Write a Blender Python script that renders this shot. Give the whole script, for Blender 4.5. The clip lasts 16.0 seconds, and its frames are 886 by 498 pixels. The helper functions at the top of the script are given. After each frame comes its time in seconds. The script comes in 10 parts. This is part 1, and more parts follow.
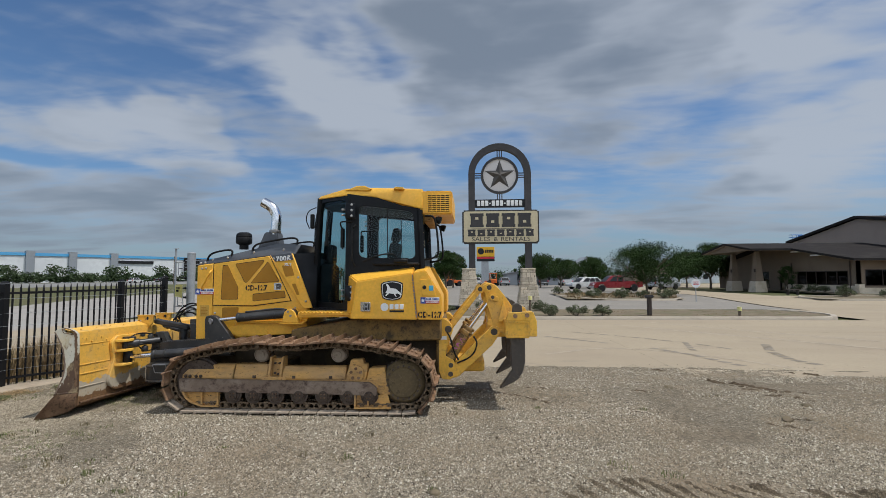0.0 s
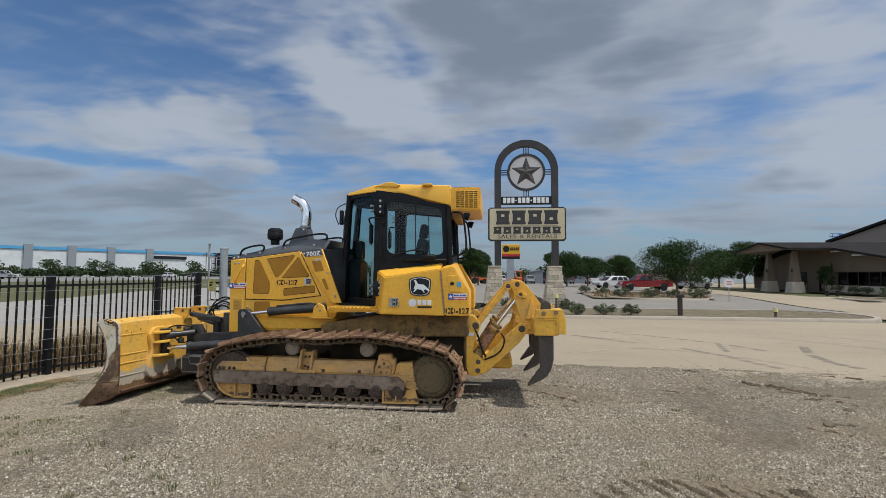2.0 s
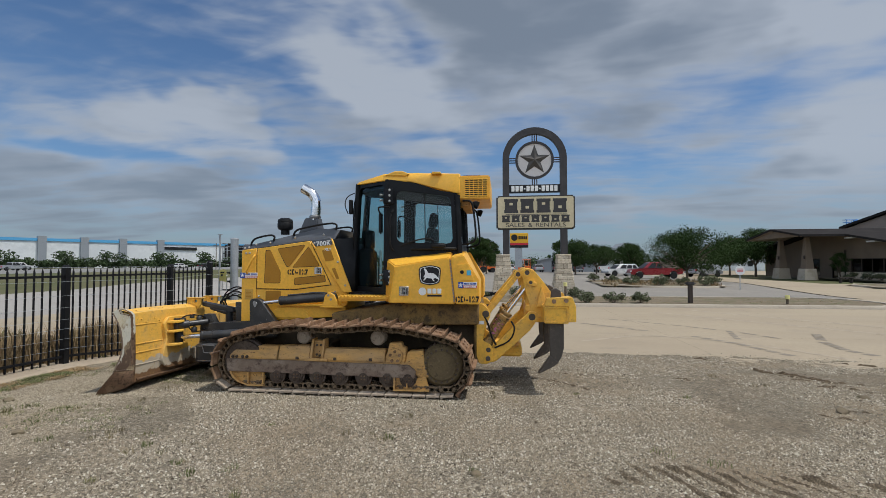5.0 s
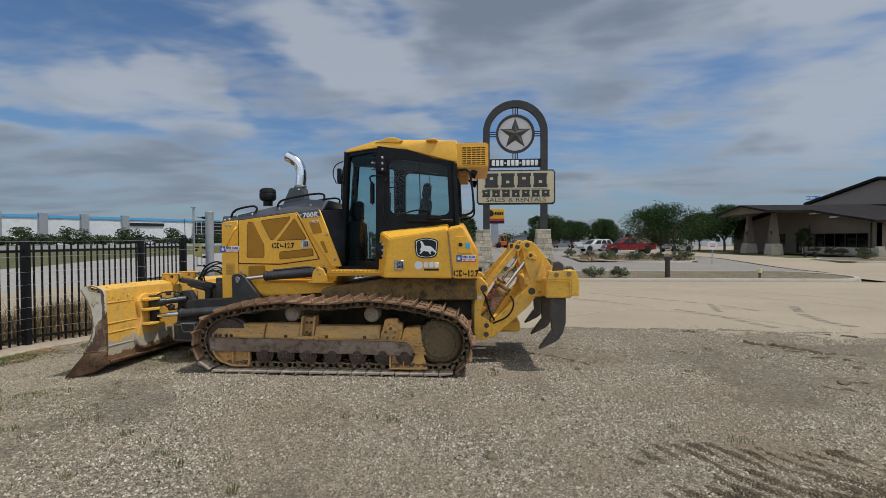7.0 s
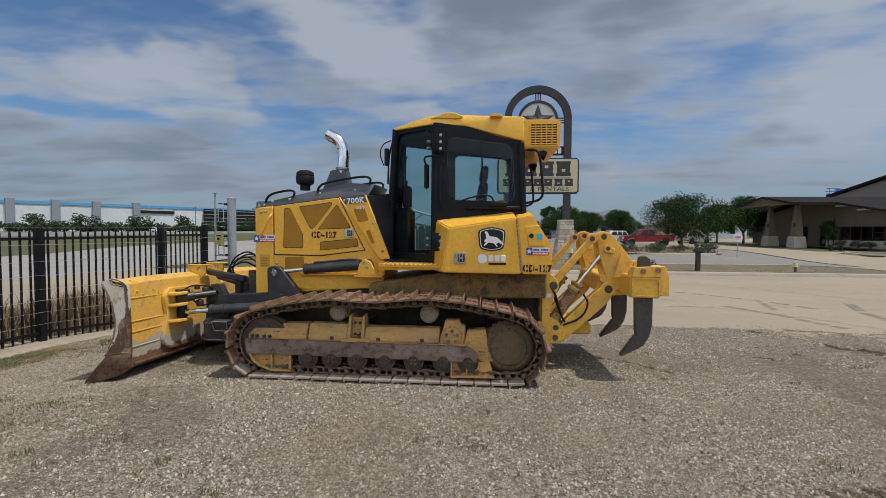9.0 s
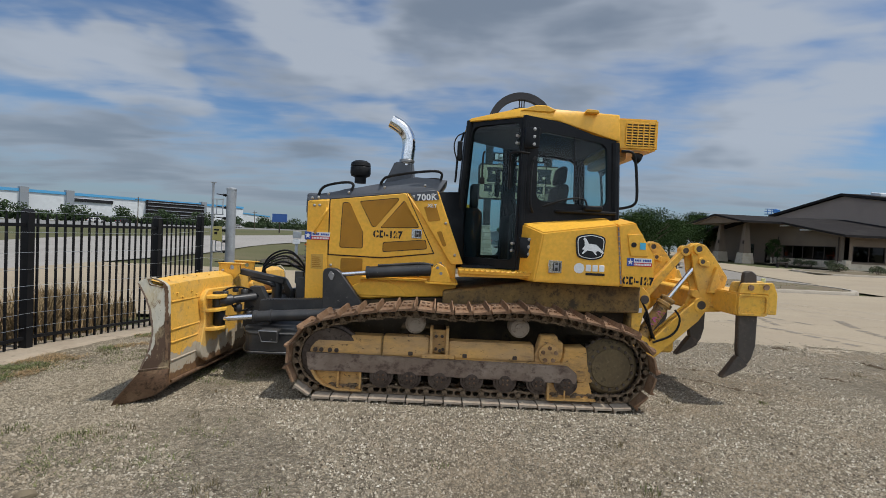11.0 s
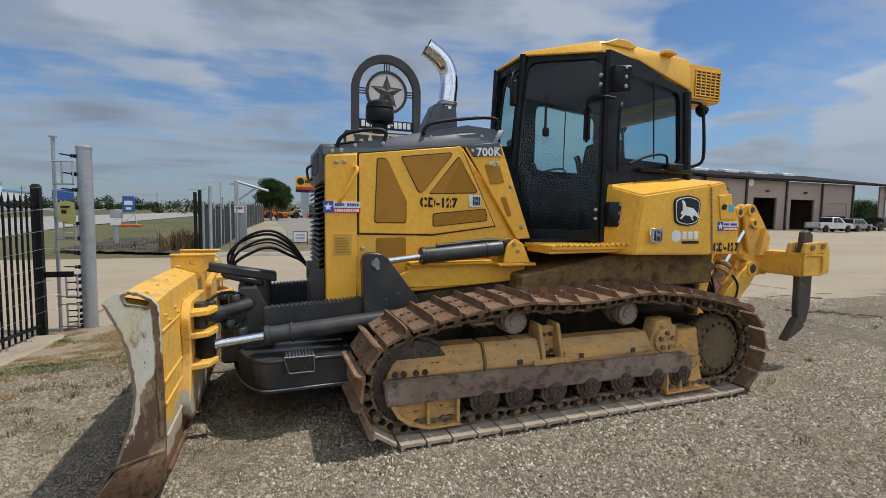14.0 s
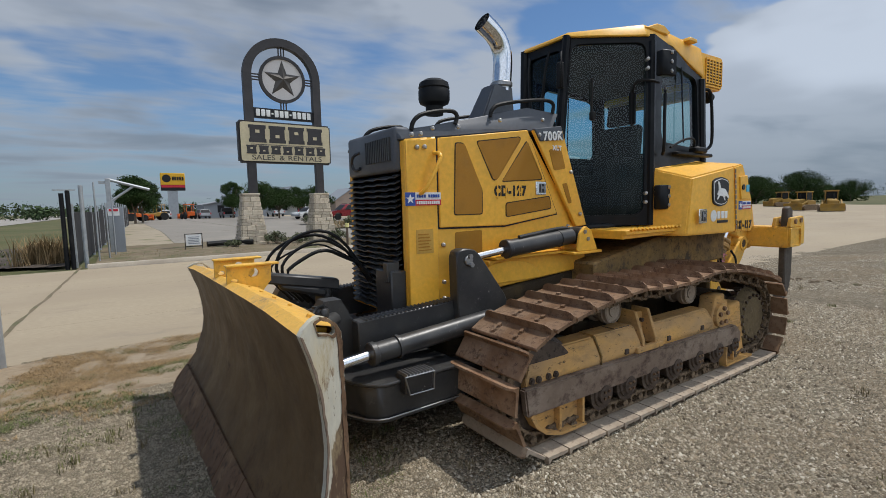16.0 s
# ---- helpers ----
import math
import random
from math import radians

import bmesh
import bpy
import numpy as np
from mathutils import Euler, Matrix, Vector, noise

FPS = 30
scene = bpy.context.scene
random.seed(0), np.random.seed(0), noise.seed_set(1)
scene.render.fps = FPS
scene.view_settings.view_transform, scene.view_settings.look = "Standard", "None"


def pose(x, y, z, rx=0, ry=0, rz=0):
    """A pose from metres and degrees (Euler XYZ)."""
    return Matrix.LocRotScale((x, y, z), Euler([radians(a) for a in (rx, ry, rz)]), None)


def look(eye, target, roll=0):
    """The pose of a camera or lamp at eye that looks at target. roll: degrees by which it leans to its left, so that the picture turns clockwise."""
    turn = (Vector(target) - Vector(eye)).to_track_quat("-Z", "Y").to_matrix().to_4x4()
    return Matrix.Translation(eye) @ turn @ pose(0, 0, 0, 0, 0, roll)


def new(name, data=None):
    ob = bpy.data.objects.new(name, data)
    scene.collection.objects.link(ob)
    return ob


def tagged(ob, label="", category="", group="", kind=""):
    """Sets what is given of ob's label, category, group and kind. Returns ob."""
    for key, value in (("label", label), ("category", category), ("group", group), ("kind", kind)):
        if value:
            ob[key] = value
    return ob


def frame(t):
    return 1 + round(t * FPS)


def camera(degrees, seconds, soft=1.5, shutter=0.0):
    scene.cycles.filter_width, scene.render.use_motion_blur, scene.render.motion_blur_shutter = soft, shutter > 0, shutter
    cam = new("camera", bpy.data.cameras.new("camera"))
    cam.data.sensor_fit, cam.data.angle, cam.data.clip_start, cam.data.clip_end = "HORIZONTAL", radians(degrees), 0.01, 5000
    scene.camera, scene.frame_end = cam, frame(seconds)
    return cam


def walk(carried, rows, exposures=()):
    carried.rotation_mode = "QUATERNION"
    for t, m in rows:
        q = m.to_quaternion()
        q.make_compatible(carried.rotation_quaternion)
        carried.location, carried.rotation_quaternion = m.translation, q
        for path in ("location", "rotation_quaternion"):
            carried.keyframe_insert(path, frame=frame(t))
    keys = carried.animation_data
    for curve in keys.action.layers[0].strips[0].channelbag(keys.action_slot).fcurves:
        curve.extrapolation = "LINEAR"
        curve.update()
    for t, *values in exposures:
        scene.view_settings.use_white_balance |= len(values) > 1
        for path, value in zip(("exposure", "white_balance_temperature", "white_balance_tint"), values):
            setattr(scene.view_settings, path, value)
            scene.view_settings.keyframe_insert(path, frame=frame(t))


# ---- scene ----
cam = camera(86.2, 16.0, soft=0.7)
METRES, EYE, TILT, LEAN, TURN = 7.5, 1.75, 0.0, 0.0, 3.3
ROWS = [
    (0.0, 0.0, 0.0, 0.0, 0.01, 3.44, 0.24),
    (0.5, 0.0008, 0.0012, -0.0016, 0.38, 3.26, 0.13),
    (1.0, -0.0008, 0.0006, -0.001, 1.16, 3.36, 0.04),
    (1.5, -0.0034, 0.0005, -0.0014, 2.19, 3.34, -0.09),
    (2.0, -0.0059, 0.0005, -0.002, 2.99, 3.12, -0.27),
    (2.5, -0.0076, 0.0016, -0.0027, 3.32, 2.75, -0.44),
    (3.0, -0.0078, 0.0017, -0.003, 3.33, 2.42, -0.66),
    (5.5, -0.0092, 0.0003, -0.003, 4.12, 1.28, 0.27),
    (6.0, -0.0085, 0.0029, -0.0061, 4.35, 0.45, 0.2),
    (6.5, -0.0275, 0.0222, -0.0113, 2.71, -0.34, -0.0),
    (7.0, -0.0513, 0.0441, -0.0096, 0.95, -1.09, 0.18),
    (7.5, -0.0641, 0.0771, -0.0133, 2.19, -1.68, 0.35),
    (8.0, -0.0813, 0.1011, -0.0098, 4.38, -2.32, 0.22),
    (10.5, -0.2909, 0.2126, -0.0108, -3.28, -1.96, -1.81),
    (11.0, -0.342, 0.2322, -0.0162, -3.67, -1.72, -2.64),
    (11.5, -0.3871, 0.2582, -0.0198, -7.51, -2.86, -3.64),
    (12.0, -0.4426, 0.2892, -0.0251, -12.44, -4.5, -3.91),
    (12.5, -0.4819, 0.3317, -0.0267, -16.31, -5.2, -2.58),
    (13.0, -0.5222, 0.3752, -0.0261, -18.74, -5.65, -1.92),
    (13.5, -0.5644, 0.4176, -0.0295, -21.43, -5.95, -1.55),
    (14.0, -0.592, 0.4725, -0.0309, -23.74, -4.37, -0.94),
    (14.5, -0.6343, 0.5118, -0.0264, -26.56, -3.24, 0.03),
    (15.0, -0.6737, 0.5419, -0.0261, -30.39, -3.55, 0.7),
    (15.5, -0.708, 0.5822, -0.0334, -34.05, -3.61, 1.45),
    (16.0, -0.7428, 0.6143, -0.0325, -37.75, -5.33, 1.29),
]
walk(cam, [(t, pose(0, 0, EYE, TILT, LEAN, TURN) @ pose(METRES * x, METRES * y, METRES * z, 90 + pitch, roll, yaw)) for t, x, y, z, yaw, pitch, roll in ROWS],
     [(0.0, -0.31), (3.0, -0.31), (5.5, -0.38), (7.0, -0.44), (8.0, -0.46), (10.5, -0.34), (12.0, -0.34), (13.0, -0.26), (14.0, -0.28), (16.0, -0.36)])

# ---- light ----
world = bpy.data.worlds.new("sky")
scene.world = world
world.use_nodes = True
SUN_DIR = Vector((0.45, -0.06, 1.0)).normalized()
wn, wl = world.node_tree.nodes, world.node_tree.links
wn.clear()


def wnode(kind, **values):
    n = wn.new(kind)
    for k, v in values.items():
        n.inputs[k].default_value = v
    return n


def wmath(op, a, b=None, clamp=False):
    n = wn.new("ShaderNodeMath")
    n.operation, n.use_clamp = op, clamp
    for i, v in enumerate((a, b)):
        if v is None:
            continue
        if isinstance(v, (int, float)):
            n.inputs[i].default_value = v
        else:
            wl.new(v, n.inputs[i])
    return n.outputs[0]


def wramp(src, lo, hi):
    n = wn.new("ShaderNodeMapRange")
    n.interpolation_type = "SMOOTHSTEP"
    n.inputs["From Min"].default_value, n.inputs["From Max"].default_value = lo, hi
    wl.new(src, n.inputs["Value"])
    return n.outputs["Result"]


sky = wn.new("ShaderNodeTexSky")
sky.sky_type, sky.sun_disc = "NISHITA", False
sky.sun_elevation = math.asin(SUN_DIR.z)
sky.sun_rotation = math.atan2(SUN_DIR.x, SUN_DIR.y)
sky.altitude, sky.air_density, sky.dust_density, sky.ozone_density = 200, 1.0, 0.5, 3.0
coord = wn.new("ShaderNodeTexCoord")
axes = wn.new("ShaderNodeSeparateXYZ")
wl.new(coord.outputs["Generated"], axes.inputs[0])
# cloud deck: the view direction carried up to a flat layer
height = wmath("MAXIMUM", wmath("ADD", axes.outputs["Z"], 0.10), 0.03)
flat = wn.new("ShaderNodeCombineXYZ")
wl.new(wmath("DIVIDE", axes.outputs["X"], height), flat.inputs["X"])
wl.new(wmath("DIVIDE", axes.outputs["Y"], height), flat.inputs["Y"])


def deck(scale, detail, rough, turn, stretch, shift, distortion=0.3):
    m = wn.new("ShaderNodeMapping")
    m.inputs["Rotation"].default_value = (0, 0, radians(turn))
    m.inputs["Scale"].default_value = (scale, scale * stretch, 1)
    m.inputs["Location"].default_value = shift
    wl.new(flat.outputs[0], m.inputs["Vector"])
    n = wnode("ShaderNodeTexNoise", Scale=1.0, Detail=detail, Roughness=rough, Distortion=distortion)
    wl.new(m.outputs[0], n.inputs["Vector"])
    return n.outputs["Fac"]


puffs = deck(0.8, 4.5, 0.48, 14, 1.9, (0.3, 5.1, 2.0), 0.4)
fine = deck(2.6, 6.0, 0.55, 8, 2.4, (2.0, 0.7, 5.0), 0.8)

# compass direction and height over the horizon, in degrees
azimuth = wmath("MULTIPLY", wmath("ARCTAN2", axes.outputs["X"], axes.outputs["Y"]), 57.2958)
rise = wmath("MULTIPLY", wmath("ARCSINE", axes.outputs["Z"]), 57.2958)


def drift(wide, tall, detail, rough, seed, distortion=0.0):
    """Cloud noise drawn out along the horizon: wide x tall degrees to a lump."""
    c = wn.new("ShaderNodeCombineXYZ")
    wl.new(wmath("DIVIDE", azimuth, wide), c.inputs["X"])
    wl.new(wmath("DIVIDE", rise, tall), c.inputs["Y"])
    c.inputs["Z"].default_value = seed
    n = wnode("ShaderNodeTexNoise", Scale=1.0, Detail=detail, Roughness=rough, Distortion=distortion)
    wl.new(c.outputs[0], n.inputs["Vector"])
    return n


lens = drift(10.0, 2.3, 3.0, 0.45, 3.0, 0.3).outputs["Fac"]
stir = wn.new("ShaderNodeSeparateColor")
wl.new(drift(14.0, 6.0, 3.5, 0.52, 8.0).outputs["Color"], stir.inputs[0])
bent_az = wmath("ADD", azimuth, wmath("MULTIPLY", wmath("SUBTRACT", stir.outputs[0], 0.5), 26.0))
bent_rise = wmath("ADD", rise, wmath("MULTIPLY", wmath("SUBTRACT", stir.outputs[1], 0.5), 13.0))


def cloud(az, up, wide, tall, tip=0.0, soft=0.25):
    """1 inside an oval cloud (degrees), falling to 0 over its ragged border; tip leans it."""
    u, v = wmath("SUBTRACT", bent_az, az), wmath("SUBTRACT", bent_rise, up)
    if tip:
        c, s = math.cos(radians(tip)), math.sin(radians(tip))
        u, v = wmath("ADD", wmath("MULTIPLY", u, c), wmath("MULTIPLY", v, s)), wmath("SUBTRACT", wmath("MULTIPLY", v, c), wmath("MULTIPLY", u, s))
    u, v = wmath("DIVIDE", u, wide), wmath("DIVIDE", v, tall)
    return wramp(wmath("SQRT", wmath("ADD", wmath("MULTIPLY", u, u), wmath("MULTIPLY", v, v))), 1.0, soft)


mass = wmath("ADD", wmath("ADD", wmath("MULTIPLY", puffs, 0.58), wmath("MULTIPLY", lens, 0.27)), wmath("MULTIPLY", fine, 0.15))
dark = wmath("ADD", wmath("ADD", wmath("MULTIPLY", wmath("SUBTRACT", puffs, 0.5), 1.9), wmath("MULTIPLY", wmath("SUBTRACT", lens, 0.5), 0.8)), wmath("MULTIPLY", wmath("SUBTRACT", stir.outputs[2], 0.5), 1.3))
# (azimuth, height, half width, half height, lean, soft core), cover, darkness
for oval, amount, grey in (((15, 32, 31, 22, 0, 0.5), 0.24, 0.56),      # grey sheet overhead
                           ((-14, 21.5, 15, 6.0, -16, 0.25), 0.22, -0.40),     # its bright ragged fringe
                           ((29, 8, 15, 6, 0, 0.2), 0.14, 0.22),
                           ((13, 6, 9, 3.0, 0, 0.2), 0.13, 0.15),
                           ((-37, 16.5, 10, 3.2, -4, 0.3), 0.20, 0.0),   # white lens clouds
                           ((-33, 12.5, 11, 3.0, -3, 0.3), 0.18, 0.12),
                           ((-9, 12.8, 8, 2.6, 0, 0.2), 0.12, 0.0),
                           ((-40, 6.5, 38, 5.5, 0, 0.3), 0.13, 0.42),    # layered streaks low down
                           ((-26, 24, 17, 9, 30, 0.0), 0.09, 0.0),       # thin veil
                           ((0, 7, 22, 5.0, 0, 0.2), 0.10, 0.35),
                           ((84, 6.5, 27, 13.5, 0, 0.82), 0.36, -0.45),    # cumulus bank
                           ((80, 2.5, 28, 8.5, 0, 0.2), 0.10, 0.8),
                           ((51, 10.5, 7, 2.2, 0, 0.2), 0.16, 0.0),
                           ((51, 5.5, 9, 2.6, 0, 0.2), 0.16, 0.2),
                           ((40, 18, 14, 13, 0, 0.3), 0.16, -0.95),      # the sheet is bright towards the sun
                           ((49, 16, 8, 12, 0, 0.2), -0.14, 0.0)):       # clear gap
    blot = cloud(*oval)
    mass = wmath("ADD", mass, wmath("MULTIPLY", blot, amount))
    if grey:
        dark = wmath("ADD", dark, wmath("MULTIPLY", blot, grey))
# added cloud sheet in the unseen half, brightened as fill for the near sides
unseen_fill = wramp(axes.outputs["Y"], 0.05, -0.5)
mass = wmath("ADD", mass, wmath("MULTIPLY", unseen_fill, 0.10))
thick = wramp(wmath("SUBTRACT", dark, wmath("MULTIPLY", unseen_fill, 0.5)), -0.15, 0.85)
cover = wramp(mass, 0.43, 0.67)
haze = wramp(axes.outputs["Z"], 0.20, 0.0)

shade = wn.new("ShaderNodeMix")
shade.data_type = "RGBA"
shade.inputs["A"].default_value = (6.9, 7.6, 8.6, 1)
shade.inputs["B"].default_value = (3.2, 3.85, 4.75, 1)
wl.new(thick, shade.inputs["Factor"])
clouds = wn.new("ShaderNodeMix")
clouds.data_type = "RGBA"
wl.new(wmath("MULTIPLY", cover, 0.86), clouds.inputs["Factor"])
lit = wn.new("ShaderNodeVectorMath")
lit.operation = "SCALE"
wl.new(shade.outputs["Result"], lit.inputs[0])
# the cumulus tops stand in full sun
tops = wmath("MULTIPLY", cloud(80, 13.5, 24, 6.5, 0, 0.3), 0.38)
wl.new(wmath("ADD", wmath("ADD", wmath("MULTIPLY", unseen_fill, 1.5), tops), 1.0), lit.inputs["Scale"])
deep = wn.new("ShaderNodeMix")
deep.data_type, deep.blend_type = "RGBA", "MULTIPLY"
deep.inputs["Factor"].default_value = 1.0
deep.inputs["B"].default_value = (1.08, 1.32, 1.52, 1)
wl.new(sky.outputs[0], deep.inputs["A"])
wl.new(deep.outputs["Result"], clouds.inputs["A"])
wl.new(lit.outputs[0], clouds.inputs["B"])
veil = wn.new("ShaderNodeMix")
veil.data_type = "RGBA"
veil.inputs["B"].default_value = (3.5, 4.35, 5.5, 1)
wl.new(wmath("MULTIPLY", haze, 0.7), veil.inputs["Factor"])
wl.new(clouds.outputs["Result"], veil.inputs["A"])
sky_light = wnode("ShaderNodeBackground", Strength=0.079)
wl.new(veil.outputs["Result"], sky_light.inputs["Color"])
sky_out = wn.new("ShaderNodeOutputWorld")
wl.new(sky_light.outputs[0], sky_out.inputs["Surface"])

sun = new("sun", bpy.data.lights.new("sun", "SUN"))
sun.data.energy, sun.data.angle, sun.data.color = 4.0, radians(0.9), (1.0, 0.965, 0.915)
sun.matrix_basis = look(SUN_DIR * 50, (0, 0, 0))


# ---- materials ----
def material(name, base, second=None, third=None, rough=0.6, metal=0.0, grain=40.0, patch=2.5, patch_lo=0.5, patch_hi=0.7,
             bump=0.15, bump_scale=None, spec=0.28, stretch=(1, 1, 1), vary=0.0, coat=0.0, third_scale=9.0, third_lo=0.58, third_hi=0.66, island=0.0, wear=(), grime=()):
    """Base colour with fine grain, larger patches of a second colour and smaller marks of a third."""
    m = bpy.data.materials.new(name)
    m.use_nodes = True
    n, l = m.node_tree.nodes, m.node_tree.links
    p = n["Principled BSDF"]
    p.inputs["Roughness"].default_value, p.inputs["Metallic"].default_value = rough, metal
    p.inputs["Coat Weight"].default_value = coat
    p.inputs["Specular IOR Level"].default_value = spec
    tc = n.new("ShaderNodeTexCoord")
    mp = n.new("ShaderNodeMapping")
    mp.inputs["Scale"].default_value = stretch
    l.new(tc.outputs["Object"], mp.inputs["Vector"])

    def noise_at(scale, detail=5.0, r=0.6):
        t = n.new("ShaderNodeTexNoise")
        t.inputs["Scale"].default_value, t.inputs["Detail"].default_value, t.inputs["Roughness"].default_value = scale, detail, r
        l.new(mp.outputs[0], t.inputs["Vector"])
        return t.outputs["Fac"]

    def ramp(src, lo, hi, to_lo=0.0, to_hi=1.0):
        r = n.new("ShaderNodeMapRange")
        for k, v in (("From Min", lo), ("From Max", hi), ("To Min", to_lo), ("To Max", to_hi)):
            r.inputs[k].default_value = v
        l.new(src, r.inputs["Value"])
        return r.outputs["Result"]

    def mix(fac, a, b, kind="MIX"):
        x = n.new("ShaderNodeMix")
        x.data_type, x.blend_type = "RGBA", kind
        for k, v in (("Factor", fac), ("A", a), ("B", b)):
            if isinstance(v, (tuple, float)):
                x.inputs[k].default_value = (*v, 1) if isinstance(v, tuple) else v
            else:
                l.new(v, x.inputs[k])
        return x.outputs["Result"]

    grit = noise_at(grain, 6.0, 0.65)
    colour = mix(ramp(grit, 0.25, 0.75, 0.0, 1.0), tuple(c * 0.86 for c in base), tuple(min(1, c * 1.12) for c in base))
    if second:
        colour = mix(ramp(noise_at(patch), patch_lo, patch_hi), colour, second)
    if third:
        colour = mix(ramp(noise_at(third_scale, 8.0, 0.7), third_lo, third_hi), colour, third)
    for (nx, ny, nz, c, amount, scale), worn in wear:
        # worn paint on one side of a slanting line, with a ragged border
        dot = n.new("ShaderNodeVectorMath")
        dot.operation = "DOT_PRODUCT"
        l.new(tc.outputs["Object"], dot.inputs[0])
        dot.inputs[1].default_value = (nx, ny, nz)
        add = n.new("ShaderNodeMath")
        add.operation = "MULTIPLY_ADD"
        l.new(noise_at(scale, 8.0, 0.68), add.inputs[0])
        add.inputs[1].default_value = amount
        l.new(dot.outputs["Value"], add.inputs[2])
        colour = mix(ramp(add.outputs[0], -c + amount * 0.5 - 0.004, -c + amount * 0.5 + 0.004), colour, worn)
    for dirt, lo, hi, scale in grime:
        colour = mix(ramp(noise_at(scale, 12.0, 0.74), lo, hi), colour, dirt)
    if vary or island:
        source = n.new("ShaderNodeObjectInfo").outputs["Random"] if vary else n.new("ShaderNodeNewGeometry").outputs["Random Per Island"]
        k = vary or island
        colour = mix(1.0, colour, ramp(source, 0, 1, 1 - k, 1 + k), "MULTIPLY")
    l.new(colour, p.inputs["Base Color"])
    l.new(ramp(noise_at(patch * 3), 0.3, 0.7, max(0.05, rough - 0.08), min(1, rough + 0.1)), p.inputs["Roughness"])
    if bump:
        b = n.new("ShaderNodeBump")
        b.inputs["Strength"].default_value, b.inputs["Distance"].default_value = bump, 0.01
        l.new(noise_at(bump_scale, 4.0) if bump_scale else grit, b.inputs["Height"])
        l.new(b.outputs[0], p.inputs["Normal"])
    return m


def plain(name, base, rough=0.5, metal=0.0):
    return material(name, base, None, None, rough, metal, grain=60, bump=0.03)


def glass_material(name, tint, through_amount, rough=0.02):
    m = bpy.data.materials.new(name)
    m.use_nodes = True
    n, l = m.node_tree.nodes, m.node_tree.links
    n.clear()
    clear = n.new("ShaderNodeBsdfTransparent")
    clear.inputs["Color"].default_value = tuple(c * through_amount for c in tint) + (1,)
    gloss = n.new("ShaderNodeBsdfGlossy")
    gloss.inputs["Roughness"].default_value = rough
    facing = n.new("ShaderNodeLayerWeight")
    facing.inputs["Blend"].default_value = 0.5
    power = n.new("ShaderNodeMath")
    power.operation = "POWER"
    l.new(facing.outputs["Facing"], power.inputs[0])
    power.inputs[1].default_value = 5.5
    fres = n.new("ShaderNodeMapRange")
    fres.inputs["To Min"].default_value, fres.inputs["To Max"].default_value = 0.032, 0.95
    l.new(power.outputs[0], fres.inputs["Value"])
    mx = n.new("ShaderNodeMixShader")
    out = n.new("ShaderNodeOutputMaterial")
    l.new(fres.outputs[0], mx.inputs["Fac"])
    l.new(clear.outputs[0], mx.inputs[1])
    l.new(gloss.outputs[0], mx.inputs[2])
    l.new(mx.outputs[0], out.inputs["Surface"])
    return m


YELLOW = material("machine_yellow_paint", (0.86, 0.452, 0.048), (0.77, 0.43, 0.085), (0.50, 0.285, 0.09), 0.42, spec=0.38, grain=25, patch=1.6, patch_lo=0.52, patch_hi=0.8,
                  bump=0.02, third_scale=16, third_lo=0.69, third_hi=0.76)
MESH_YELLOW = material("perforated_yellow", (0.40, 0.185, 0.018), (0.33, 0.155, 0.02), None, 0.6, grain=160, patch=5, bump=0.5, bump_scale=260)
GREY_HOOD = material("slate_grey_paint", (0.088, 0.096, 0.110), (0.108, 0.113, 0.122), None, 0.42, grain=30, patch=1.0, bump=0.0, spec=0.22)
BLACK = material("black_paint", (0.026, 0.026, 0.027), (0.055, 0.053, 0.049), (0.22, 0.21, 0.19), 0.40, grain=40, patch=3, patch_lo=0.44, patch_hi=0.66, bump=0.05, third_scale=11, third_lo=0.66, third_hi=0.70, spec=0.5,
                 grime=(((0.13, 0.12, 0.105), 0.60, 0.76, 14.0), ((0.30, 0.28, 0.25), 0.66, 0.70, 40.0)))
CAB_BLACK = material("cab_black_paint", (0.008, 0.0085, 0.0095), (0.016, 0.017, 0.018), None, 0.36, grain=40, patch=3, bump=0.03, spec=0.18)
RUBBER = material("black_rubber", (0.012, 0.012, 0.012), (0.026, 0.025, 0.023), None, 0.5, grain=60, bump=0.1, spec=0.18)
CHROME = plain("chrome_steel", (0.72, 0.72, 0.72), 0.14, 1.0)
STEEL = material("bare_steel", (0.34, 0.34, 0.34), (0.22, 0.20, 0.18), None, 0.4, 0.9, grain=60, bump=0.05)
BOLT = material("zinc_bolt", (0.42, 0.41, 0.39), None, None, 0.45, 0.7, grain=80, bump=0.05)
RUST_SHOE = material("rusty_track_steel", (0.205, 0.118, 0.066), (0.31, 0.21, 0.138), (0.12, 0.075, 0.05), 0.62, 0.06, spec=0.16, grain=30, patch=3.5, patch_lo=0.42, patch_hi=0.65,
                     bump=0.3, third_scale=8, third_lo=0.58, third_hi=0.68, vary=0.2,
                     grime=(((0.09, 0.05, 0.035), 0.52, 0.66, 22.0), ((0.38, 0.285, 0.19), 0.60, 0.72, 45.0),))
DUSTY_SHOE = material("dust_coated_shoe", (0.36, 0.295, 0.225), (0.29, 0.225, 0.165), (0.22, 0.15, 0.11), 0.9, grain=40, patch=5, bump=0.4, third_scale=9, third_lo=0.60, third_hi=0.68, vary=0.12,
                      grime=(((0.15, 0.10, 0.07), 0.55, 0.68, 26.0),))
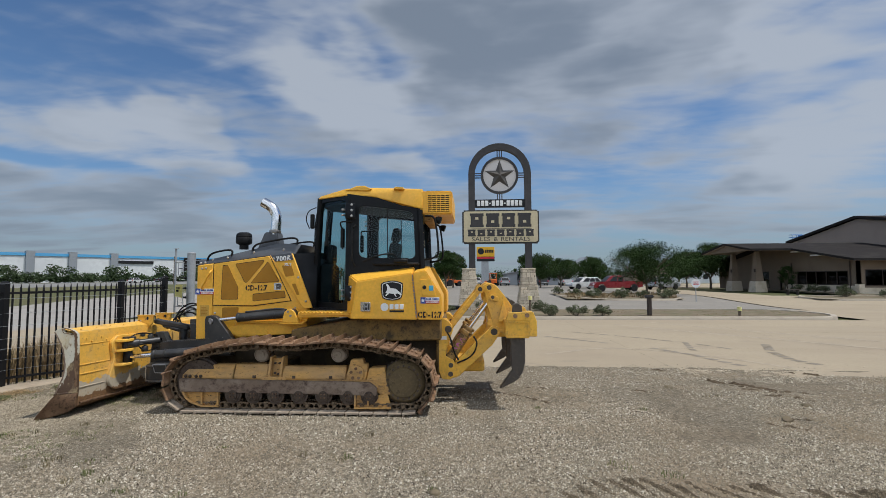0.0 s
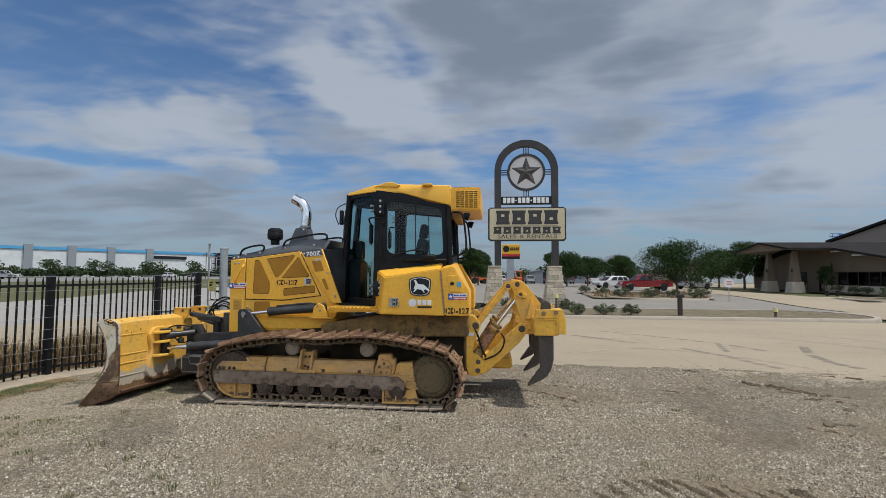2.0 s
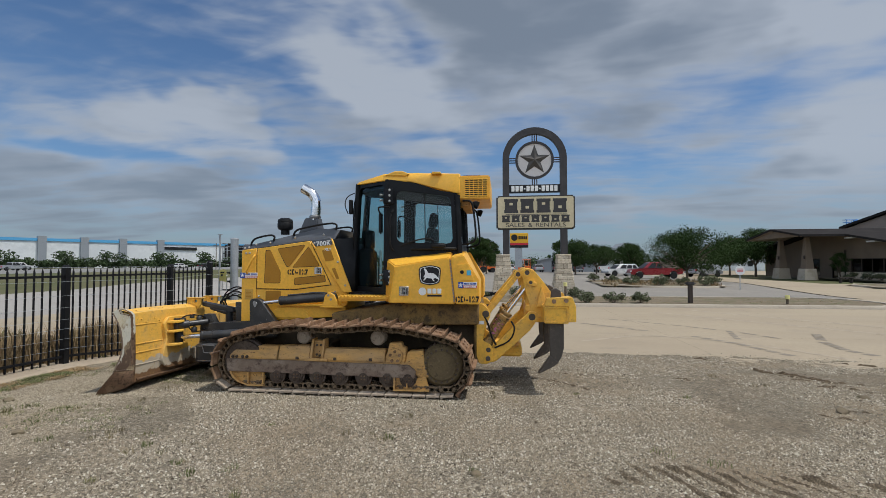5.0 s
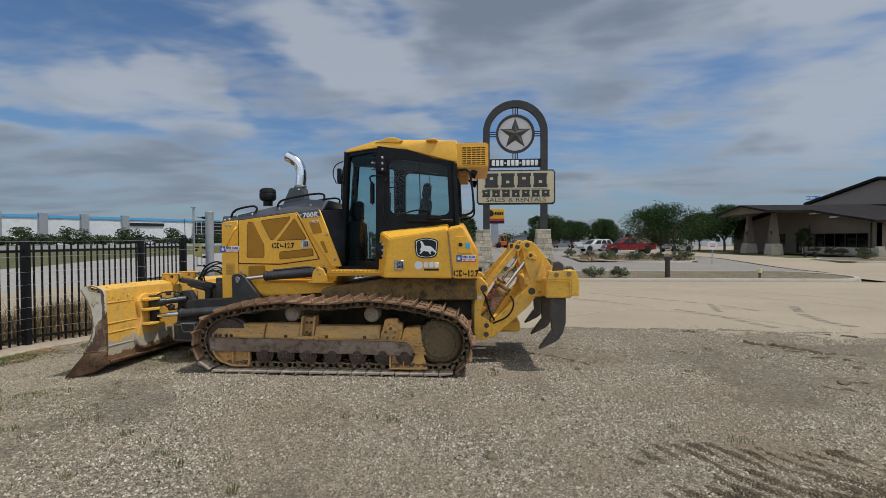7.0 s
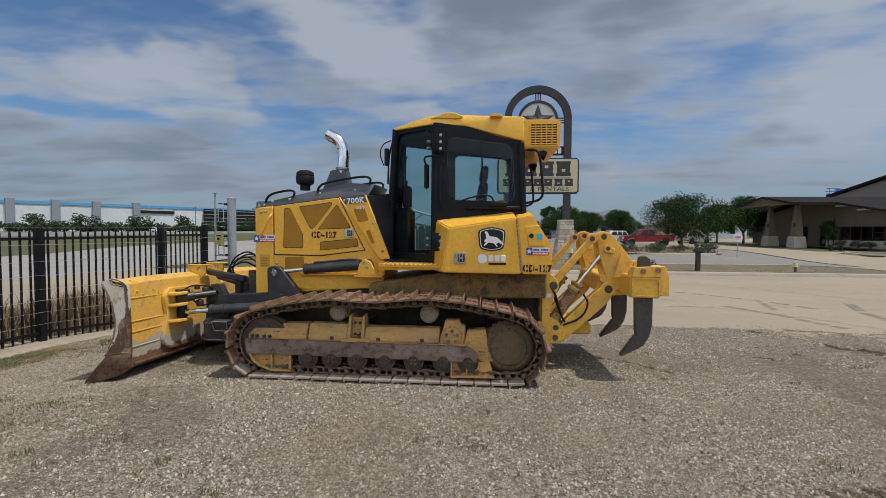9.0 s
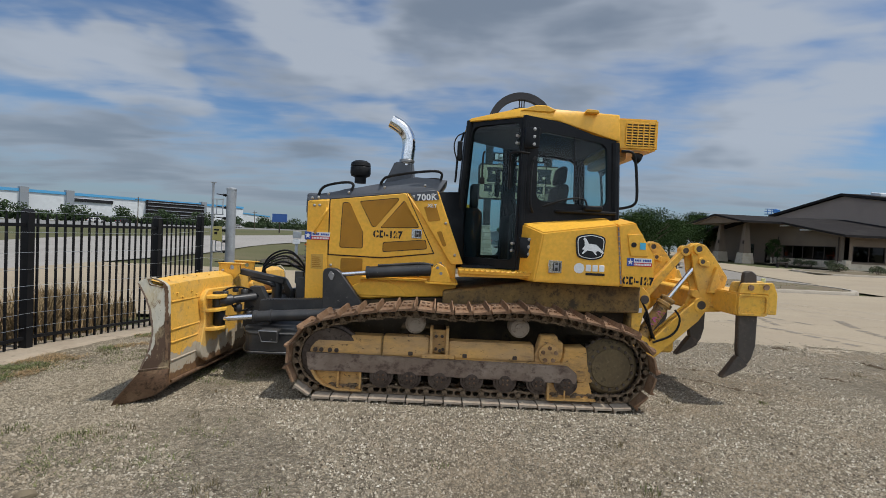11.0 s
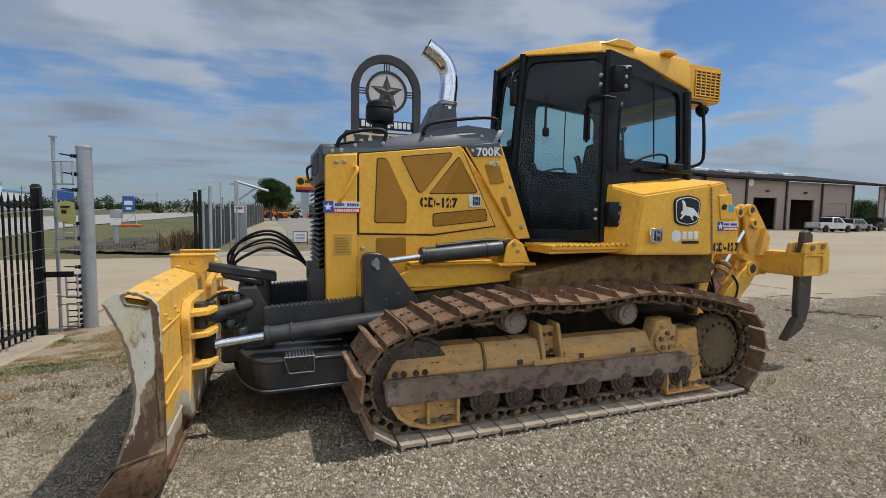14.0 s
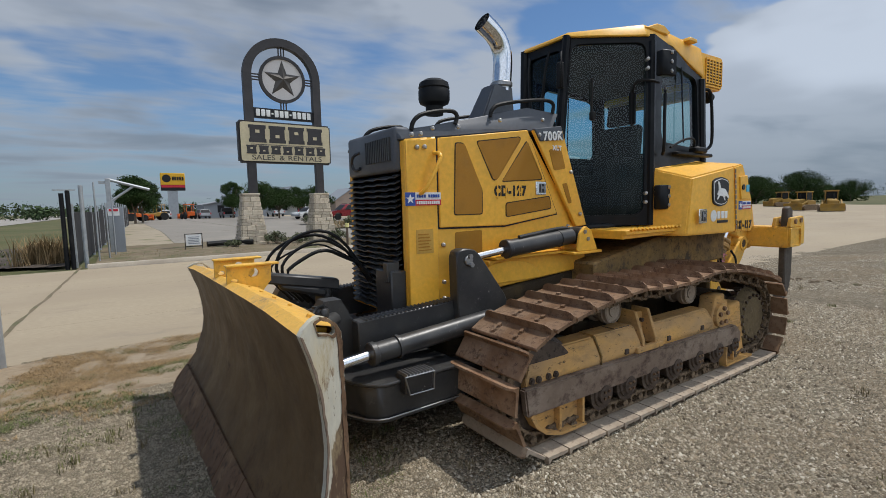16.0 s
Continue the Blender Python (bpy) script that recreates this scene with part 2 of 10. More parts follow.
IDLER_STEEL = material("dark_idler_steel", (0.085, 0.062, 0.048), (0.13, 0.10, 0.075), (0.05, 0.036, 0.028), 0.6, 0.2, grain=30, patch=4, bump=0.2,
                       grime=(((0.03, 0.021, 0.016), 0.50, 0.62, 22.0), ((0.19, 0.15, 0.10), 0.60, 0.70, 40.0),))
DIRTY_LINK = material("muddy_link_steel", (0.20, 0.14, 0.085), (0.28, 0.205, 0.13), (0.12, 0.085, 0.06), 0.85, 0.0, grain=35, patch=6, bump=0.5, vary=0.15,
                      grime=(((0.05, 0.034, 0.022), 0.46, 0.60, 24.0),))
WORN_GUARD = material("worn_brown_steel", (0.205, 0.15, 0.112), (0.295, 0.232, 0.18), (0.13, 0.085, 0.06), 0.55, 0.1, spec=0.16, grain=30, patch=3, bump=0.2, stretch=(0.8, 1, 1.0),
                      grime=(((0.08, 0.052, 0.04), 0.50, 0.66, 11.0), ((0.36, 0.30, 0.26), 0.62, 0.74, 30.0),))
MUDDY_YELLOW = material("muddy_yellow_paint", (0.60, 0.335, 0.10), (0.43, 0.27, 0.125), (0.20, 0.125, 0.065), 0.7, grain=30, patch=2.4, patch_lo=0.42, patch_hi=0.66, bump=0.2,
                        third_scale=6, third_lo=0.60, third_hi=0.70, stretch=(0.6, 1, 1.4),
                        grime=(((0.26, 0.16, 0.075), 0.48, 0.72, 6.0), ((0.06, 0.04, 0.025), 0.58, 0.65, 26.0),))
GRIMY_YELLOW = material("grimy_yellow_paint", (0.26, 0.16, 0.05), (0.15, 0.098, 0.042), (0.07, 0.05, 0.027), 0.75, grain=30, patch=3.0, patch_lo=0.42, patch_hi=0.62, bump=0.3,
                        third_scale=6, third_lo=0.56, third_hi=0.66,
                        grime=(((0.06, 0.042, 0.025), 0.50, 0.66, 18.0),))
HULL = material("oily_brown_hull", (0.045, 0.032, 0.018), (0.085, 0.058, 0.026), (0.02, 0.015, 0.011), 0.7, grain=30, patch=3, bump=0.3,
                grime=(((0.12, 0.085, 0.05), 0.58, 0.70, 18.0),))
CAKED = material("caked_drive_mud", (0.135, 0.098, 0.05), (0.09, 0.065, 0.036), (0.055, 0.04, 0.026), 0.85, grain=35, patch=6, bump=0.4, third_scale=9,
                 grime=(((0.20, 0.15, 0.085), 0.56, 0.68, 22.0),))
WORN_BLADE = material("scuffed_blade_steel", (0.135, 0.086, 0.044), (0.225, 0.165, 0.095), (0.085, 0.048, 0.028), 0.52, 0.08, spec=0.14, grain=22, patch=1.6, bump=0.05, third_scale=4,
                      grime=(((0.075, 0.048, 0.03), 0.44, 0.76, 2.6), ((0.23, 0.185, 0.118), 0.58, 0.82, 3.0),))
BLADE_END = material("worn_white_end_plate", (0.50, 0.475, 0.39), (0.55, 0.46, 0.29), (0.20, 0.13, 0.08), 0.5, 0.0, grain=25, patch=4.0, patch_lo=0.52, patch_hi=0.72, bump=0.12, third_scale=9, third_lo=0.64, third_hi=0.69,
                     stretch=(1.6, 1, 0.6), wear=(((1.0, 0, -0.35, 5.22 + 0.35 * 0.55, 0.20, 9.0), (0.095, 0.058, 0.038)), ((0, 0, -1.0, 0.36, 0.12, 14.0), (0.085, 0.052, 0.034))),
                     grime=(((0.38, 0.30, 0.17), 0.52, 0.70, 9.0), ((0.20, 0.135, 0.085), 0.57, 0.66, 18.0), ((0.08, 0.055, 0.04), 0.62, 0.66, 44.0),))
BLADE_BACK = material("scuffed_blade_yellow", (0.76, 0.43, 0.075), (0.64, 0.41, 0.145), (0.28, 0.18, 0.09), 0.42, grain=25, patch=2, patch_lo=0.5, patch_hi=0.75, bump=0.06, third_scale=7, third_lo=0.66, third_hi=0.70,
                      wear=(((0, 0, -1.0, 0.39, 0.40, 5.0), (0.44, 0.38, 0.29)), ((0, 0, -1.0, 0.22, 0.30, 6.0), (0.17, 0.095, 0.05))),
                      grime=(((0.40, 0.25, 0.10), 0.54, 0.70, 7.0), ((0.36, 0.21, 0.085), 0.57, 0.68, 18.0), ((0.10, 0.062, 0.035), 0.62, 0.68, 34.0),))
CUT_EDGE = material("dark_cutting_edge", (0.15, 0.09, 0.055), (0.26, 0.17, 0.10), (0.08, 0.048, 0.03), 0.58, 0.08, spec=0.14, grain=30, patch=5, bump=0.25, third_scale=9,
                    grime=(((0.05, 0.032, 0.02), 0.50, 0.64, 16.0),))
SCUFFED_YELLOW = material("scuffed_yellow_paint", (0.80, 0.45, 0.065), (0.63, 0.38, 0.11), (0.22, 0.13, 0.07), 0.45, grain=25, patch=2, patch_lo=0.48, patch_hi=0.72, bump=0.08,
                          third_scale=8, third_lo=0.63, third_hi=0.70,
                          grime=(((0.42, 0.24, 0.075), 0.52, 0.70, 9.0), ((0.12, 0.075, 0.04), 0.63, 0.70, 30.0),))
CYLINDER_GRIME = material("greasy_cylinder_paint", (0.42, 0.25, 0.075), (0.20, 0.13, 0.06), (0.06, 0.045, 0.03), 0.55, grain=30, patch=5, patch_lo=0.42, patch_hi=0.62, bump=0.2, third_scale=14, third_lo=0.50, third_hi=0.60)
RIPPER_STEEL = material("dark_shank_steel", (0.085, 0.072, 0.06), (0.14, 0.115, 0.09), None, 0.6, 0.2, grain=30, patch=5, bump=0.2,
                        grime=(((0.20, 0.15, 0.10), 0.58, 0.70, 20.0),))
CAB_GLASS = glass_material("tinted_cab_glass", (0.72, 0.93, 0.95), 0.80)
DARK_GLASS = glass_material("dark_window_glass", (0.3, 0.33, 0.35), 0.12)
SEAT_CLOTH = material("charcoal_seat_cloth", (0.022, 0.022, 0.024), (0.04, 0.04, 0.04), None, 0.85, grain=120, bump=0.2)
WHITE = plain("white_decal", (0.78, 0.78, 0.76), 0.4)
INK = plain("black_decal", (0.016, 0.016, 0.017), 0.4)
RED_DECAL = plain("red_decal", (0.55, 0.035, 0.05), 0.4)
BLUE_DECAL = plain("blue_decal", (0.045, 0.095, 0.36), 0.4)
CYAN_DECAL = plain("cyan_decal", (0.08, 0.42, 0.62), 0.4)
PINK_DECAL = material("pink_paint_smear", (0.50, 0.10, 0.33), (0.36, 0.16, 0.22), (0.40, 0.22, 0.06), 0.6, grain=40, patch=14, bump=0.1, third_scale=18, third_lo=0.5, third_hi=0.56)
LABEL_YELLOW = plain("faded_label", (0.56, 0.33, 0.07), 0.5)


# ---- mesh tools ----
def reach(ob):
    m = ob.matrix_parent_inverse @ ob.matrix_basis
    return reach(ob.parent) @ m if ob.parent else ob.matrix_basis.copy()


def finish(name, bm, mat, smooth=40, mats=()):
    me = bpy.data.meshes.new(name)
    bmesh.ops.recalc_face_normals(bm, faces=bm.faces)
    bm.to_mesh(me)
    bm.free()
    me.materials.append(mat)
    for m in mats:
        me.materials.append(m)
    if smooth:
        me.shade_smooth()
        me.set_sharp_from_angle(angle=radians(smooth))
    return me


def under(ob, parent):
    ob.parent = parent
    ob.matrix_parent_inverse = reach(parent).inverted()
    return ob


def part(name, bm, mat, parent, label="", smooth=40, mats=()):
    """One mesh, drawn in world coordinates, under a thing or a part."""
    ob = under(new(name, finish(name, bm, mat, smooth, mats)), parent)
    return tagged(ob, label)


def shared(name, mesh, parent, m, label=""):
    ob = under(new(name, mesh), parent)
    ob.matrix_basis = m
    return tagged(ob, label)


def thing(name, place, label, category, group="", kind=""):
    ob = new(name)
    ob.empty_display_size = 0.1
    ob.matrix_basis = pose(*place) if not isinstance(place, Matrix) else place
    return tagged(ob, label, category, group, kind)


def solid(name, bm, mat, label="", category="", group="", kind="", smooth=40, mats=()):
    return tagged(new(name, finish(name, bm, mat, smooth, mats)), label, category, group, kind)


def bevelled(bm, faces, size, segments=1):
    if size:
        edges = {e for f in faces for e in f.edges if len(e.link_faces) == 2 and e.calc_face_angle(0) > 0.3}
        bmesh.ops.bevel(bm, geom=list(edges), offset=size, segments=segments, affect="EDGES", clamp_overlap=True)
    return bm


def hull(bm, low, high, bevel=0.0, segments=1):
    """A solid between two rings of the same number of points."""
    a, b = [bm.verts.new(p) for p in low], [bm.verts.new(p) for p in high]
    faces = [bm.faces.new(a), bm.faces.new(b[::-1])]
    for i in range(len(a)):
        j = (i + 1) % len(a)
        faces.append(bm.faces.new((a[i], b[i], b[j], a[j])))
    bmesh.ops.recalc_face_normals(bm, faces=faces)
    return bevelled(bm, faces, bevel, segments)


def box(bm, x0, x1, y0, y1, z0, z1, bevel=0.0, segments=1):
    return hull(bm, [(x0, y0, z0), (x1, y0, z0), (x1, y1, z0), (x0, y1, z0)], [(x0, y0, z1), (x1, y0, z1), (x1, y1, z1), (x0, y1, z1)], bevel, segments)


def side(bm, pts, y0, y1, bevel=0.0, segments=1):
    """A profile in x and z, carried from y0 to y1."""
    return hull(bm, [(x, y0, z) for x, z in pts], [(x, y1, z) for x, z in pts], bevel, segments)


def front(bm, pts, x0, x1, bevel=0.0, segments=1):
    """A profile in y and z, carried from x0 to x1."""
    return hull(bm, [(x0, y, z) for y, z in pts], [(x1, y, z) for y, z in pts], bevel, segments)


def plan(bm, pts, z0, z1, bevel=0.0, segments=1):
    return hull(bm, [(x, y, z0) for x, y in pts], [(x, y, z1) for x, y in pts], bevel, segments)


def rod(bm, p0, p1, r, r2=None, n=16, bevel=0.0):
    p0, p1 = Vector(p0), Vector(p1)
    q = (p1 - p0).to_track_quat("Z", "Y")
    ring = [q @ Vector((math.cos(2 * math.pi * i / n), math.sin(2 * math.pi * i / n), 0)) for i in range(n)]
    return hull(bm, [p0 + v * r for v in ring], [p1 + v * (r if r2 is None else r2) for v in ring], bevel)


def tube(bm, pts, r, n=8, smooth=True, closed=False):
    """A round bar along a line of points; corners are rounded by halving."""
    pts = [Vector(p) for p in pts]
    if smooth:
        for _ in range(2):
            out = [pts[0]]
            for a, b in zip(pts, pts[1:]):
                out += [a.lerp(b, 0.25), a.lerp(b, 0.75)]
            pts = out + [pts[-1]]
    rings = []
    up = Vector((0.31, 0.2, 0.93))
    for i, p in enumerate(pts):
        d = (pts[min(i + 1, len(pts) - 1)] - pts[max(i - 1, 0)]).normalized()
        s = d.cross(up).normalized()
        u = s.cross(d)
        rr = r(i / (len(pts) - 1)) if callable(r) else r
        rings.append([bm.verts.new(p + (s * math.cos(2 * math.pi * k / n) + u * math.sin(2 * math.pi * k / n)) * rr) for k in range(n)])
    for a, b in zip(rings, rings[1:]):
        for k in range(n):
            bm.faces.new((a[k], a[(k + 1) % n], b[(k + 1) % n], b[k]))
    bm.faces.new(rings[0][::-1])
    bm.faces.new(rings[-1])
    return bm


def pierced(bm, outer, holes, y0, y1):
    """A plate in x and z with openings right through it."""
    layers = []
    for y in (y0, y1):
        loops = [[bm.verts.new((x, y, z)) for x, z in ring] for ring in [outer] + holes]
        edges = [bm.edges.new((r[i], r[(i + 1) % len(r)])) for r in loops for i in range(len(r))]
        bmesh.ops.triangle_fill(bm, edges=edges, use_beauty=True)
        layers.append(loops)
    for a, b in zip(*layers):
        for i in range(len(a)):
            j = (i + 1) % len(a)
            bm.faces.new((a[i], a[j], b[j], b[i]))
    return bm


def oval(x, z, rx, rz, n=10):
    return [(x + rx * math.cos(2 * math.pi * i / n), z + rz * math.sin(2 * math.pi * i / n)) for i in range(n)]


def lathe(bm, base, axis, prof, n=20, caps=True):
    """Radius and height pairs turned about an axis from base."""
    base, q = Vector(base), Vector(axis).to_track_quat("Z", "Y")
    rings = []
    for r, h in prof:
        rings.append([bm.verts.new(base + q @ Vector((r * math.cos(2 * math.pi * k / n), r * math.sin(2 * math.pi * k / n), h))) for k in range(n)])
    for a, b in zip(rings, rings[1:]):
        for k in range(n):
            bm.faces.new((a[k], a[(k + 1) % n], b[(k + 1) % n], b[k]))
    if caps:
        bm.faces.new(rings[0][::-1])
        bm.faces.new(rings[-1])
    return bm


def letters(text, size, depth=0.002, spacing=1.0, bold=0.0):
    """The built-in font as a mesh in the xy plane, centred."""
    cu = bpy.data.curves.new("letters", "FONT")
    cu.body, cu.size, cu.extrude, cu.align_x, cu.align_y, cu.space_character = text, size, depth, "CENTER", "CENTER", spacing
    cu.offset = bold
    ob = bpy.data.objects.new("letters", cu)
    scene.collection.objects.link(ob)
    dg = bpy.context.evaluated_depsgraph_get()
    me = bpy.data.meshes.new_from_object(ob.evaluated_get(dg))
    bpy.data.objects.remove(ob)
    return me


def lettering(name, text, size, m, mat, parent, label="", wide=1.0, bold=0.0, depth=0.002):
    me = letters(text, size, depth, 1.0 + bold * 4 / size, bold)
    me.materials.clear()
    me.materials.append(mat)
    ob = under(new(name, me), parent)
    ob.matrix_basis = m @ Matrix.Diagonal((wide, 1, 1, 1))
    return tagged(ob, label)


FACE_NEAR = Matrix(((1, 0, 0, 0), (0, 0, -1, 0), (0, 1, 0, 0), (0, 0, 0, 1)))   # text plane that faces -y


def on_side(x, y, z):
    return Matrix.Translation((x, y, z)) @ FACE_NEAR


def ease(v, a, b):
    t = min(1, max(0, (v - a) / (b - a)))
    return t * t * (3 - 2 * t)


def ground_z(x, y):
    """Height of the ground: a nearly level yard that falls to the drive and rises again to the buildings."""
    return -0.05 * ease(y, 3.5, 6.0) - 0.27 * ease(y, 6.9, 11.2) - 0.09 * ease(y, 12.0, 23.0) + 0.40 * ease(y, 33.0, 47.0)


# ---- ground ----
STONES = ((0.0, (0.058, 0.046, 0.033)), (0.16, (0.164, 0.14, 0.106)), (0.36, (0.252, 0.221, 0.166)), (0.52, (0.315, 0.256, 0.177)), (0.66, (0.289, 0.254, 0.195)), (0.8, (0.401, 0.35, 0.265)), (0.92, (0.486, 0.438, 0.348)), (1.0, (0.579, 0.537, 0.447)))


def stone_ramp(n, l, source, scale=(1, 1, 1)):
    """Mixed limestone colours picked by a random value."""
    ramp = n.new("ShaderNodeValToRGB")
    e = ramp.color_ramp.elements
    while len(e) < len(STONES):
        e.new(0.5)
    for slot, (at, c) in zip(e, STONES):
        slot.position, slot.color = at, (*[a * b for a, b in zip(c, scale)], 1)
    l.new(source, ramp.inputs[0])
    return ramp.outputs[0]


def clay_share(n, l, tc, most):
    """How far dried clay covers the stones: more towards the fence, in ragged patches."""
    t = n.new("ShaderNodeTexNoise")
    t.inputs["Scale"].default_value, t.inputs["Detail"].default_value, t.inputs["Roughness"].default_value = 0.9, 8.0, 0.65
    l.new(tc.outputs["Object"], t.inputs["Vector"])
    axis = n.new("ShaderNodeSeparateXYZ")
    l.new(tc.outputs["Object"], axis.inputs[0])
    a = n.new("ShaderNodeMath")
    a.operation = "MULTIPLY_ADD"
    l.new(t.outputs["Fac"], a.inputs[0])
    a.inputs[1].default_value = -9.0
    slant = n.new("ShaderNodeMath")
    slant.operation = "MULTIPLY_ADD"
    l.new(axis.outputs["Y"], slant.inputs[0])
    slant.inputs[1].default_value = -0.5
    l.new(axis.outputs["X"], slant.inputs[2])
    l.new(slant.outputs[0], a.inputs[2])
    r = n.new("ShaderNodeMapRange")
    for k, v in (("From Min", -10.6), ("From Max", -13.8), ("To Min", 0.0), ("To Max", most)):
        r.inputs[k].default_value = v
    l.new(a.outputs[0], r.inputs["Value"])
    return r.outputs["Result"]


def gravel_material(name, stone, dirt, cell, dirt_lo, dirt_hi, relief):
    m = bpy.data.materials.new(name)
    m.use_nodes = True
    n, l = m.node_tree.nodes, m.node_tree.links
    p = n["Principled BSDF"]
    p.inputs["Roughness"].default_value = 0.95
    p.inputs["Specular IOR Level"].default_value = 0.05
    tc = n.new("ShaderNodeTexCoord")

    def tex(kind, scale, **more):
        t = n.new(kind)
        t.inputs["Scale"].default_value = scale
        for k, v in more.items():
            t.inputs[k].default_value = v
        l.new(tc.outputs["Object"], t.inputs["Vector"])
        return t

    def ramp(src, a, b, c=0.0, d=1.0):
        r = n.new("ShaderNodeMapRange")
        for k, v in (("From Min", a), ("From Max", b), ("To Min", c), ("To Max", d)):
            r.inputs[k].default_value = v
        l.new(src, r.inputs["Value"])
        return r.outputs["Result"]

    def mix(f, a, b, kind="MIX"):
        x = n.new("ShaderNodeMix")
        x.data_type, x.blend_type = "RGBA", kind
        for k, v in (("Factor", f), ("A", a), ("B", b)):
            if isinstance(v, (tuple, float)):
                x.inputs[k].default_value = (*v, 1) if isinstance(v, tuple) else v
            else:
                l.new(v, x.inputs[k])
        return x.outputs["Result"]

    cells = tex("ShaderNodeTexVoronoi", cell)
    small = tex("ShaderNodeTexVoronoi", cell * 2.3)
    sep = n.new("ShaderNodeSeparateColor")
    l.new(cells.outputs["Color"], sep.inputs[0])
    sep2 = n.new("ShaderNodeSeparateColor")
    l.new(small.outputs["Color"], sep2.inputs[0])
    tone = tuple(c / b for c, b in zip(stone, (0.262, 0.226, 0.178)))
    colour = mix(ramp(sep2.outputs[1], 0.35, 0.65), stone_ramp(n, l, sep.outputs[0], tone), stone_ramp(n, l, sep2.outputs[0], tone))
    earth = mix(ramp(tex("ShaderNodeTexNoise", 60, Detail=6.0).outputs["Fac"], 0.3, 0.7), tuple(c * 0.8 for c in dirt), tuple(c * 1.2 for c in dirt))
    wide = tex("ShaderNodeTexNoise", 0.55, Detail=9.0, Roughness=0.62).outputs["Fac"]
    colour = mix(ramp(wide, dirt_lo, dirt_hi), colour, earth)
    colour = mix(ramp(tex("ShaderNodeTexNoise", 2.2, Detail=5.0).outputs["Fac"], 0.35, 0.7, 0.0, 0.22), colour, tuple(c * 0.62 for c in dirt))
    colour = mix(clay_share(n, l, tc, 0.8), colour, (0.345, 0.290, 0.205))
    lumps = n.new("ShaderNodeSeparateColor")
    l.new(tex("ShaderNodeTexVoronoi", cell * 0.5).outputs["Color"], lumps.inputs[0])
    colour = mix(1.0, colour, ramp(lumps.outputs[0], 0, 1, 0.68, 1.30), "MULTIPLY")
    stain = tex("ShaderNodeTexNoise", 0.8, Detail=7.0, Roughness=0.65).outputs["Fac"]
    colour = mix(ramp(stain, 0.50, 0.68, 0.0, 0.45), colour, tuple(c * 0.55 for c in dirt))
    # shade between the stones, put into the colour along the cell borders
    gap_shade = tex("ShaderNodeTexVoronoi", cell)
    gap_shade.feature = "DISTANCE_TO_EDGE"
    colour = mix(ramp(gap_shade.outputs["Distance"], 0.02, 0.18, 0.75, 0.0), colour, tuple(c * 0.35 for c in dirt))
    l.new(colour, p.inputs["Base Color"])
    b = n.new("ShaderNodeBump")
    b.inputs["Strength"].default_value, b.inputs["Distance"].default_value = relief, 0.012
    l.new(ramp(cells.outputs["Distance"], 0.0, 0.7, 1.0, 0.0), b.inputs["Height"])
    l.new(b.outputs[0], p.inputs["Normal"])
    return m


GRAVEL = gravel_material("grey_gravel", (0.262, 0.226, 0.176), (0.265, 0.215, 0.152), 68, 0.50, 0.68, 1.0)
CONCRETE = material("pale_concrete", (0.358, 0.294, 0.203), (0.31, 0.251, 0.176), (0.25, 0.205, 0.155), 0.85, grain=18, patch=0.22, patch_lo=0.4, patch_hi=0.68, bump=0.12,
                    third_scale=0.7, third_lo=0.58, third_hi=0.75, stretch=(0.5, 1, 1))
LOT_GREY = material("worn_grey_lot", (0.235, 0.215, 0.185), (0.285, 0.26, 0.22), (0.17, 0.15, 0.12), 0.9, grain=8, patch=0.25, bump=0.15, third_scale=0.5, third_lo=0.58, third_hi=0.7)
ROAD_PALE = material("pale_road_concrete", (0.315, 0.293, 0.262), (0.265, 0.247, 0.22), None, 0.9, grain=6, patch=0.2, bump=0.1)
KERB = material("kerb_concrete", (0.42, 0.365, 0.29), (0.34, 0.29, 0.23), None, 0.85, grain=20, patch=1.0, bump=0.15)
GRASS_FIELD = material("mown_grass", (0.072, 0.082, 0.028), (0.115, 0.105, 0.048), (0.155, 0.122, 0.07), 0.95, grain=3.0, patch=0.07, patch_lo=0.36, patch_hi=0.60, bump=0.8, bump_scale=9, third_scale=0.25, third_lo=0.56, third_hi=0.70)
MULCH = material("dry_planting_soil", (0.165, 0.130, 0.085), (0.22, 0.18, 0.115), (0.115, 0.11, 0.055), 0.95, grain=12, patch=0.9, bump=0.8, bump_scale=14, third_scale=1.1, third_lo=0.50, third_hi=0.60)
DRY_VERGE = material("dry_grass_verge", (0.29, 0.225, 0.15), (0.32, 0.262, 0.188), (0.19, 0.135, 0.08), 0.95, grain=20, patch=0.9, bump=0.8, bump_scale=28, third_scale=1.3, third_lo=0.52, third_hi=0.62)


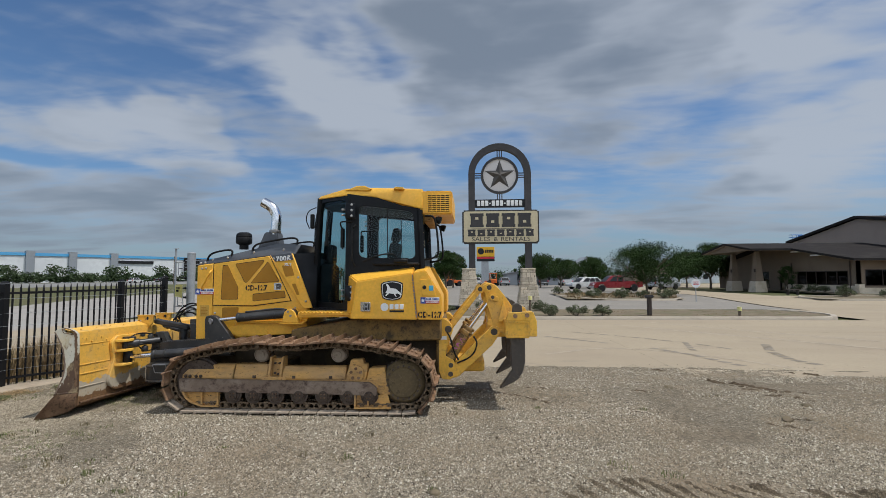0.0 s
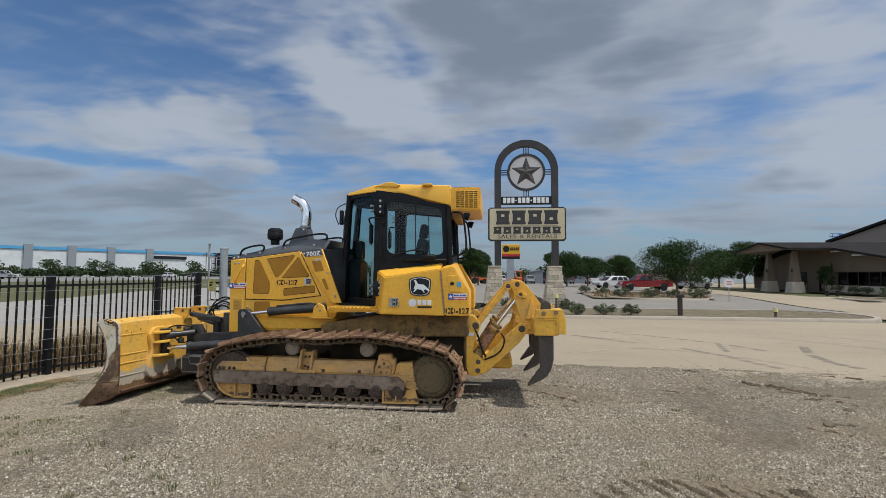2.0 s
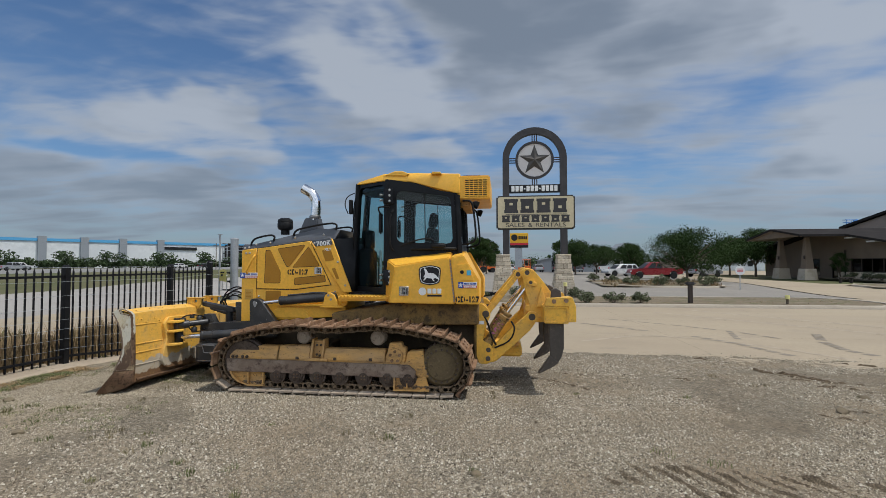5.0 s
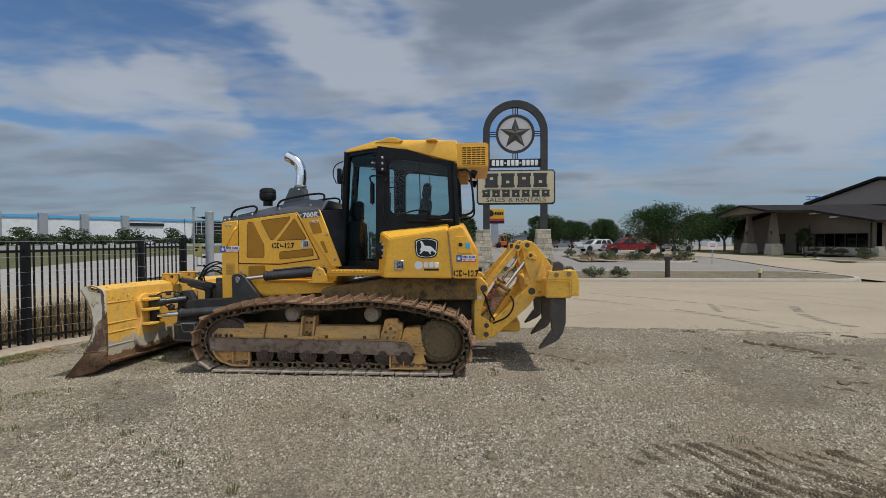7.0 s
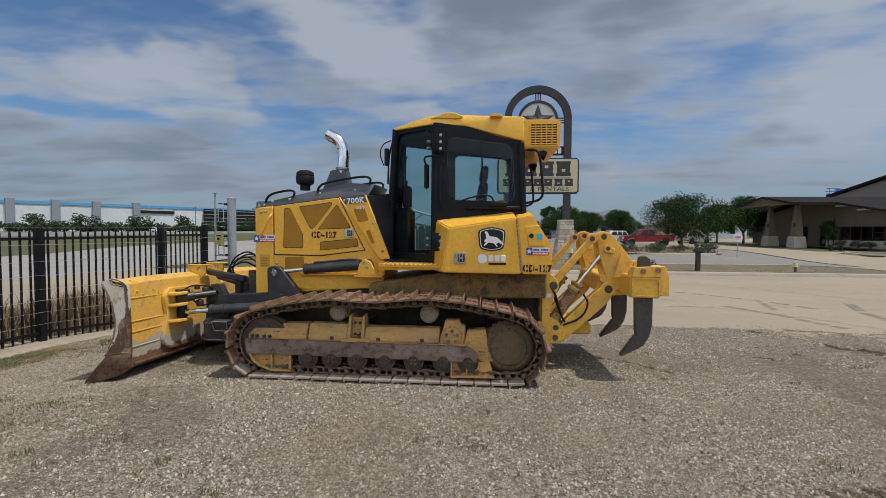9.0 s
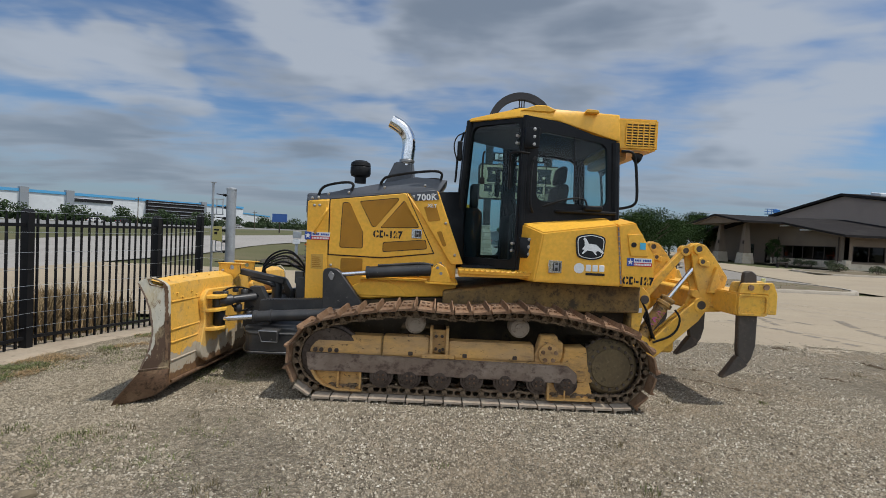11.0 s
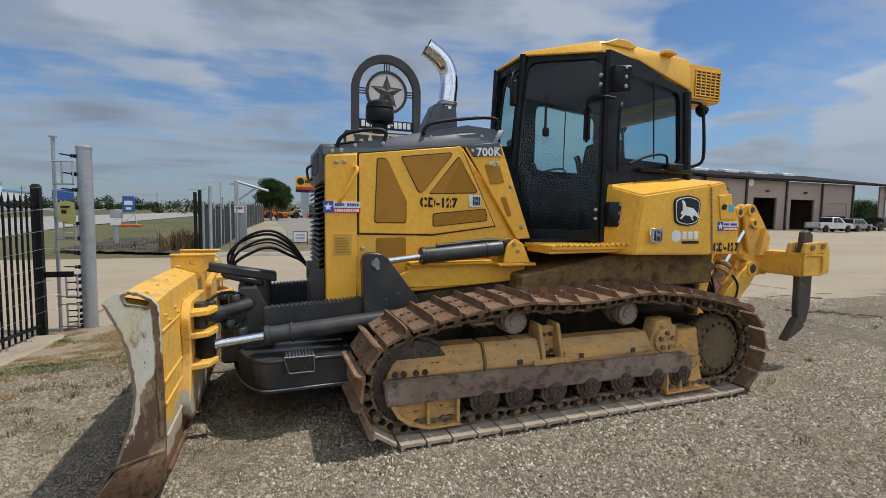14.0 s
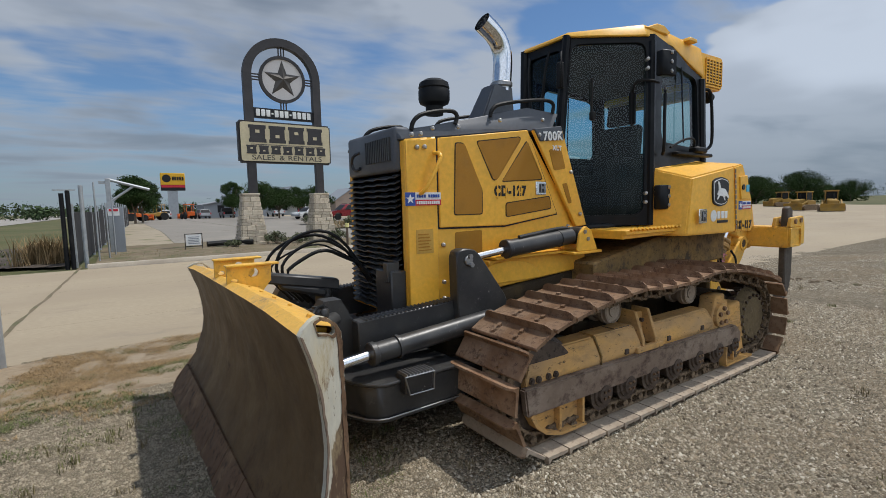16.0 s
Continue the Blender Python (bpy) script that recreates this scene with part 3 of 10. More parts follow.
def sheet(name, x0, x1, y0, y1, nx, ny, lift, mat, label, category, inside=None, rough=0.0, kind="structure"):
    """A patch of ground that follows ground_z; inside() trims it by its faces' middles."""
    xs, ys = np.linspace(x0, x1, nx + 1), np.linspace(y0, y1, ny + 1)
    verts, faces, seen = [], [], {}

    def vert(i, j):
        if (i, j) not in seen:
            x, y = float(xs[i]), float(ys[j])
            z = ground_z(x, y) + (lift(x, y) if callable(lift) else lift)
            if rough:
                z += rough * (noise.noise((x * 1.3, y * 1.3, 0)) + 0.6 * noise.noise((x * 4.1, y * 4.1, 3)) + 0.4 * noise.noise((x * 11, y * 11, 7)))
            seen[i, j] = len(verts)
            verts.append((x, y, z))
        return seen[i, j]
    for i in range(nx):
        for j in range(ny):
            if inside is None or inside((xs[i] + xs[i + 1]) / 2, (ys[j] + ys[j + 1]) / 2):
                faces.append((vert(i, j), vert(i + 1, j), vert(i + 1, j + 1), vert(i, j + 1)))
    me = bpy.data.meshes.new(name)
    me.from_pydata(verts, [], faces)
    me.materials.append(mat)
    me.shade_smooth()
    return tagged(new(name, me), label, category, "", kind)


# one wide sheet that reaches the horizon, in finer steps near the yard
steps = [-3000, -1500, -700, -350, -180, -110, -60, -36, -20, -18, -16, -14, -12, -10, -8, -6, -4, -2, 0, 2, 4, 6, 8, 10, 12, 14, 16, 18, 20, 22, 24, 28, 32, 34, 36, 38, 40, 42, 44, 46, 48, 60, 80, 120, 180, 350, 700, 1500, 3000]
bm = bmesh.new()
grid = [[bm.verts.new((x, y, ground_z(x, y) - 0.09)) for y in steps] for x in steps]
for i in range(len(steps) - 1):
    for j in range(len(steps) - 1):
        bm.faces.new((grid[i][j], grid[i + 1][j], grid[i + 1][j + 1], grid[i][j + 1]))
solid("ground", bm, GRASS_FIELD, "wide flat field of mown patchy grass", "ground", kind="structure", smooth=0)


def yard_edge(x):
    return 11.15 + 0.85 * ease(-x, 1.0, 5.5) - 0.35 * ease(-x, 6.4, 7.4) - 0.09 * max(0, min(x, 14) - 4) + 0.24 * noise.noise((x * 0.9, 2.0, 0)) + 0.10 * noise.noise((x * 3.7, 5.0, 0))


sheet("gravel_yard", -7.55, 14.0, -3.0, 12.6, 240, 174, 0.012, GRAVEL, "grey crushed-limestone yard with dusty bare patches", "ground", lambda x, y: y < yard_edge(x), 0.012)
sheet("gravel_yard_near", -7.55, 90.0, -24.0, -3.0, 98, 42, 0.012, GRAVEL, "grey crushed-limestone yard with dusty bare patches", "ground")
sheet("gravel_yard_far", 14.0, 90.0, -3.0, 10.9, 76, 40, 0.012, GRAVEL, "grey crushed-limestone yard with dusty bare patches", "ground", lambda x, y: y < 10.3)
def verge_lift(x, y):
    """Sandy wash over the gravel's border: it comes up through the stones and sinks under them again."""
    near = y - (yard_edge(x) - 2.55 * ease(-x, 2.0, 5.0) + 0.55 * noise.noise((x * 1.1, y * 1.1, 9)) + 0.25 * noise.noise((x * 4, y * 4, 2)))
    over = yard_edge(x) - y
    return -0.03 + 0.05 * min(ease(near, -0.25, 0.35), ease(over, -0.12, 0.10)) + 0.014 * noise.noise((x * 2.3, y * 2.3, 4))


sheet("dirt_verge", -7.6, -1.5, 8.0, 12.5, 160, 118, verge_lift, DRY_VERGE, "dusty dirt with patchy dry grass beside the gravel", "ground", None, 0.012)

# concrete drive in slabs, with open joints between them
def slab_sheet(name, x0, x1, y0, y1, inside, lift, mat=CONCRETE, text="pale tan concrete drive in large slabs with tyre marks"):
    bm = bmesh.new()
    sx, sy = 6.1, 4.6
    for i in range(int((x1 - x0) / sx) + 1):
        for j in range(int((y1 - y0) / sy) + 1):
            a0, a1, b0, b1 = x0 + i * sx, min(x0 + (i + 1) * sx, x1) - 0.007, y0 + j * sy, min(y0 + (j + 1) * sy, y1) - 0.007
            if a1 - a0 < 0.3 or b1 - b0 < 0.3 or not inside((a0 + a1) / 2, (b0 + b1) / 2):
                continue
            n, m = (8, 10) if a0 < 3 and b0 < 24 else (3, 2)
            q = [[bm.verts.new((a0 + (a1 - a0) * u / m, b0 + (b1 - b0) * v / n, ground_z(a0 + (a1 - a0) * u / m, b0 + (b1 - b0) * v / n) + lift)) for v in range(n + 1)] for u in range(m + 1)]
            for u in range(m):
                for v in range(n):
                    bm.faces.new((q[u][v], q[u + 1][v], q[u + 1][v + 1], q[u][v + 1]))
    return solid(name, bm, mat, text, "pavement", kind="structure", smooth=0)


slab_sheet("pavement", -7.6, 110.0, 9.6, 24.35, lambda x, y: True, 0.0)
slab_sheet("pavement_entrance", -19.0, -7.593, 11.55, 24.35, lambda x, y: True, 0.0)
slab_sheet("pavement_beyond", 3.0, 118.0, 31.2, 120.0, lambda x, y: not (30 < x < 90 and 45 < y < 75) and x > 21, 0.0)
slab_sheet("pavement_parking", 3.0, 21.0, 31.2, 120.0, lambda x, y: True, 0.0, LOT_GREY, "worn grey parking lot in large slabs")
slab_sheet("pavement_right", 19.4, 118.0, 24.35, 31.2, lambda x, y: True, 0.0)
slab_sheet("pavement_lot", -3.2, 2.98, 34.5, 120.0, lambda x, y: True, 0.0, LOT_GREY, "worn grey parking lot in large slabs")
bm = bmesh.new()
for j in range(90):
    a, b = -60 + j * 6.0, -60 + (j + 1) * 6.0 - 0.02
    q = [bm.verts.new(p) for p in ((-36, a, ground_z(0, a) - 0.02), (-19.02, a, ground_z(0, a) - 0.02), (-19.02, b, ground_z(0, b) - 0.02), (-36, b, ground_z(0, b) - 0.02))]
    bm.faces.new(q)
    if b < 13:
        q = [bm.verts.new(p) for p in ((-19.0, a, ground_z(0, a) - 0.02), (-11.2, a, ground_z(0, a) - 0.02), (-11.2, b, ground_z(0, b) - 0.02), (-19.0, b, ground_z(0, b) - 0.02))]
        bm.faces.new(q)
solid("road", bm, ROAD_PALE, "pale concrete side road beyond the fence", "road", kind="structure", smooth=0)
HIGHWAY = material("grey_highway", (0.20, 0.195, 0.185), (0.26, 0.25, 0.235), None, 0.9, grain=2, patch=0.1, bump=0.1)
bm = bmesh.new()
q = [bm.verts.new(p) for p in ((-135, -300, 0.35), (-104, -300, 0.35), (-104, 900, 0.35), (-135, 900, 0.35), (-97, -300, -0.1), (-97, 900, -0.1))]
bm.faces.new((q[0], q[1], q[2], q[3]))
bm.faces.new((q[1], q[4], q[5], q[2]))
solid("highway", bm, HIGHWAY, "grey highway on a low bank across the field", "road", kind="structure", smooth=0)


# dirt-filled crack across the drive
bm = bmesh.new()
prev = None
for i in range(61):
    y = 11.7 + (25.4 - 11.7) * i / 60
    x = -7.46 + 0.44 * (y - 11.6) / 14.0 + 0.05 * noise.noise((y * 0.7, 3.0, 0)) + 0.02 * noise.noise((y * 4, 1.0, 0))
    w = 0.035 + 0.03 * noise.noise((y * 1.3, 8.0, 0))
    pair = [bm.verts.new((x + k * w, y, ground_z(x, y) + 0.004)) for k in (-1, 1)]
    if prev:
        bm.faces.new((prev[0], prev[1], pair[1], pair[0]))
    prev = pair
solid("drive_crack", bm, MULCH, "dirt-filled crack across the concrete drive", "crack", kind="structure", smooth=0)


# kerbs: a rounded step along a line
def kerb(name, line, wide=0.28, high=0.15):
    bm = bmesh.new()
    prof = [(0, -0.12), (0.02, high * 0.75), (0.05, high), (wide, high), (wide, -0.12)]
    rings = []
    for i, p in enumerate(line):
        a, b = Vector(line[max(i - 1, 0)]), Vector(line[min(i + 1, len(line) - 1)])
        d = (b - a).normalized()
        s = Vector((-d.y, d.x))
        rings.append([bm.verts.new((p[0] + s.x * u, p[1] + s.y * u, ground_z(p[0], p[1]) + h)) for u, h in prof])
    for a, b in zip(rings, rings[1:]):
        for k in range(len(prof)):
            bm.faces.new((a[k], a[(k + 1) % len(prof)], b[(k + 1) % len(prof)], b[k]))
    bm.faces.new(rings[0])
    bm.faces.new(rings[-1][::-1])
    return solid(name, bm, KERB, "low rounded concrete kerb", "kerb", kind="structure")


tip = [(16.9 + 2.4 * math.sin(a), 27.4 - 3.05 * math.cos(a)) for a in np.linspace(0, math.pi * 0.98, 10)]
island_line = [(x, 24.37) for x in np.linspace(-6.8, 16.8, 14)] + tip + [(x, 30.5) for x in np.linspace(16.5, 3.6, 8)]
kerb("kerb", island_line)
sheet("planting_island", -6.6, 19.1, 24.6, 30.4, 80, 24, 0.11, MULCH, "bare soil planting strip with dead grass inside the kerb", "ground",
      lambda x, y: x < 16.9 or (x - 16.9) ** 2 / 4.5 + (y - 27.4) ** 2 / 7.6 < 1, 0.03)
sheet("planting_island_west", -6.6, 3.2, 30.3, 34.6, 24, 10, 0.09, MULCH, "bare soil planting strip with dead grass inside the kerb", "ground", None, 0.03)
sheet("planting_bed_far", 8.0, 17.6, 40.1, 49.0, 20, 16, 0.12, MULCH, "bare soil bed with dry tussocks", "ground", None, 0.03)
kerb("kerb_far", [(7.8, 44.0), (10.4, 40.4), (12.0, 39.8), (16.6, 39.8), (17.7, 40.8), (17.6, 49.0)])
BARK_MULCH = material("dark_bark_mulch", (0.075, 0.06, 0.048), (0.13, 0.105, 0.08), (0.05, 0.052, 0.03), 0.95, grain=9, patch=0.8, bump=0.8, bump_scale=10, third_scale=0.8)
sheet("planting_bed_gate", -13.4, -7.5, 25.9, 37.5, 24, 40, 0.03, BARK_MULCH, "dark mulch bed with weeds beside the far gate", "ground", lambda x, y: y > 25.9 - 0.44 * (x + 7.6) and y < 36.5 + 1.2 * math.sin(x), 0.04)
sheet("planting_bed_office", 28.0, 44.0, 39.7, 58.0, 20, 30, 0.12, MULCH, "bare soil bed in front of the office wall", "ground", lambda x, y: (33.6 < x < 36.4) or y < 43.2, 0.02)
kerb("kerb_office", [(44.4, 43.3), (28.6, 43.2), (27.8, 42.2), (28.1, 40.5), (29.6, 39.5), (46.0, 39.4)])


# dusty lot down the fence, with grass coming through
LOT = material("dusty_lot", (0.33, 0.28, 0.205), (0.26, 0.22, 0.155), (0.14, 0.145, 0.06), 0.95, grain=2.0, patch=0.25, bump=0.3, third_scale=0.35, third_lo=0.56, third_hi=0.66)
sheet("dirt_lot", -6.2, -3.22, 34.5, 125.0, 6, 60, -0.01, LOT, "dusty bare lot with grass coming through", "ground")
# faint tyre marks on the drive
TYRE_MARK = material("tyre_darkened_concrete", (0.32, 0.265, 0.195), (0.375, 0.31, 0.225), None, 0.85, grain=14, patch=3.0, patch_lo=0.45, patch_hi=0.55, bump=0.1)


def tyre_mark(line, width):
    pts = [Vector((*p, 0)) for p in line]
    for _ in range(3):
        pts = [pts[0]] + [q for a, b in zip(pts, pts[1:]) for q in (a.lerp(b, 0.25), a.lerp(b, 0.75))] + [pts[-1]]
    bm = bmesh.new()
    for i, (a, b) in enumerate(zip(pts, pts[1:])):
        d = (b - a).normalized()
        s = Vector((-d.y, d.x, 0)) * width / 2
        q = [bm.verts.new((p.x, p.y, ground_z(p.x, p.y) + 0.004)) for p in (a - s, b - s, b + s, a + s)]
        bm.faces.new(q)
    return solid("tyre_mark", bm, TYRE_MARK, "faint curved tyre mark on concrete", "tyre mark", "tyre marks", "structure", smooth=0)


for line, width in ((((2.0, 13.0), (4.2, 14.6), (6.4, 12.8), (7.6, 10.4)), 0.16), (((6.5, 22.0), (10.4, 16.0), (14.0, 11.5)), 0.3), (((8.5, 23.0), (12.6, 16.6), (16.5, 11.5)), 0.3)):
    tyre_mark(line, width)


# ---- bulldozer ----
MID = 7.56            # middle line of the machine
BASE = -0.05
dozer = thing("bulldozer", (-2.2, MID, BASE), "yellow crawler bulldozer with raised rear ripper, parked on gravel", "bulldozer")


def far(y):
    return 2 * MID - y


def plate_with_hole(bm, corners, insets, thick, radius=0.05):
    """A framed opening: outer four corners, the opening inset left, right, bottom and top; thick is the depth along the normal."""
    a, b, c, d = [Vector(p) for p in corners]          # bottom left, bottom right, top right, top left
    n = (b - a).cross(d - a).normalized() * thick

    def at(u, v):
        return (a.lerp(b, u)).lerp(d.lerp(c, u), v)
    w, h = (b - a).length, (d - a).length
    l, r, lo, hi = insets[0] / w, 1 - insets[1] / w, insets[2] / h, 1 - insets[3] / h
    ru, rv = radius / w, radius / h
    inner = []
    for cu, cv, start in ((l + ru, lo + rv, 180), (r - ru, lo + rv, 270), (r - ru, hi - rv, 0), (l + ru, hi - rv, 90)):
        for k in range(4):
            t = radians(start + 30 * k)
            inner.append((cu + ru * math.cos(t), cv + rv * math.sin(t)))
    outer = [(0, 0), (1, 0), (1, 1), (0, 1)]
    layers = []
    for shift in (Vector((0, 0, 0)), n):
        o = [bm.verts.new(at(*p) + shift) for p in outer]
        i = [bm.verts.new(at(*p) + shift) for p in inner]
        for q in range(4):
            ring = i[q * 4:q * 4 + 4]
            for k in range(3):
                bm.faces.new((o[q], ring[k], ring[k + 1]))
            bm.faces.new((o[q], ring[3], i[(q * 4 + 4) % 16], o[(q + 1) % 4]))
        layers.append((o, i))
    for k in range(4):
        bm.faces.new((layers[0][0][k], layers[0][0][(k + 1) % 4], layers[1][0][(k + 1) % 4], layers[1][0][k]))
    for k in range(16):
        bm.faces.new((layers[0][1][k], layers[0][1][(k + 1) % 16], layers[1][1][(k + 1) % 16], layers[1][1][k]))
    return [at(*p) + n * 0.5 for p in inner]


def pane(name, ring, mat, parent, label=""):
    bm = bmesh.new()
    bm.faces.new([bm.verts.new(p) for p in ring])
    ob = part(name, bm, mat, parent, label, smooth=0)
    ob.visible_shadow = False
    return ob


# -- undercarriage --
FRONT_C, REAR_C, WHEEL_R = (-3.70, 0.36), (-0.89, 0.37), 0.36


def track_line():
    """Closed line of the chain's pins, as x and z."""
    line = []
    r = WHEEL_R
    for a in np.linspace(-90, 72, 14):
        t = radians(a)
        line.append((REAR_C[0] + (r + 0.005) * math.cos(t), REAR_C[1] + (r + 0.005) * math.sin(t)))
    line += [(-1.35, 0.835), (-1.83, 0.88), (-2.3, 0.835), (-2.586, 0.832), (-2.86, 0.855), (-3.1, 0.835), (-3.34, 0.805), (-3.55, 0.765)]
    for a in np.linspace(112, 270, 14):
        t = radians(a)
        line.append((FRONT_C[0] + r * math.cos(t), FRONT_C[1] + r * math.sin(t)))
    return [(x, max(z, 0.040)) for x, z in line]


def evenly(line, count):
    pts = [Vector((*p, 0)) for p in line] + [Vector((*line[0], 0))]
    lengths = [0]
    for a, b in zip(pts, pts[1:]):
        lengths.append(lengths[-1] + (b - a).length)
    step, out = lengths[-1] / count, []
    for i in range(count):
        s = i * step
        k = max(j for j in range(len(lengths) - 1) if lengths[j] <= s + 1e-9)
        f = (s - lengths[k]) / (lengths[k + 1] - lengths[k])
        out.append(pts[k].lerp(pts[k + 1], f))
    return out, step


PINS, PITCH = evenly(track_line(), 43)


def shoe_mesh(width, mat):
    bm = bmesh.new()
    w, p = width / 2, PITCH
    rings = []
    for y, tall in ((-w, 0.45), (-w + 0.025, 0.88), (-w + 0.05, 1.0), (w - 0.05, 1.0), (w - 0.025, 0.88), (w, 0.45)):
        prof = [(-0.52 * p, 0.0), (-0.50 * p, 0.020 + 0.044 * tall), (-0.50 * p + 0.013, 0.022 + 0.046 * tall), (-0.50 * p + 0.026, 0.022), (0.38 * p, 0.020), (0.41 * p, 0.014), (0.41 * p, -0.002), (0.36 * p, 0.002)]
        rings.append([bm.verts.new((x, y, z)) for x, z in prof])
    for a, b in zip(rings, rings[1:]):
        for i in range(8):
            bm.faces.new((a[i], b[i], b[(i + 1) % 8], a[(i + 1) % 8]))
    bm.faces.new(rings[0][::-1])
    bm.faces.new(rings[-1])
    bmesh.ops.recalc_face_normals(bm, faces=list(bm.faces))
    for x in (-0.12, 0.18):
        for y in (-0.10, 0.10):
            rod(bm, (x * p, y, 0.016), (x * p, y, 0.036), 0.017, n=6)
    return finish("shoe", bm, mat, 30)


def link_mesh():
    bm = bmesh.new()
    p = PITCH
    outer = [(-0.60 * p, -0.020), (-0.61 * p, -0.055), (-0.50 * p, -0.090), (-0.34 * p, -0.098), (-0.20 * p, -0.084), (0.20 * p, -0.084), (0.34 * p, -0.098), (0.50 * p, -0.090), (0.61 * p, -0.055), (0.60 * p, -0.020),
             (0.45 * p, -0.004), (-0.45 * p, -0.004)]
    holes = [oval(-0.20 * p, -0.044, 0.032, 0.028, 8), oval(0.20 * p, -0.044, 0.032, 0.028, 8)]
    for s in (-1, 1):
        pierced(bm, outer, holes, s * 0.082 - 0.018, s * 0.082 + 0.018)
    rod(bm, (-0.5 * p, -0.118, -0.052), (-0.5 * p, 0.118, -0.052), 0.027, n=10)
    return finish("link", bm, DIRTY_LINK, 30)


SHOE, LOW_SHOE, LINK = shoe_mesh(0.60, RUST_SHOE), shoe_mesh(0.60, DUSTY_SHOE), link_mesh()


def undercarriage(near):
    """One track with its frame, wheels and guards. s mirrors what faces outwards."""
    ty = 6.38 if near else far(6.38)
    s = -1 if near else 1

    def o(d):
        return ty + s * d
    label = "rust-brown crawler track with single-bar shoes"
    bm = bmesh.new()
    rod(bm, (REAR_C[0], ty - 0.03, REAR_C[1]), (REAR_C[0], ty + 0.03, REAR_C[1]), 0.27, n=32)
    for k in range(26):
        a = 2 * math.pi * k / 26
        c = Vector((REAR_C[0] + 0.285 * math.cos(a), ty, REAR_C[1] + 0.285 * math.sin(a)))
        rod(bm, c - Vector((0, 0.028, 0)), c + Vector((0, 0.028, 0)), 0.026, n=6)
    sprocket = part("sprocket", bm, IDLER_STEEL, dozer, "toothed drive sprocket caked in dry mud")
    bm = bmesh.new()
    lathe(bm, (REAR_C[0], ty, REAR_C[1]), (0, s, 0), [(0.29, 0.0), (0.285, 0.04), (0.255, 0.07), (0.24, 0.085), (0.20, 0.088), (0.19, 0.10), (0.06, 0.105)], 32)
    hub = part("hub_cover", bm, CAKED, sprocket, "muddy yellow final drive cover")
    for k in range(18):
        bm = bmesh.new()
        a = 2 * math.pi * (k + 0.5) / 18
        c = Vector((REAR_C[0] + 0.215 * math.cos(a), o(0.088), REAR_C[1] + 0.215 * math.sin(a)))
        rod(bm, c, c + Vector((0, s * 0.018, 0)), 0.015, n=6)
        part("hub_bolt", bm, IDLER_STEEL, hub, smooth=30)
    bm = bmesh.new()
    lathe(bm, (FRONT_C[0], ty - 0.075, FRONT_C[1]), (0, 1, 0), [(0.245, 0.0), (0.285, 0.002), (0.29, 0.035), (0.315, 0.045), (0.315, 0.105), (0.29, 0.115), (0.285, 0.148), (0.245, 0.15)], 36)
    part("idler_wheel", bm, IDLER_STEEL, dozer, "dark worn front idler wheel")

    track = tagged(part("track", link_chain(ty), DIRTY_LINK, dozer, label), label, "", "", "stuff")
    for i, p in enumerate(PINS):
        q = PINS[(i + 1) % len(PINS)]
        mid, d = (p + q) / 2, (q - p)
        turn = math.atan2(-d.y, -d.x)
        out = Vector((d.y, -d.x)).normalized()
        m = Matrix.Translation((mid.x, ty, mid.y)) @ Matrix.Rotation(-turn, 4, "Y") @ Matrix.Rotation(math.pi, 4, "Z")
        up = m.to_3x3() @ Vector((0, 0, 1))
        if up.x * out.x + up.z * out.y < 0:
            m = m @ Matrix.Rotation(math.pi, 4, "X")
        m = m @ Matrix.Translation((0, 0, 0.03))
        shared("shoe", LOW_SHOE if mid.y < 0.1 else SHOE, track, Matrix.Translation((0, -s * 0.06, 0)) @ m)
        shared("link", LINK, track, m)

    for x in (-2.87, -1.80):
        bm = bmesh.new()
        rod(bm, (x, o(-0.30), 0.705), (x, o(-0.1), 0.705), 0.062, n=20)
        lathe(bm, (x, o(-0.215), 0.705), (0, s, 0), [(0.085, 0), (0.105, 0.01), (0.105, 0.05), (0.085, 0.055), (0.085, 0.12), (0.105, 0.125), (0.105, 0.16), (0.096, 0.165), (0.096, 0.19), (0.084, 0.195), (0.082, 0.185), (0.05, 0.185), (0.048, 0.195), (0.02, 0.195)], 24)
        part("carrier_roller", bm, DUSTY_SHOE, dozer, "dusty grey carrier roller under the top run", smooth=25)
    for x in (-3.18, -2.90, -2.60, -2.28, -1.95, -1.62, -1.34):
        bm = bmesh.new()
        lathe(bm, (x, ty - 0.13, 0.20), (0, 1, 0), [(0.045, -0.022), (0.062, -0.02), (0.066, -0.002), (0.088, 0.0), (0.092, 0.012), (0.118, 0.013), (0.118, 0.026), (0.098, 0.034), (0.098, 0.226), (0.118, 0.234), (0.118, 0.247), (0.092, 0.248), (0.088, 0.26), (0.066, 0.262), (0.062, 0.28), (0.045, 0.282)], 22)
        roller = part("track_roller", bm, IDLER_STEEL, dozer, "muddy steel track roller", smooth=25)
        for dx, dz in ((-0.022, -0.022), (0.022, -0.022), (-0.022, 0.022), (0.022, 0.022)):
            bm = bmesh.new()
            rod(bm, (x + dx, o(0.148), 0.20 + dz), (x + dx, o(0.164), 0.20 + dz), 0.010, n=6)
            part("end_bolt", bm, CUT_EDGE, roller, smooth=30)

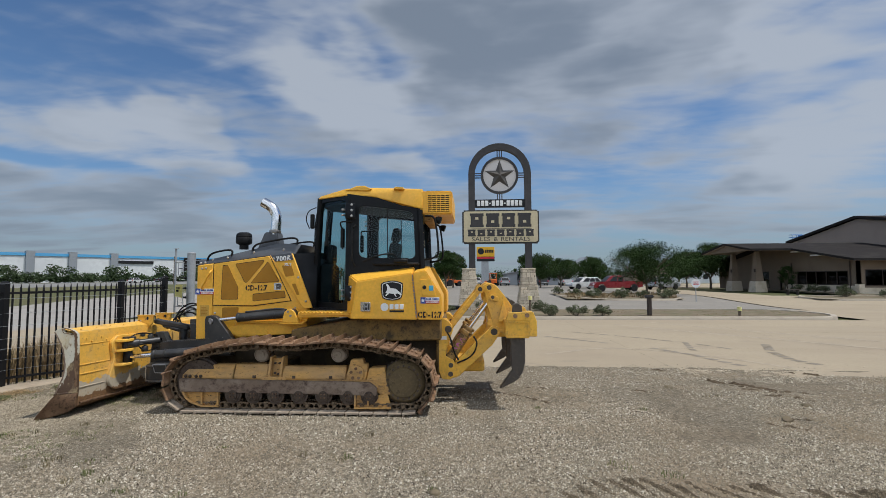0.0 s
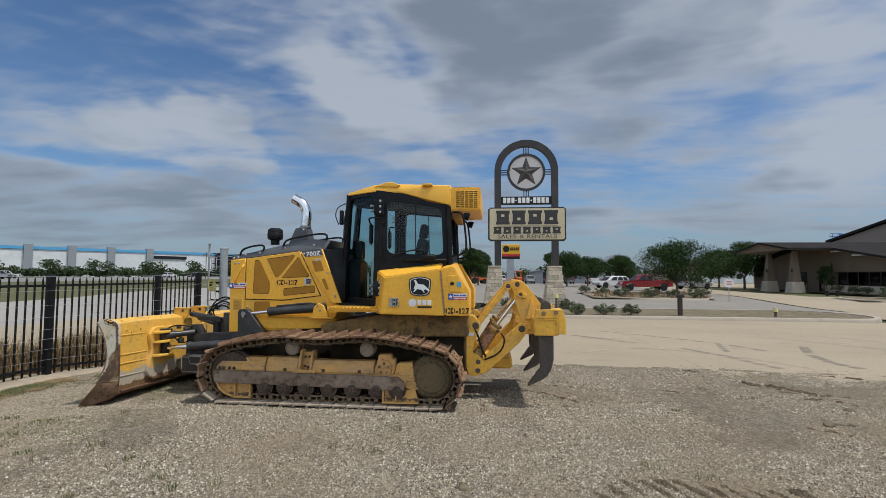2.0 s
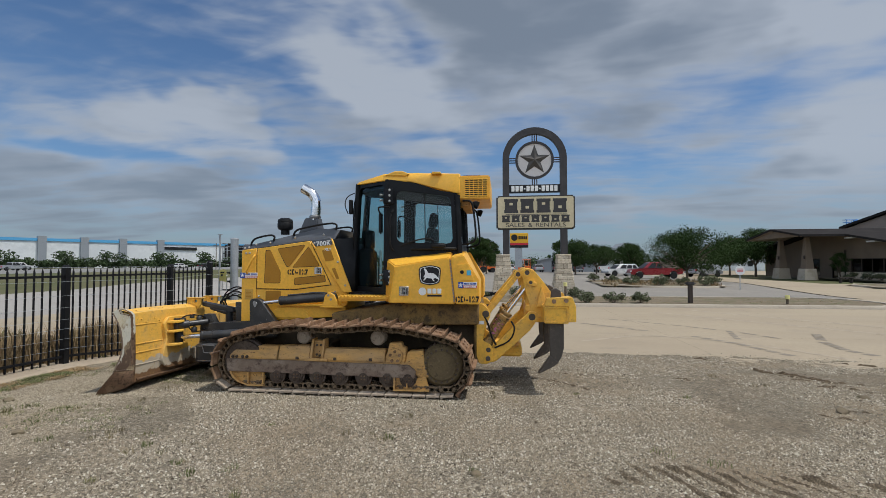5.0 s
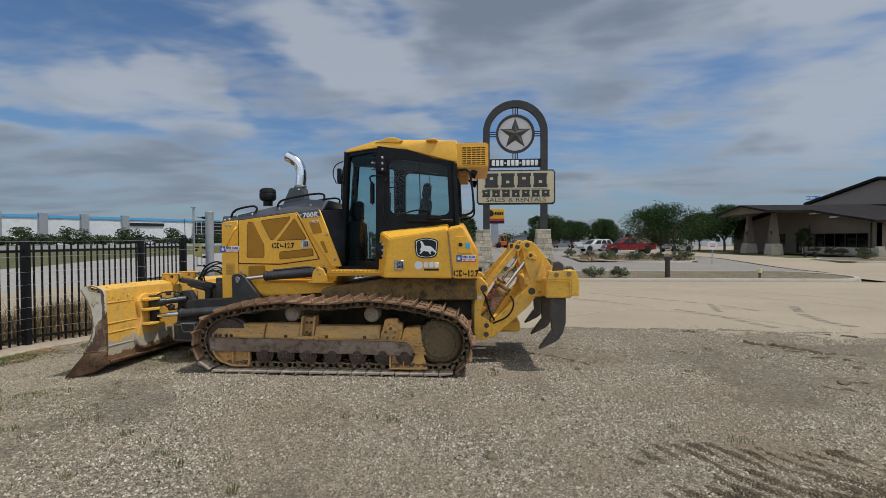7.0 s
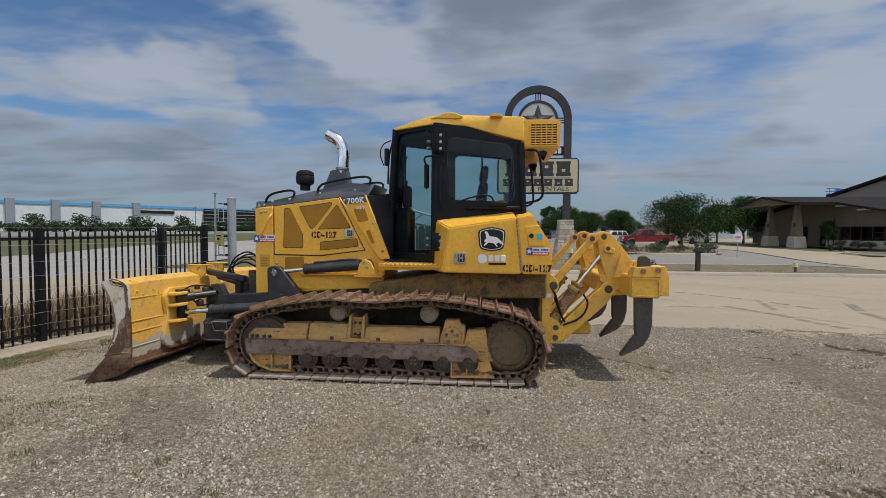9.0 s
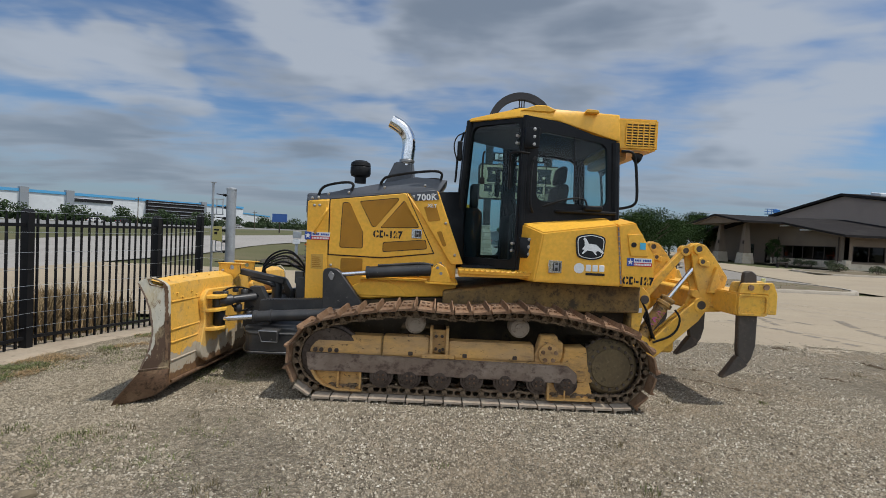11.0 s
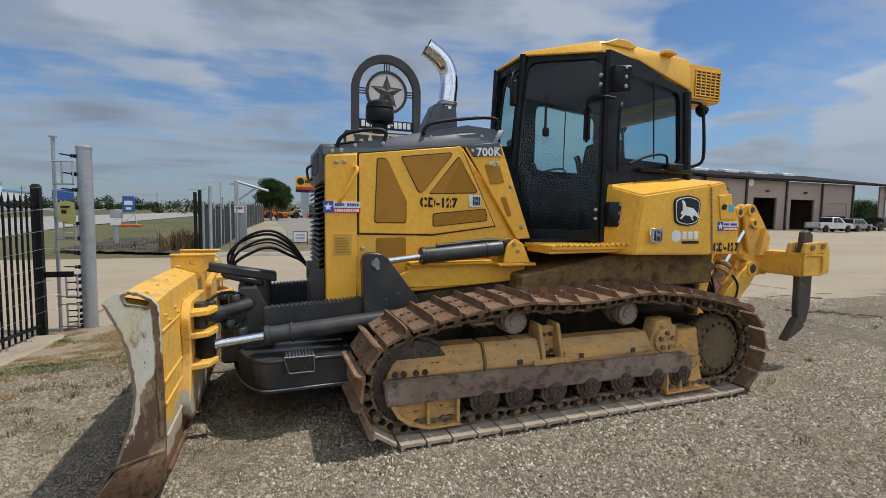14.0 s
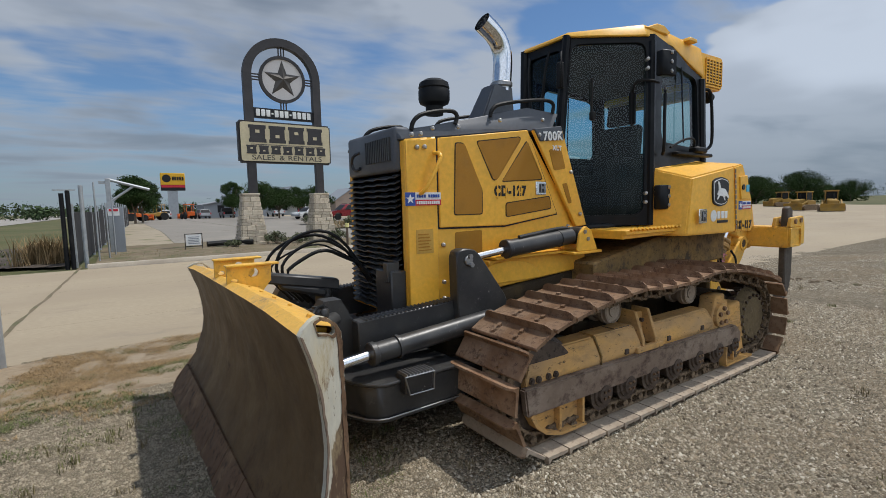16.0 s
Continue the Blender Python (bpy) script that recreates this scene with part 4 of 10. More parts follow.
    # track frame: a low rail under chamfered covers, with brackets between them
    def cover(bm, x0, x1, top, slope=0.0):
        ring = [(o(-0.14), 0.40), (o(0.105), 0.40), (o(0.112), 0.455), (o(0.045), top), (o(-0.10), top), (o(-0.14), 0.46)]
        hull(bm, [(x0 + (slope if z > 0.47 else 0), y, z) for y, z in ring], [(x1, y, z) for y, z in ring], 0.010, 2)
        return bm
    bm = bmesh.new()
    side(bm, [(-3.88, 0.28), (-3.90, 0.41), (-3.17, 0.41), (-1.16, 0.40), (-1.13, 0.28)], o(-0.12), o(0.095), 0.01)
    frame_part = part("track_frame", bm, MUDDY_YELLOW, dozer, "mud-stained yellow track frame")
    part("idler_yoke", cover(bmesh.new(), -3.90, -3.19, 0.58, 0.11), MUDDY_YELLOW, frame_part)
    first = part("frame_cover", cover(bmesh.new(), -3.18, -2.72, 0.585), MUDDY_YELLOW, frame_part)
    second = part("frame_cover", cover(bmesh.new(), -2.52, -1.665, 0.56), MUDDY_YELLOW, frame_part)
    for x in (-3.845, -3.785, -3.70, -3.635):
        bm = bmesh.new()
        rod(bm, (x, o(0.105), 0.435), (x, o(0.118), 0.435), 0.022, n=12)
        rod(bm, (x, o(0.117), 0.435), (x, o(0.128), 0.435), 0.013, n=6)
        part("frame_bolt", bm, IDLER_STEEL, frame_part)
    for x, cov in ((-2.90, first), (-2.36, second), (-1.86, second)):
        bm = bmesh.new()
        box(bm, x - 0.022, x + 0.022, min(o(0.10), o(0.120)), max(o(0.10), o(0.120)), 0.415, 0.452, 0.004)
        part("square_plug", bm, IDLER_STEEL, cov)
    # top hatch: a thin lid with a dark gap round it
    bm = bmesh.new()
    hull(bm, [(-2.94, o(0.035), 0.583), (-2.76, o(0.035), 0.583), (-2.76, o(-0.07), 0.583), (-2.94, o(-0.07), 0.583)], [(-2.94, o(0.035), 0.588), (-2.76, o(0.035), 0.588), (-2.76, o(-0.07), 0.588), (-2.94, o(-0.07), 0.588)])
    part("hatch_gap", bm, IDLER_STEEL, first)
    bm = bmesh.new()
    hull(bm, [(-2.932, o(0.027), 0.585), (-2.768, o(0.027), 0.585), (-2.768, o(-0.062), 0.585), (-2.932, o(-0.062), 0.585)], [(-2.932, o(0.027), 0.592), (-2.768, o(0.027), 0.592), (-2.768, o(-0.062), 0.592), (-2.932, o(-0.062), 0.592)])
    part("hatch_lid", bm, MUDDY_YELLOW, first)
    # step in the outer skin beside the bracket, weld between yoke and cover
    bm = bmesh.new()
    side(bm, [(-2.79, 0.395), (-2.79, 0.440), (-2.46, 0.440), (-2.46, 0.395)], o(0.09), o(0.130), 0.006)
    part("bracket_pad", bm, MUDDY_YELLOW, frame_part)
    bm = bmesh.new()
    tube(bm, [(-3.185, o(0.112), 0.40), (-3.185, o(0.114), 0.455), (-3.185, o(0.047), 0.583)], 0.007, 6, False)
    part("frame_seam", bm, GRIMY_YELLOW, frame_part)
    bm = bmesh.new()
    side(bm, [(-3.93, 0.408), (-1.33, 0.378), (-1.235, 0.305), (-1.24, 0.205), (-3.36, 0.232), (-3.905, 0.232)], o(0.09), o(0.145), 0.010, 2)
    part("roller_guard", bm, WORN_GUARD, dozer, "worn brown steel guard rail above the rollers")
    bm = bmesh.new()
    lower = [(-3.86, 0.24), (-3.39, 0.25), (-3.38, 0.055), (-3.60, 0.055), (-3.74, 0.10), (-3.82, 0.16)]
    side(bm, lower, o(0.06), o(0.085), 0.004)
    rim = [(-3.88, 0.23), (-3.83, 0.145), (-3.75, 0.085), (-3.61, 0.04), (-3.37, 0.04), (-3.37, 0.058), (-3.60, 0.06), (-3.735, 0.103), (-3.81, 0.165), (-3.855, 0.24)]
    side(bm, rim, o(0.05), o(0.14))
    for x in (-3.62, -3.40):
        side(bm, [(x, 0.24), (x + 0.02, 0.24), (x + 0.02, 0.06), (x, 0.06)], o(0.07), o(0.13))
    guard = part("front_rock_guard", bm, MUDDY_YELLOW, dozer, "dirty yellow rock guard below the idler")
    for z in (0.10, 0.19):
        bm = bmesh.new()
        rod(bm, (-3.375, o(0.085), z), (-3.365, o(0.085), z), 0.012, n=8)
        part("guard_hole", bm, INK, guard)
    bm = bmesh.new()
    side(bm, [(-1.52, 0.205), (-1.16, 0.205), (-1.12, 0.27), (-1.065, 0.10), (-1.05, 0.06), (-1.51, 0.055)], o(0.075), o(0.095), 0.004)
    side(bm, [(-1.53, 0.040), (-1.05, 0.045), (-1.05, 0.062), (-1.53, 0.058)], o(0.05), o(0.165))
    side(bm, [(-1.53, 0.21), (-1.512, 0.21), (-1.512, 0.05), (-1.53, 0.05)], o(0.06), o(0.16))
    side(bm, [(-1.36, 0.21), (-1.345, 0.21), (-1.345, 0.05), (-1.36, 0.05)], o(0.06), o(0.14))
    part("rear_rock_guard", bm, MUDDY_YELLOW, dozer)
    # carrier roller brackets: upright plates across the frame
    bm = bmesh.new()
    for x in (-2.715, -2.555):
        front(bm, [(o(0.118), 0.43), (o(0.118), 0.48), (o(0.045), 0.685), (o(-0.09), 0.69), (o(-0.11), 0.43)], x, x + 0.032, 0.005)
    front(bm, [(o(0.02), 0.43), (o(0.0), 0.66), (o(-0.03), 0.66), (o(-0.03), 0.43)], -2.69, -2.55, 0.004)
    bracket = part("roller_bracket", bm, MUDDY_YELLOW, dozer)
    for dx, z in ((-2.65, 0.60), (-2.59, 0.60), (-2.65, 0.47), (-2.61, 0.455), (-2.58, 0.47)):
        bm = bmesh.new()
        rod(bm, (dx, o(0.01), z), (dx, o(0.035), z), 0.016, n=6)
        part("bracket_bolt", bm, IDLER_STEEL, bracket)
    bm = bmesh.new()
    side(bm, [(-1.665, 0.37), (-1.66, 0.47), (-1.635, 0.52), (-1.60, 0.66), (-1.44, 0.67), (-1.425, 0.61), (-1.375, 0.60), (-1.375, 0.46), (-1.41, 0.37)], o(-0.05), o(0.085), 0.01)
    bracket = part("pivot_bracket", bm, MUDDY_YELLOW, dozer, "tan mud-caked pivot bracket")
    bm = bmesh.new()
    lathe(bm, (-1.52, o(0.084), 0.485), (0, s, 0), [(0.108, 0.0), (0.104, 0.028), (0.088, 0.034), (0.03, 0.036)], 20)
    cap = part("pivot_cap", bm, MUDDY_YELLOW, bracket)
    for k in range(5):
        a = 2 * math.pi * k / 5 + 0.3
        bm = bmesh.new()
        rod(bm, (-1.52 + 0.066 * math.cos(a), o(0.115), 0.485 + 0.066 * math.sin(a)), (-1.52 + 0.066 * math.cos(a), o(0.137), 0.485 + 0.066 * math.sin(a)), 0.020, n=8)
        part("cap_bolt", bm, RUST_SHOE, cap)
    bm = bmesh.new()
    side(bm, [(-1.40, 0.36), (-1.35, 0.55), (-1.145, 0.565), (-1.115, 0.39), (-1.05, 0.21), (-1.20, 0.20)], o(-0.10), o(0.088), 0.012)
    part("drive_guard", bm, MUDDY_YELLOW, dozer)


def link_chain(ty):
    """The thin bushings that run inside the chain."""
    bm = bmesh.new()
    for p in PINS:
        rod(bm, (p.x, ty - 0.06, p.y), (p.x, ty + 0.06, p.y), 0.028, n=8)
    return bm


undercarriage(True)
nearer = set(dozer.children)
undercarriage(False)
for ob in set(dozer.children) - nearer:      # the yard falls away under the far track
    ob.location.z -= 0.08

# -- hull between the tracks --
bm = bmesh.new()
side(bm, [(-3.95, 0.42), (-3.95, 0.80), (-2.3, 0.95), (-0.45, 1.15), (-0.42, 0.40), (-0.7, 0.30), (-3.5, 0.34)], 7.02, far(7.02), 0.02)
box(bm, -3.05, -2.55, 6.62, far(6.62), 0.42, 0.60, 0.02)
box(bm, -1.15, -0.62, 6.50, far(6.50), 0.22, 0.55, 0.03)
part("hull", bm, HULL, dozer, "oily brown belly and main frame")
bm = bmesh.new()
side(bm, [(-2.60, 1.00), (-1.65, 1.16), (-0.42, 1.16), (-0.42, 0.86), (-2.60, 0.80)], 6.78, far(6.78), 0.02)
part("deck_support", bm, GRIMY_YELLOW, dozer, "grimy fender support under the cab")

# -- hood --
bm = bmesh.new()
side(bm, [(-4.20, 0.70), (-4.20, 1.955), (-3.95, 1.985), (-3.06, 2.10), (-2.46, 1.30), (-2.46, 0.84), (-3.60, 0.80)], 7.09, far(7.09), 0.012)
part("hood_body", bm, YELLOW, dozer, "glossy yellow engine side panels")


def patch(name, pts, y, depth, mat, parent, label="", bevel=0.006):
    """A flat panel in x and z that stands proud of the side at y, mirrored onto the far side by a second mesh."""
    bm = bmesh.new()
    side(bm, pts, y - depth, y + 0.004, bevel)
    a = part(name, bm, mat, parent, label)
    return a


def rounded(pts, r=0.025):
    """Corners of a loop cut and softened."""
    out = []
    n = len(pts)
    for i, p in enumerate(pts):
        p, a, b = Vector(p), Vector(pts[i - 1]), Vector(pts[(i + 1) % n])
        u, v = (a - p).normalized(), (b - p).normalized()
        s, e = p + u * r, p + v * r
        out += [tuple(s), tuple((s + e) / 4 + p / 2), tuple(e)]
    return out


hood_door = patch("engine_door", [(-3.94, 1.345), (-3.94, 1.975), (-3.07, 2.088), (-2.73, 1.41), (-3.32, 1.335)], 7.09, 0.018, YELLOW, dozer, "yellow hinged engine door with mesh inserts")
patch("door_seam", [(-3.952, 1.333), (-3.952, 1.984), (-3.066, 2.098), (-2.715, 1.402), (-3.32, 1.322)], 7.09, 0.006, INK, dozer, "dark gap round the engine door", 0)
patch("nose_panel", [(-4.20, 0.73), (-4.20, 1.945), (-3.955, 1.972), (-3.955, 0.79)], 7.09, 0.016, YELLOW, dozer)
slant = patch("slanted_panel", [(-3.035, 2.085), (-2.70, 2.125), (-2.38, 1.30), (-2.52, 1.29)], 7.075, 0.03, YELLOW, dozer, "slanted yellow panel in front of the cab")
patch("model_badge", [(-3.035, 2.095), (-2.72, 2.14), (-2.685, 2.03), (-2.965, 2.00)], 7.068, 0.036, GREY_HOOD, dozer)
for loop in ([(-3.81, 1.435), (-3.79, 1.945), (-3.71, 1.945), (-3.555, 1.62), (-3.555, 1.435)],
             [(-3.595, 1.965), (-3.16, 2.025), (-3.16, 1.99), (-3.40, 1.69), (-3.44, 1.69)],
             [(-3.35, 1.68), (-3.08, 2.00), (-2.92, 1.73), (-2.92, 1.70)],
             [(-3.31, 1.405), (-3.31, 1.505), (-2.83, 1.555), (-2.81, 1.46)]):
    cx, cz = sum(p[0] for p in loop) / len(loop), sum(p[1] for p in loop) / len(loop)
    wider = [(x + 0.008 * (1 if x > cx else -1), z + 0.008 * (1 if z > cz else -1)) for x, z in loop]
    patch("insert_rim", rounded(wider, 0.022), 7.072, 0.002, HULL, hood_door, "", 0)
    patch("mesh_insert", rounded(loop, 0.02), 7.072, 0.004, MESH_YELLOW, hood_door, "amber perforated mesh insert", 0)
for loop in ([(-2.86, 1.94), (-2.72, 1.96), (-2.66, 1.79), (-2.80, 1.77)], [(-2.70, 1.66), (-2.645, 1.67), (-2.58, 1.50), (-2.62, 1.49)]):
    patch("mesh_insert", rounded(loop, 0.015), 7.045, 0.004, MESH_YELLOW, slant, "", 0)
patch("mesh_insert", rounded([(-3.80, 1.12), (-3.80, 1.305), (-3.545, 1.31), (-3.545, 1.12)], 0.02), 7.09, 0.004, MESH_YELLOW, dozer, "amber perforated mesh insert", 0)
bm = bmesh.new()
side(bm, [(-4.22, 1.95), (-4.22, 2.02), (-3.95, 2.07), (-2.97, 2.29), (-2.60, 2.27), (-2.70, 2.11), (-3.05, 2.095), (-3.95, 1.98)], 7.10, far(7.10), 0.0)
hood_ring = [v for v in bm.verts if v.co.z > 2.01]
for v in hood_ring:
    v.co.y = MID + (v.co.y - MID) * 0.84
box(bm, -4.24, -4.10, 7.16, far(7.16), 1.74, 2.05, 0.02)
bevelled(bm, list(bm.faces), 0.012)
hood_cap = part("hood_cap", bm, GREY_HOOD, dozer, "slate-grey engine hood top")
# grille: louvre slats in the nose
bm = bmesh.new()
box(bm, -4.20, -4.10, 7.15, far(7.15), 0.72, 1.76)
grille = part("grille", bm, BLACK, dozer, "black wavy-slat radiator grille")
slat = bmesh.new()
half = MID - 7.17
for k in range(12):
    y0, y1 = -half + 2 * half * k / 12, -half + 2 * half * (k + 1) / 12
    w0, w1 = 0.006 * math.sin(k * 2.1), 0.006 * math.sin((k + 1) * 2.1)
    hull(slat, [(0, y0, w0), (-0.045, y0, w0 - 0.022), (-0.045, y0, w0 - 0.030), (0, y0, w0 - 0.01)], [(0, y1, w1), (-0.045, y1, w1 - 0.022), (-0.045, y1, w1 - 0.030), (0, y1, w1 - 0.01)])
slat = finish("slat", slat, BLACK, 30)
for k in range(24):
    shared("slat", slat, grille, Matrix.Translation((-4.20, MID, 0.77 + k * 0.0415)))
bm = bmesh.new()
for k in range(14):
    box(bm, -4.255, -4.235, 7.22 + k * 0.028, 7.235 + k * 0.028, 1.82, 1.98)
tube(bm, [(-4.25, 7.70, 1.92), (-4.29, 7.74, 1.90), (-4.28, 7.80, 1.84), (-4.27, 7.76, 1.78), (-4.25, 7.70, 1.80)], 0.012)
tagged(part("nose_vents", bm, BLACK, grille), "", "", "", "stuff")
# hood rails, precleaner, exhaust
for pts in ([(-4.10, 2.03), (-4.08, 2.10), (-4.00, 2.155), (-3.76, 2.20), (-3.69, 2.17), (-3.72, 2.10)], [(-3.38, 2.18), (-3.37, 2.23), (-3.30, 2.29), (-2.80, 2.375), (-2.66, 2.36), (-2.68, 2.27)]):
    for y in (7.17, far(7.17)):
        bm = bmesh.new()
        tube(bm, [(x, y, z) for x, z in pts], 0.016)
        part("hood_rail", bm, RUBBER, dozer, "bent black grab rail on the hood")
bolts = bmesh.new()
for x, y, z in ((-4.15, 7.085, 1.985), (-4.08, 7.085, 1.995), (-3.97, 7.10, 2.04), (-3.74, 7.11, 2.07), (-3.33, 7.12, 2.15), (-2.86, 7.12, 2.19), (-4.12, 7.068, 1.90), (-4.06, 7.068, 1.905), (-4.12, 7.068, 0.80), (-3.91, 7.085, 1.22),
                (-3.91, 7.085, 0.95), (-3.91, 7.085, 0.83), (-2.60, 7.04, 1.76), (-2.48, 7.04, 1.40), (-2.64, 7.04, 1.30), (-2.98, 7.04, 2.05), (-2.76, 7.04, 2.08)):
    bolts = bmesh.new()
    lathe(bolts, (x, y, z), (0, -1, 0), [(0.017, 0), (0.017, 0.012), (0.010, 0.02)], 8)
    part("panel_bolt", bolts, BOLT, dozer)
bm = bmesh.new()
lathe(bm, (-3.68, 7.50, 2.22), (0, 0, 1), [(0.07, 0), (0.07, 0.07), (0.115, 0.09), (0.125, 0.12), (0.125, 0.19), (0.118, 0.20), (0.125, 0.21), (0.115, 0.25), (0.075, 0.275), (0.02, 0.28)], 24)
part("precleaner", bm, RUBBER, dozer, "black round air precleaner bowl")
bm = bmesh.new()
hull(bm, [(-3.36, 7.28, 2.20), (-3.02, 7.28, 2.24), (-2.99, 7.36, 2.24), (-2.99, 7.50, 2.24), (-3.36, 7.50, 2.20)], [(-3.24, 7.28, 2.475), (-3.04, 7.28, 2.475), (-3.02, 7.34, 2.475), (-3.02, 7.44, 2.475), (-3.24, 7.44, 2.475)], 0.012, 2)
part("exhaust_shroud", bm, GREY_HOOD, dozer, "dark grey tapered exhaust shroud")
bm = bmesh.new()
bend = [(-3.10, 7.35, 2.44), (-3.09, 7.35, 2.58), (-3.08, 7.35, 2.68), (-3.095, 7.35, 2.79), (-3.16, 7.35, 2.885), (-3.30, 7.35, 2.965)]
tube(bm, bend, lambda u: 0.072 if u < 0.12 else 0.080, 20)
end = [f for f in bm.faces if len(f.verts) > 4 and f.calc_center_median().x < -3.27]
bmesh.ops.inset_region(bm, faces=end, thickness=0.006)
bmesh.ops.translate(bm, verts=list({v for f in end for v in f.verts}), vec=(0.06, 0, -0.035))
for f in end:
    f.material_index = 1
exhaust = part("exhaust_pipe", bm, CHROME, dozer, "curved chrome exhaust stack", mats=(INK,))
bm = bmesh.new()
lathe(bm, (-3.10, 7.35, 2.47), (0, 0, 1), [(0.080, 0), (0.092, 0.01), (0.092, 0.035), (0.080, 0.045)], 18)
part("clamp", bm, STEEL, exhaust)
# handle on the nose panel
bm = bmesh.new()
tube(bm, [(-4.10, 7.075, 1.585), (-4.10, 7.02, 1.60), (-4.06, 7.00, 1.66), (-3.975, 6.995, 1.82), (-3.96, 7.02, 1.86), (-3.98, 7.075, 1.87)], 0.015)
part("grab_handle", bm, YELLOW, dozer, "bent yellow grab handle")


def latch(x, y, z, w=0.12, h=0.11):
    bm = bmesh.new()
    box(bm, x - w / 2, x + w / 2, y - 0.008, y + 0.002, z - h / 2, z + h / 2, 0.004)
    lt = part("latch", bm, CHROME, dozer, "recessed steel paddle latch")
    bm = bmesh.new()
    box(bm, x - w * 0.18, x + w * 0.40, y - 0.010, y - 0.006, z - h * 0.34, z + h * 0.34)
    part("recess", bm, BLACK, lt)
    bm = bmesh.new()
    box(bm, x - w * 0.10, x - w * 0.02, y - 0.018, y - 0.010, z - h * 0.3, z + h * 0.3, 0.002)
    box(bm, x + w * 0.18, x + w * 0.26, y - 0.018, y - 0.010, z - h * 0.3, z + h * 0.3, 0.002)
    box(bm, x - w * 0.06, x + w * 0.22, y - 0.018, y - 0.010, z - h * 0.06, z + h * 0.12, 0.002)
    part("paddle", bm, STEEL, lt)


latch(-2.93, 7.072, 1.625)
latch(-1.45, 6.50, 1.35, 0.14, 0.13)
def fleet_number(x, y, z, size, wide):
    """Stencilled letters: thin bridges of paint cross the open glyphs."""
    ob = lettering("fleet_number", "CD-127", size, on_side(x, y, z), INK, dozer, "stencilled black letters", wide, 0.006)
    xs = sorted({round(v.co.x, 4) for v in ob.data.vertices})
    groups = [[xs[0], xs[0]]]
    for q in xs:
        if q - groups[-1][1] > size * 0.12:
            groups.append([q, q])
        groups[-1][1] = q
    for lo, hi in groups:
        if hi - lo > size * 0.42:
            mid = x + (lo + hi) / 2 * wide
            bm = bmesh.new()
            box(bm, mid - 0.0055, mid + 0.0055, y - 0.0045, y, z - size * 0.5, z + size * 0.5)
            part("stencil_bridge", bm, YELLOW, ob)


fleet_number(-3.265, 7.071, 1.60, 0.105, 0.82)
lettering("model_number", "700K", 0.098, on_side(-2.83, 7.026, 2.045) @ Matrix.Rotation(radians(4), 4, "Z"), WHITE, dozer, "white model number", 1.0, 0.003)
lettering("model_suffix", "XLT", 0.054, on_side(-2.765, 7.042, 1.955), WHITE, dozer, "small white letters", 1.0, 0.002)


def dealer_sticker(x, y, z, w=0.29, h=0.09):
    bm = bmesh.new()
    box(bm, x, x + w, y - 0.003, y + 0.002, z - h / 2, z + h / 2)
    st = part("dealer_sticker", bm, WHITE, dozer, "white sticker with a blue star block and red band", 0)
    bm = bmesh.new()
    box(bm, x, x + w * 0.27, y - 0.005, y - 0.002, z - h / 2, z + h / 2)
    part("blue_block", bm, BLUE_DECAL, st)
    bm = bmesh.new()
    box(bm, x + w * 0.27, x + w, y - 0.005, y - 0.002, z - h / 2, z - h * 0.06)
    part("red_band", bm, RED_DECAL, st)
    bm = bmesh.new()
    ring = []
    for k in range(10):
        r = 0.034 if k % 2 == 0 else 0.014
        a = math.pi / 2 + k * math.pi / 5
        ring.append((x + w * 0.13 + r * math.cos(a), z + r * math.sin(a)))
    side(bm, ring, y - 0.008, y - 0.004)
    part("star", bm, WHITE, st)
    for k in range(10):
        if k != 4:
            bm = bmesh.new()
            box(bm, x + w * (0.31 + k * 0.066), x + w * (0.36 + k * 0.066), y - 0.006, y - 0.003, z + h * 0.10, z + h * 0.34)
            part("print_bar", bm, BLUE_DECAL, st)
    for k in range(11):
        bm = bmesh.new()
        box(bm, x + w * (0.30 + k * 0.061), x + w * (0.345 + k * 0.061), y - 0.007, y - 0.004, z - h * 0.40, z - h * 0.16)
        part("print_bar", bm, WHITE, st)


dealer_sticker(-4.22, 7.072, 1.55)
bm = bmesh.new()
box(bm, -4.14, -4.0, 7.071, 7.076, 1.17, 1.34)
note = part("service_label", bm, LABEL_YELLOW, dozer, "faded yellow instruction label")
bm = bmesh.new()
for k in range(6):
    box(bm, -4.125, -4.02 - 0.01 * (k % 3), 7.068, 7.072, 1.19 + k * 0.022, 1.198 + k * 0.022)
part("print_lines", bm, MESH_YELLOW, note)

# -- lower engine side, arm bracket, lift cylinder --
bm = bmesh.new()
side(bm, [(-3.55, 0.86), (-3.55, 1.08), (-2.45, 1.13), (-2.45, 0.93)], 7.00, 7.10, 0.01)
ring = [(-3.36 + 0.34 * math.cos(a), 0.90 + 0.17 * math.sin(a)) for a in np.linspace(0, math.pi, 14)]
side(bm, ring, 6.985, 7.02, 0.006)
part("lower_panel", bm, YELLOW, dozer, "yellow lower panel with a pressed arch")
bm = bmesh.new()
side(bm, rounded([(-2.76, 1.10), (-2.73, 1.25), (-2.66, 1.31), (-2.58, 1.27), (-2.50, 1.10)], 0.02), 6.975, 7.01, 0.006)
side(bm, rounded([(-2.76, 1.10), (-2.73, 1.25), (-2.66, 1.31), (-2.58, 1.27), (-2.50, 1.10)], 0.02), 6.83, 6.855, 0.006)
box(bm, -3.54, -2.44, 6.93, 7.09, 1.088, 1.108, 0.004)
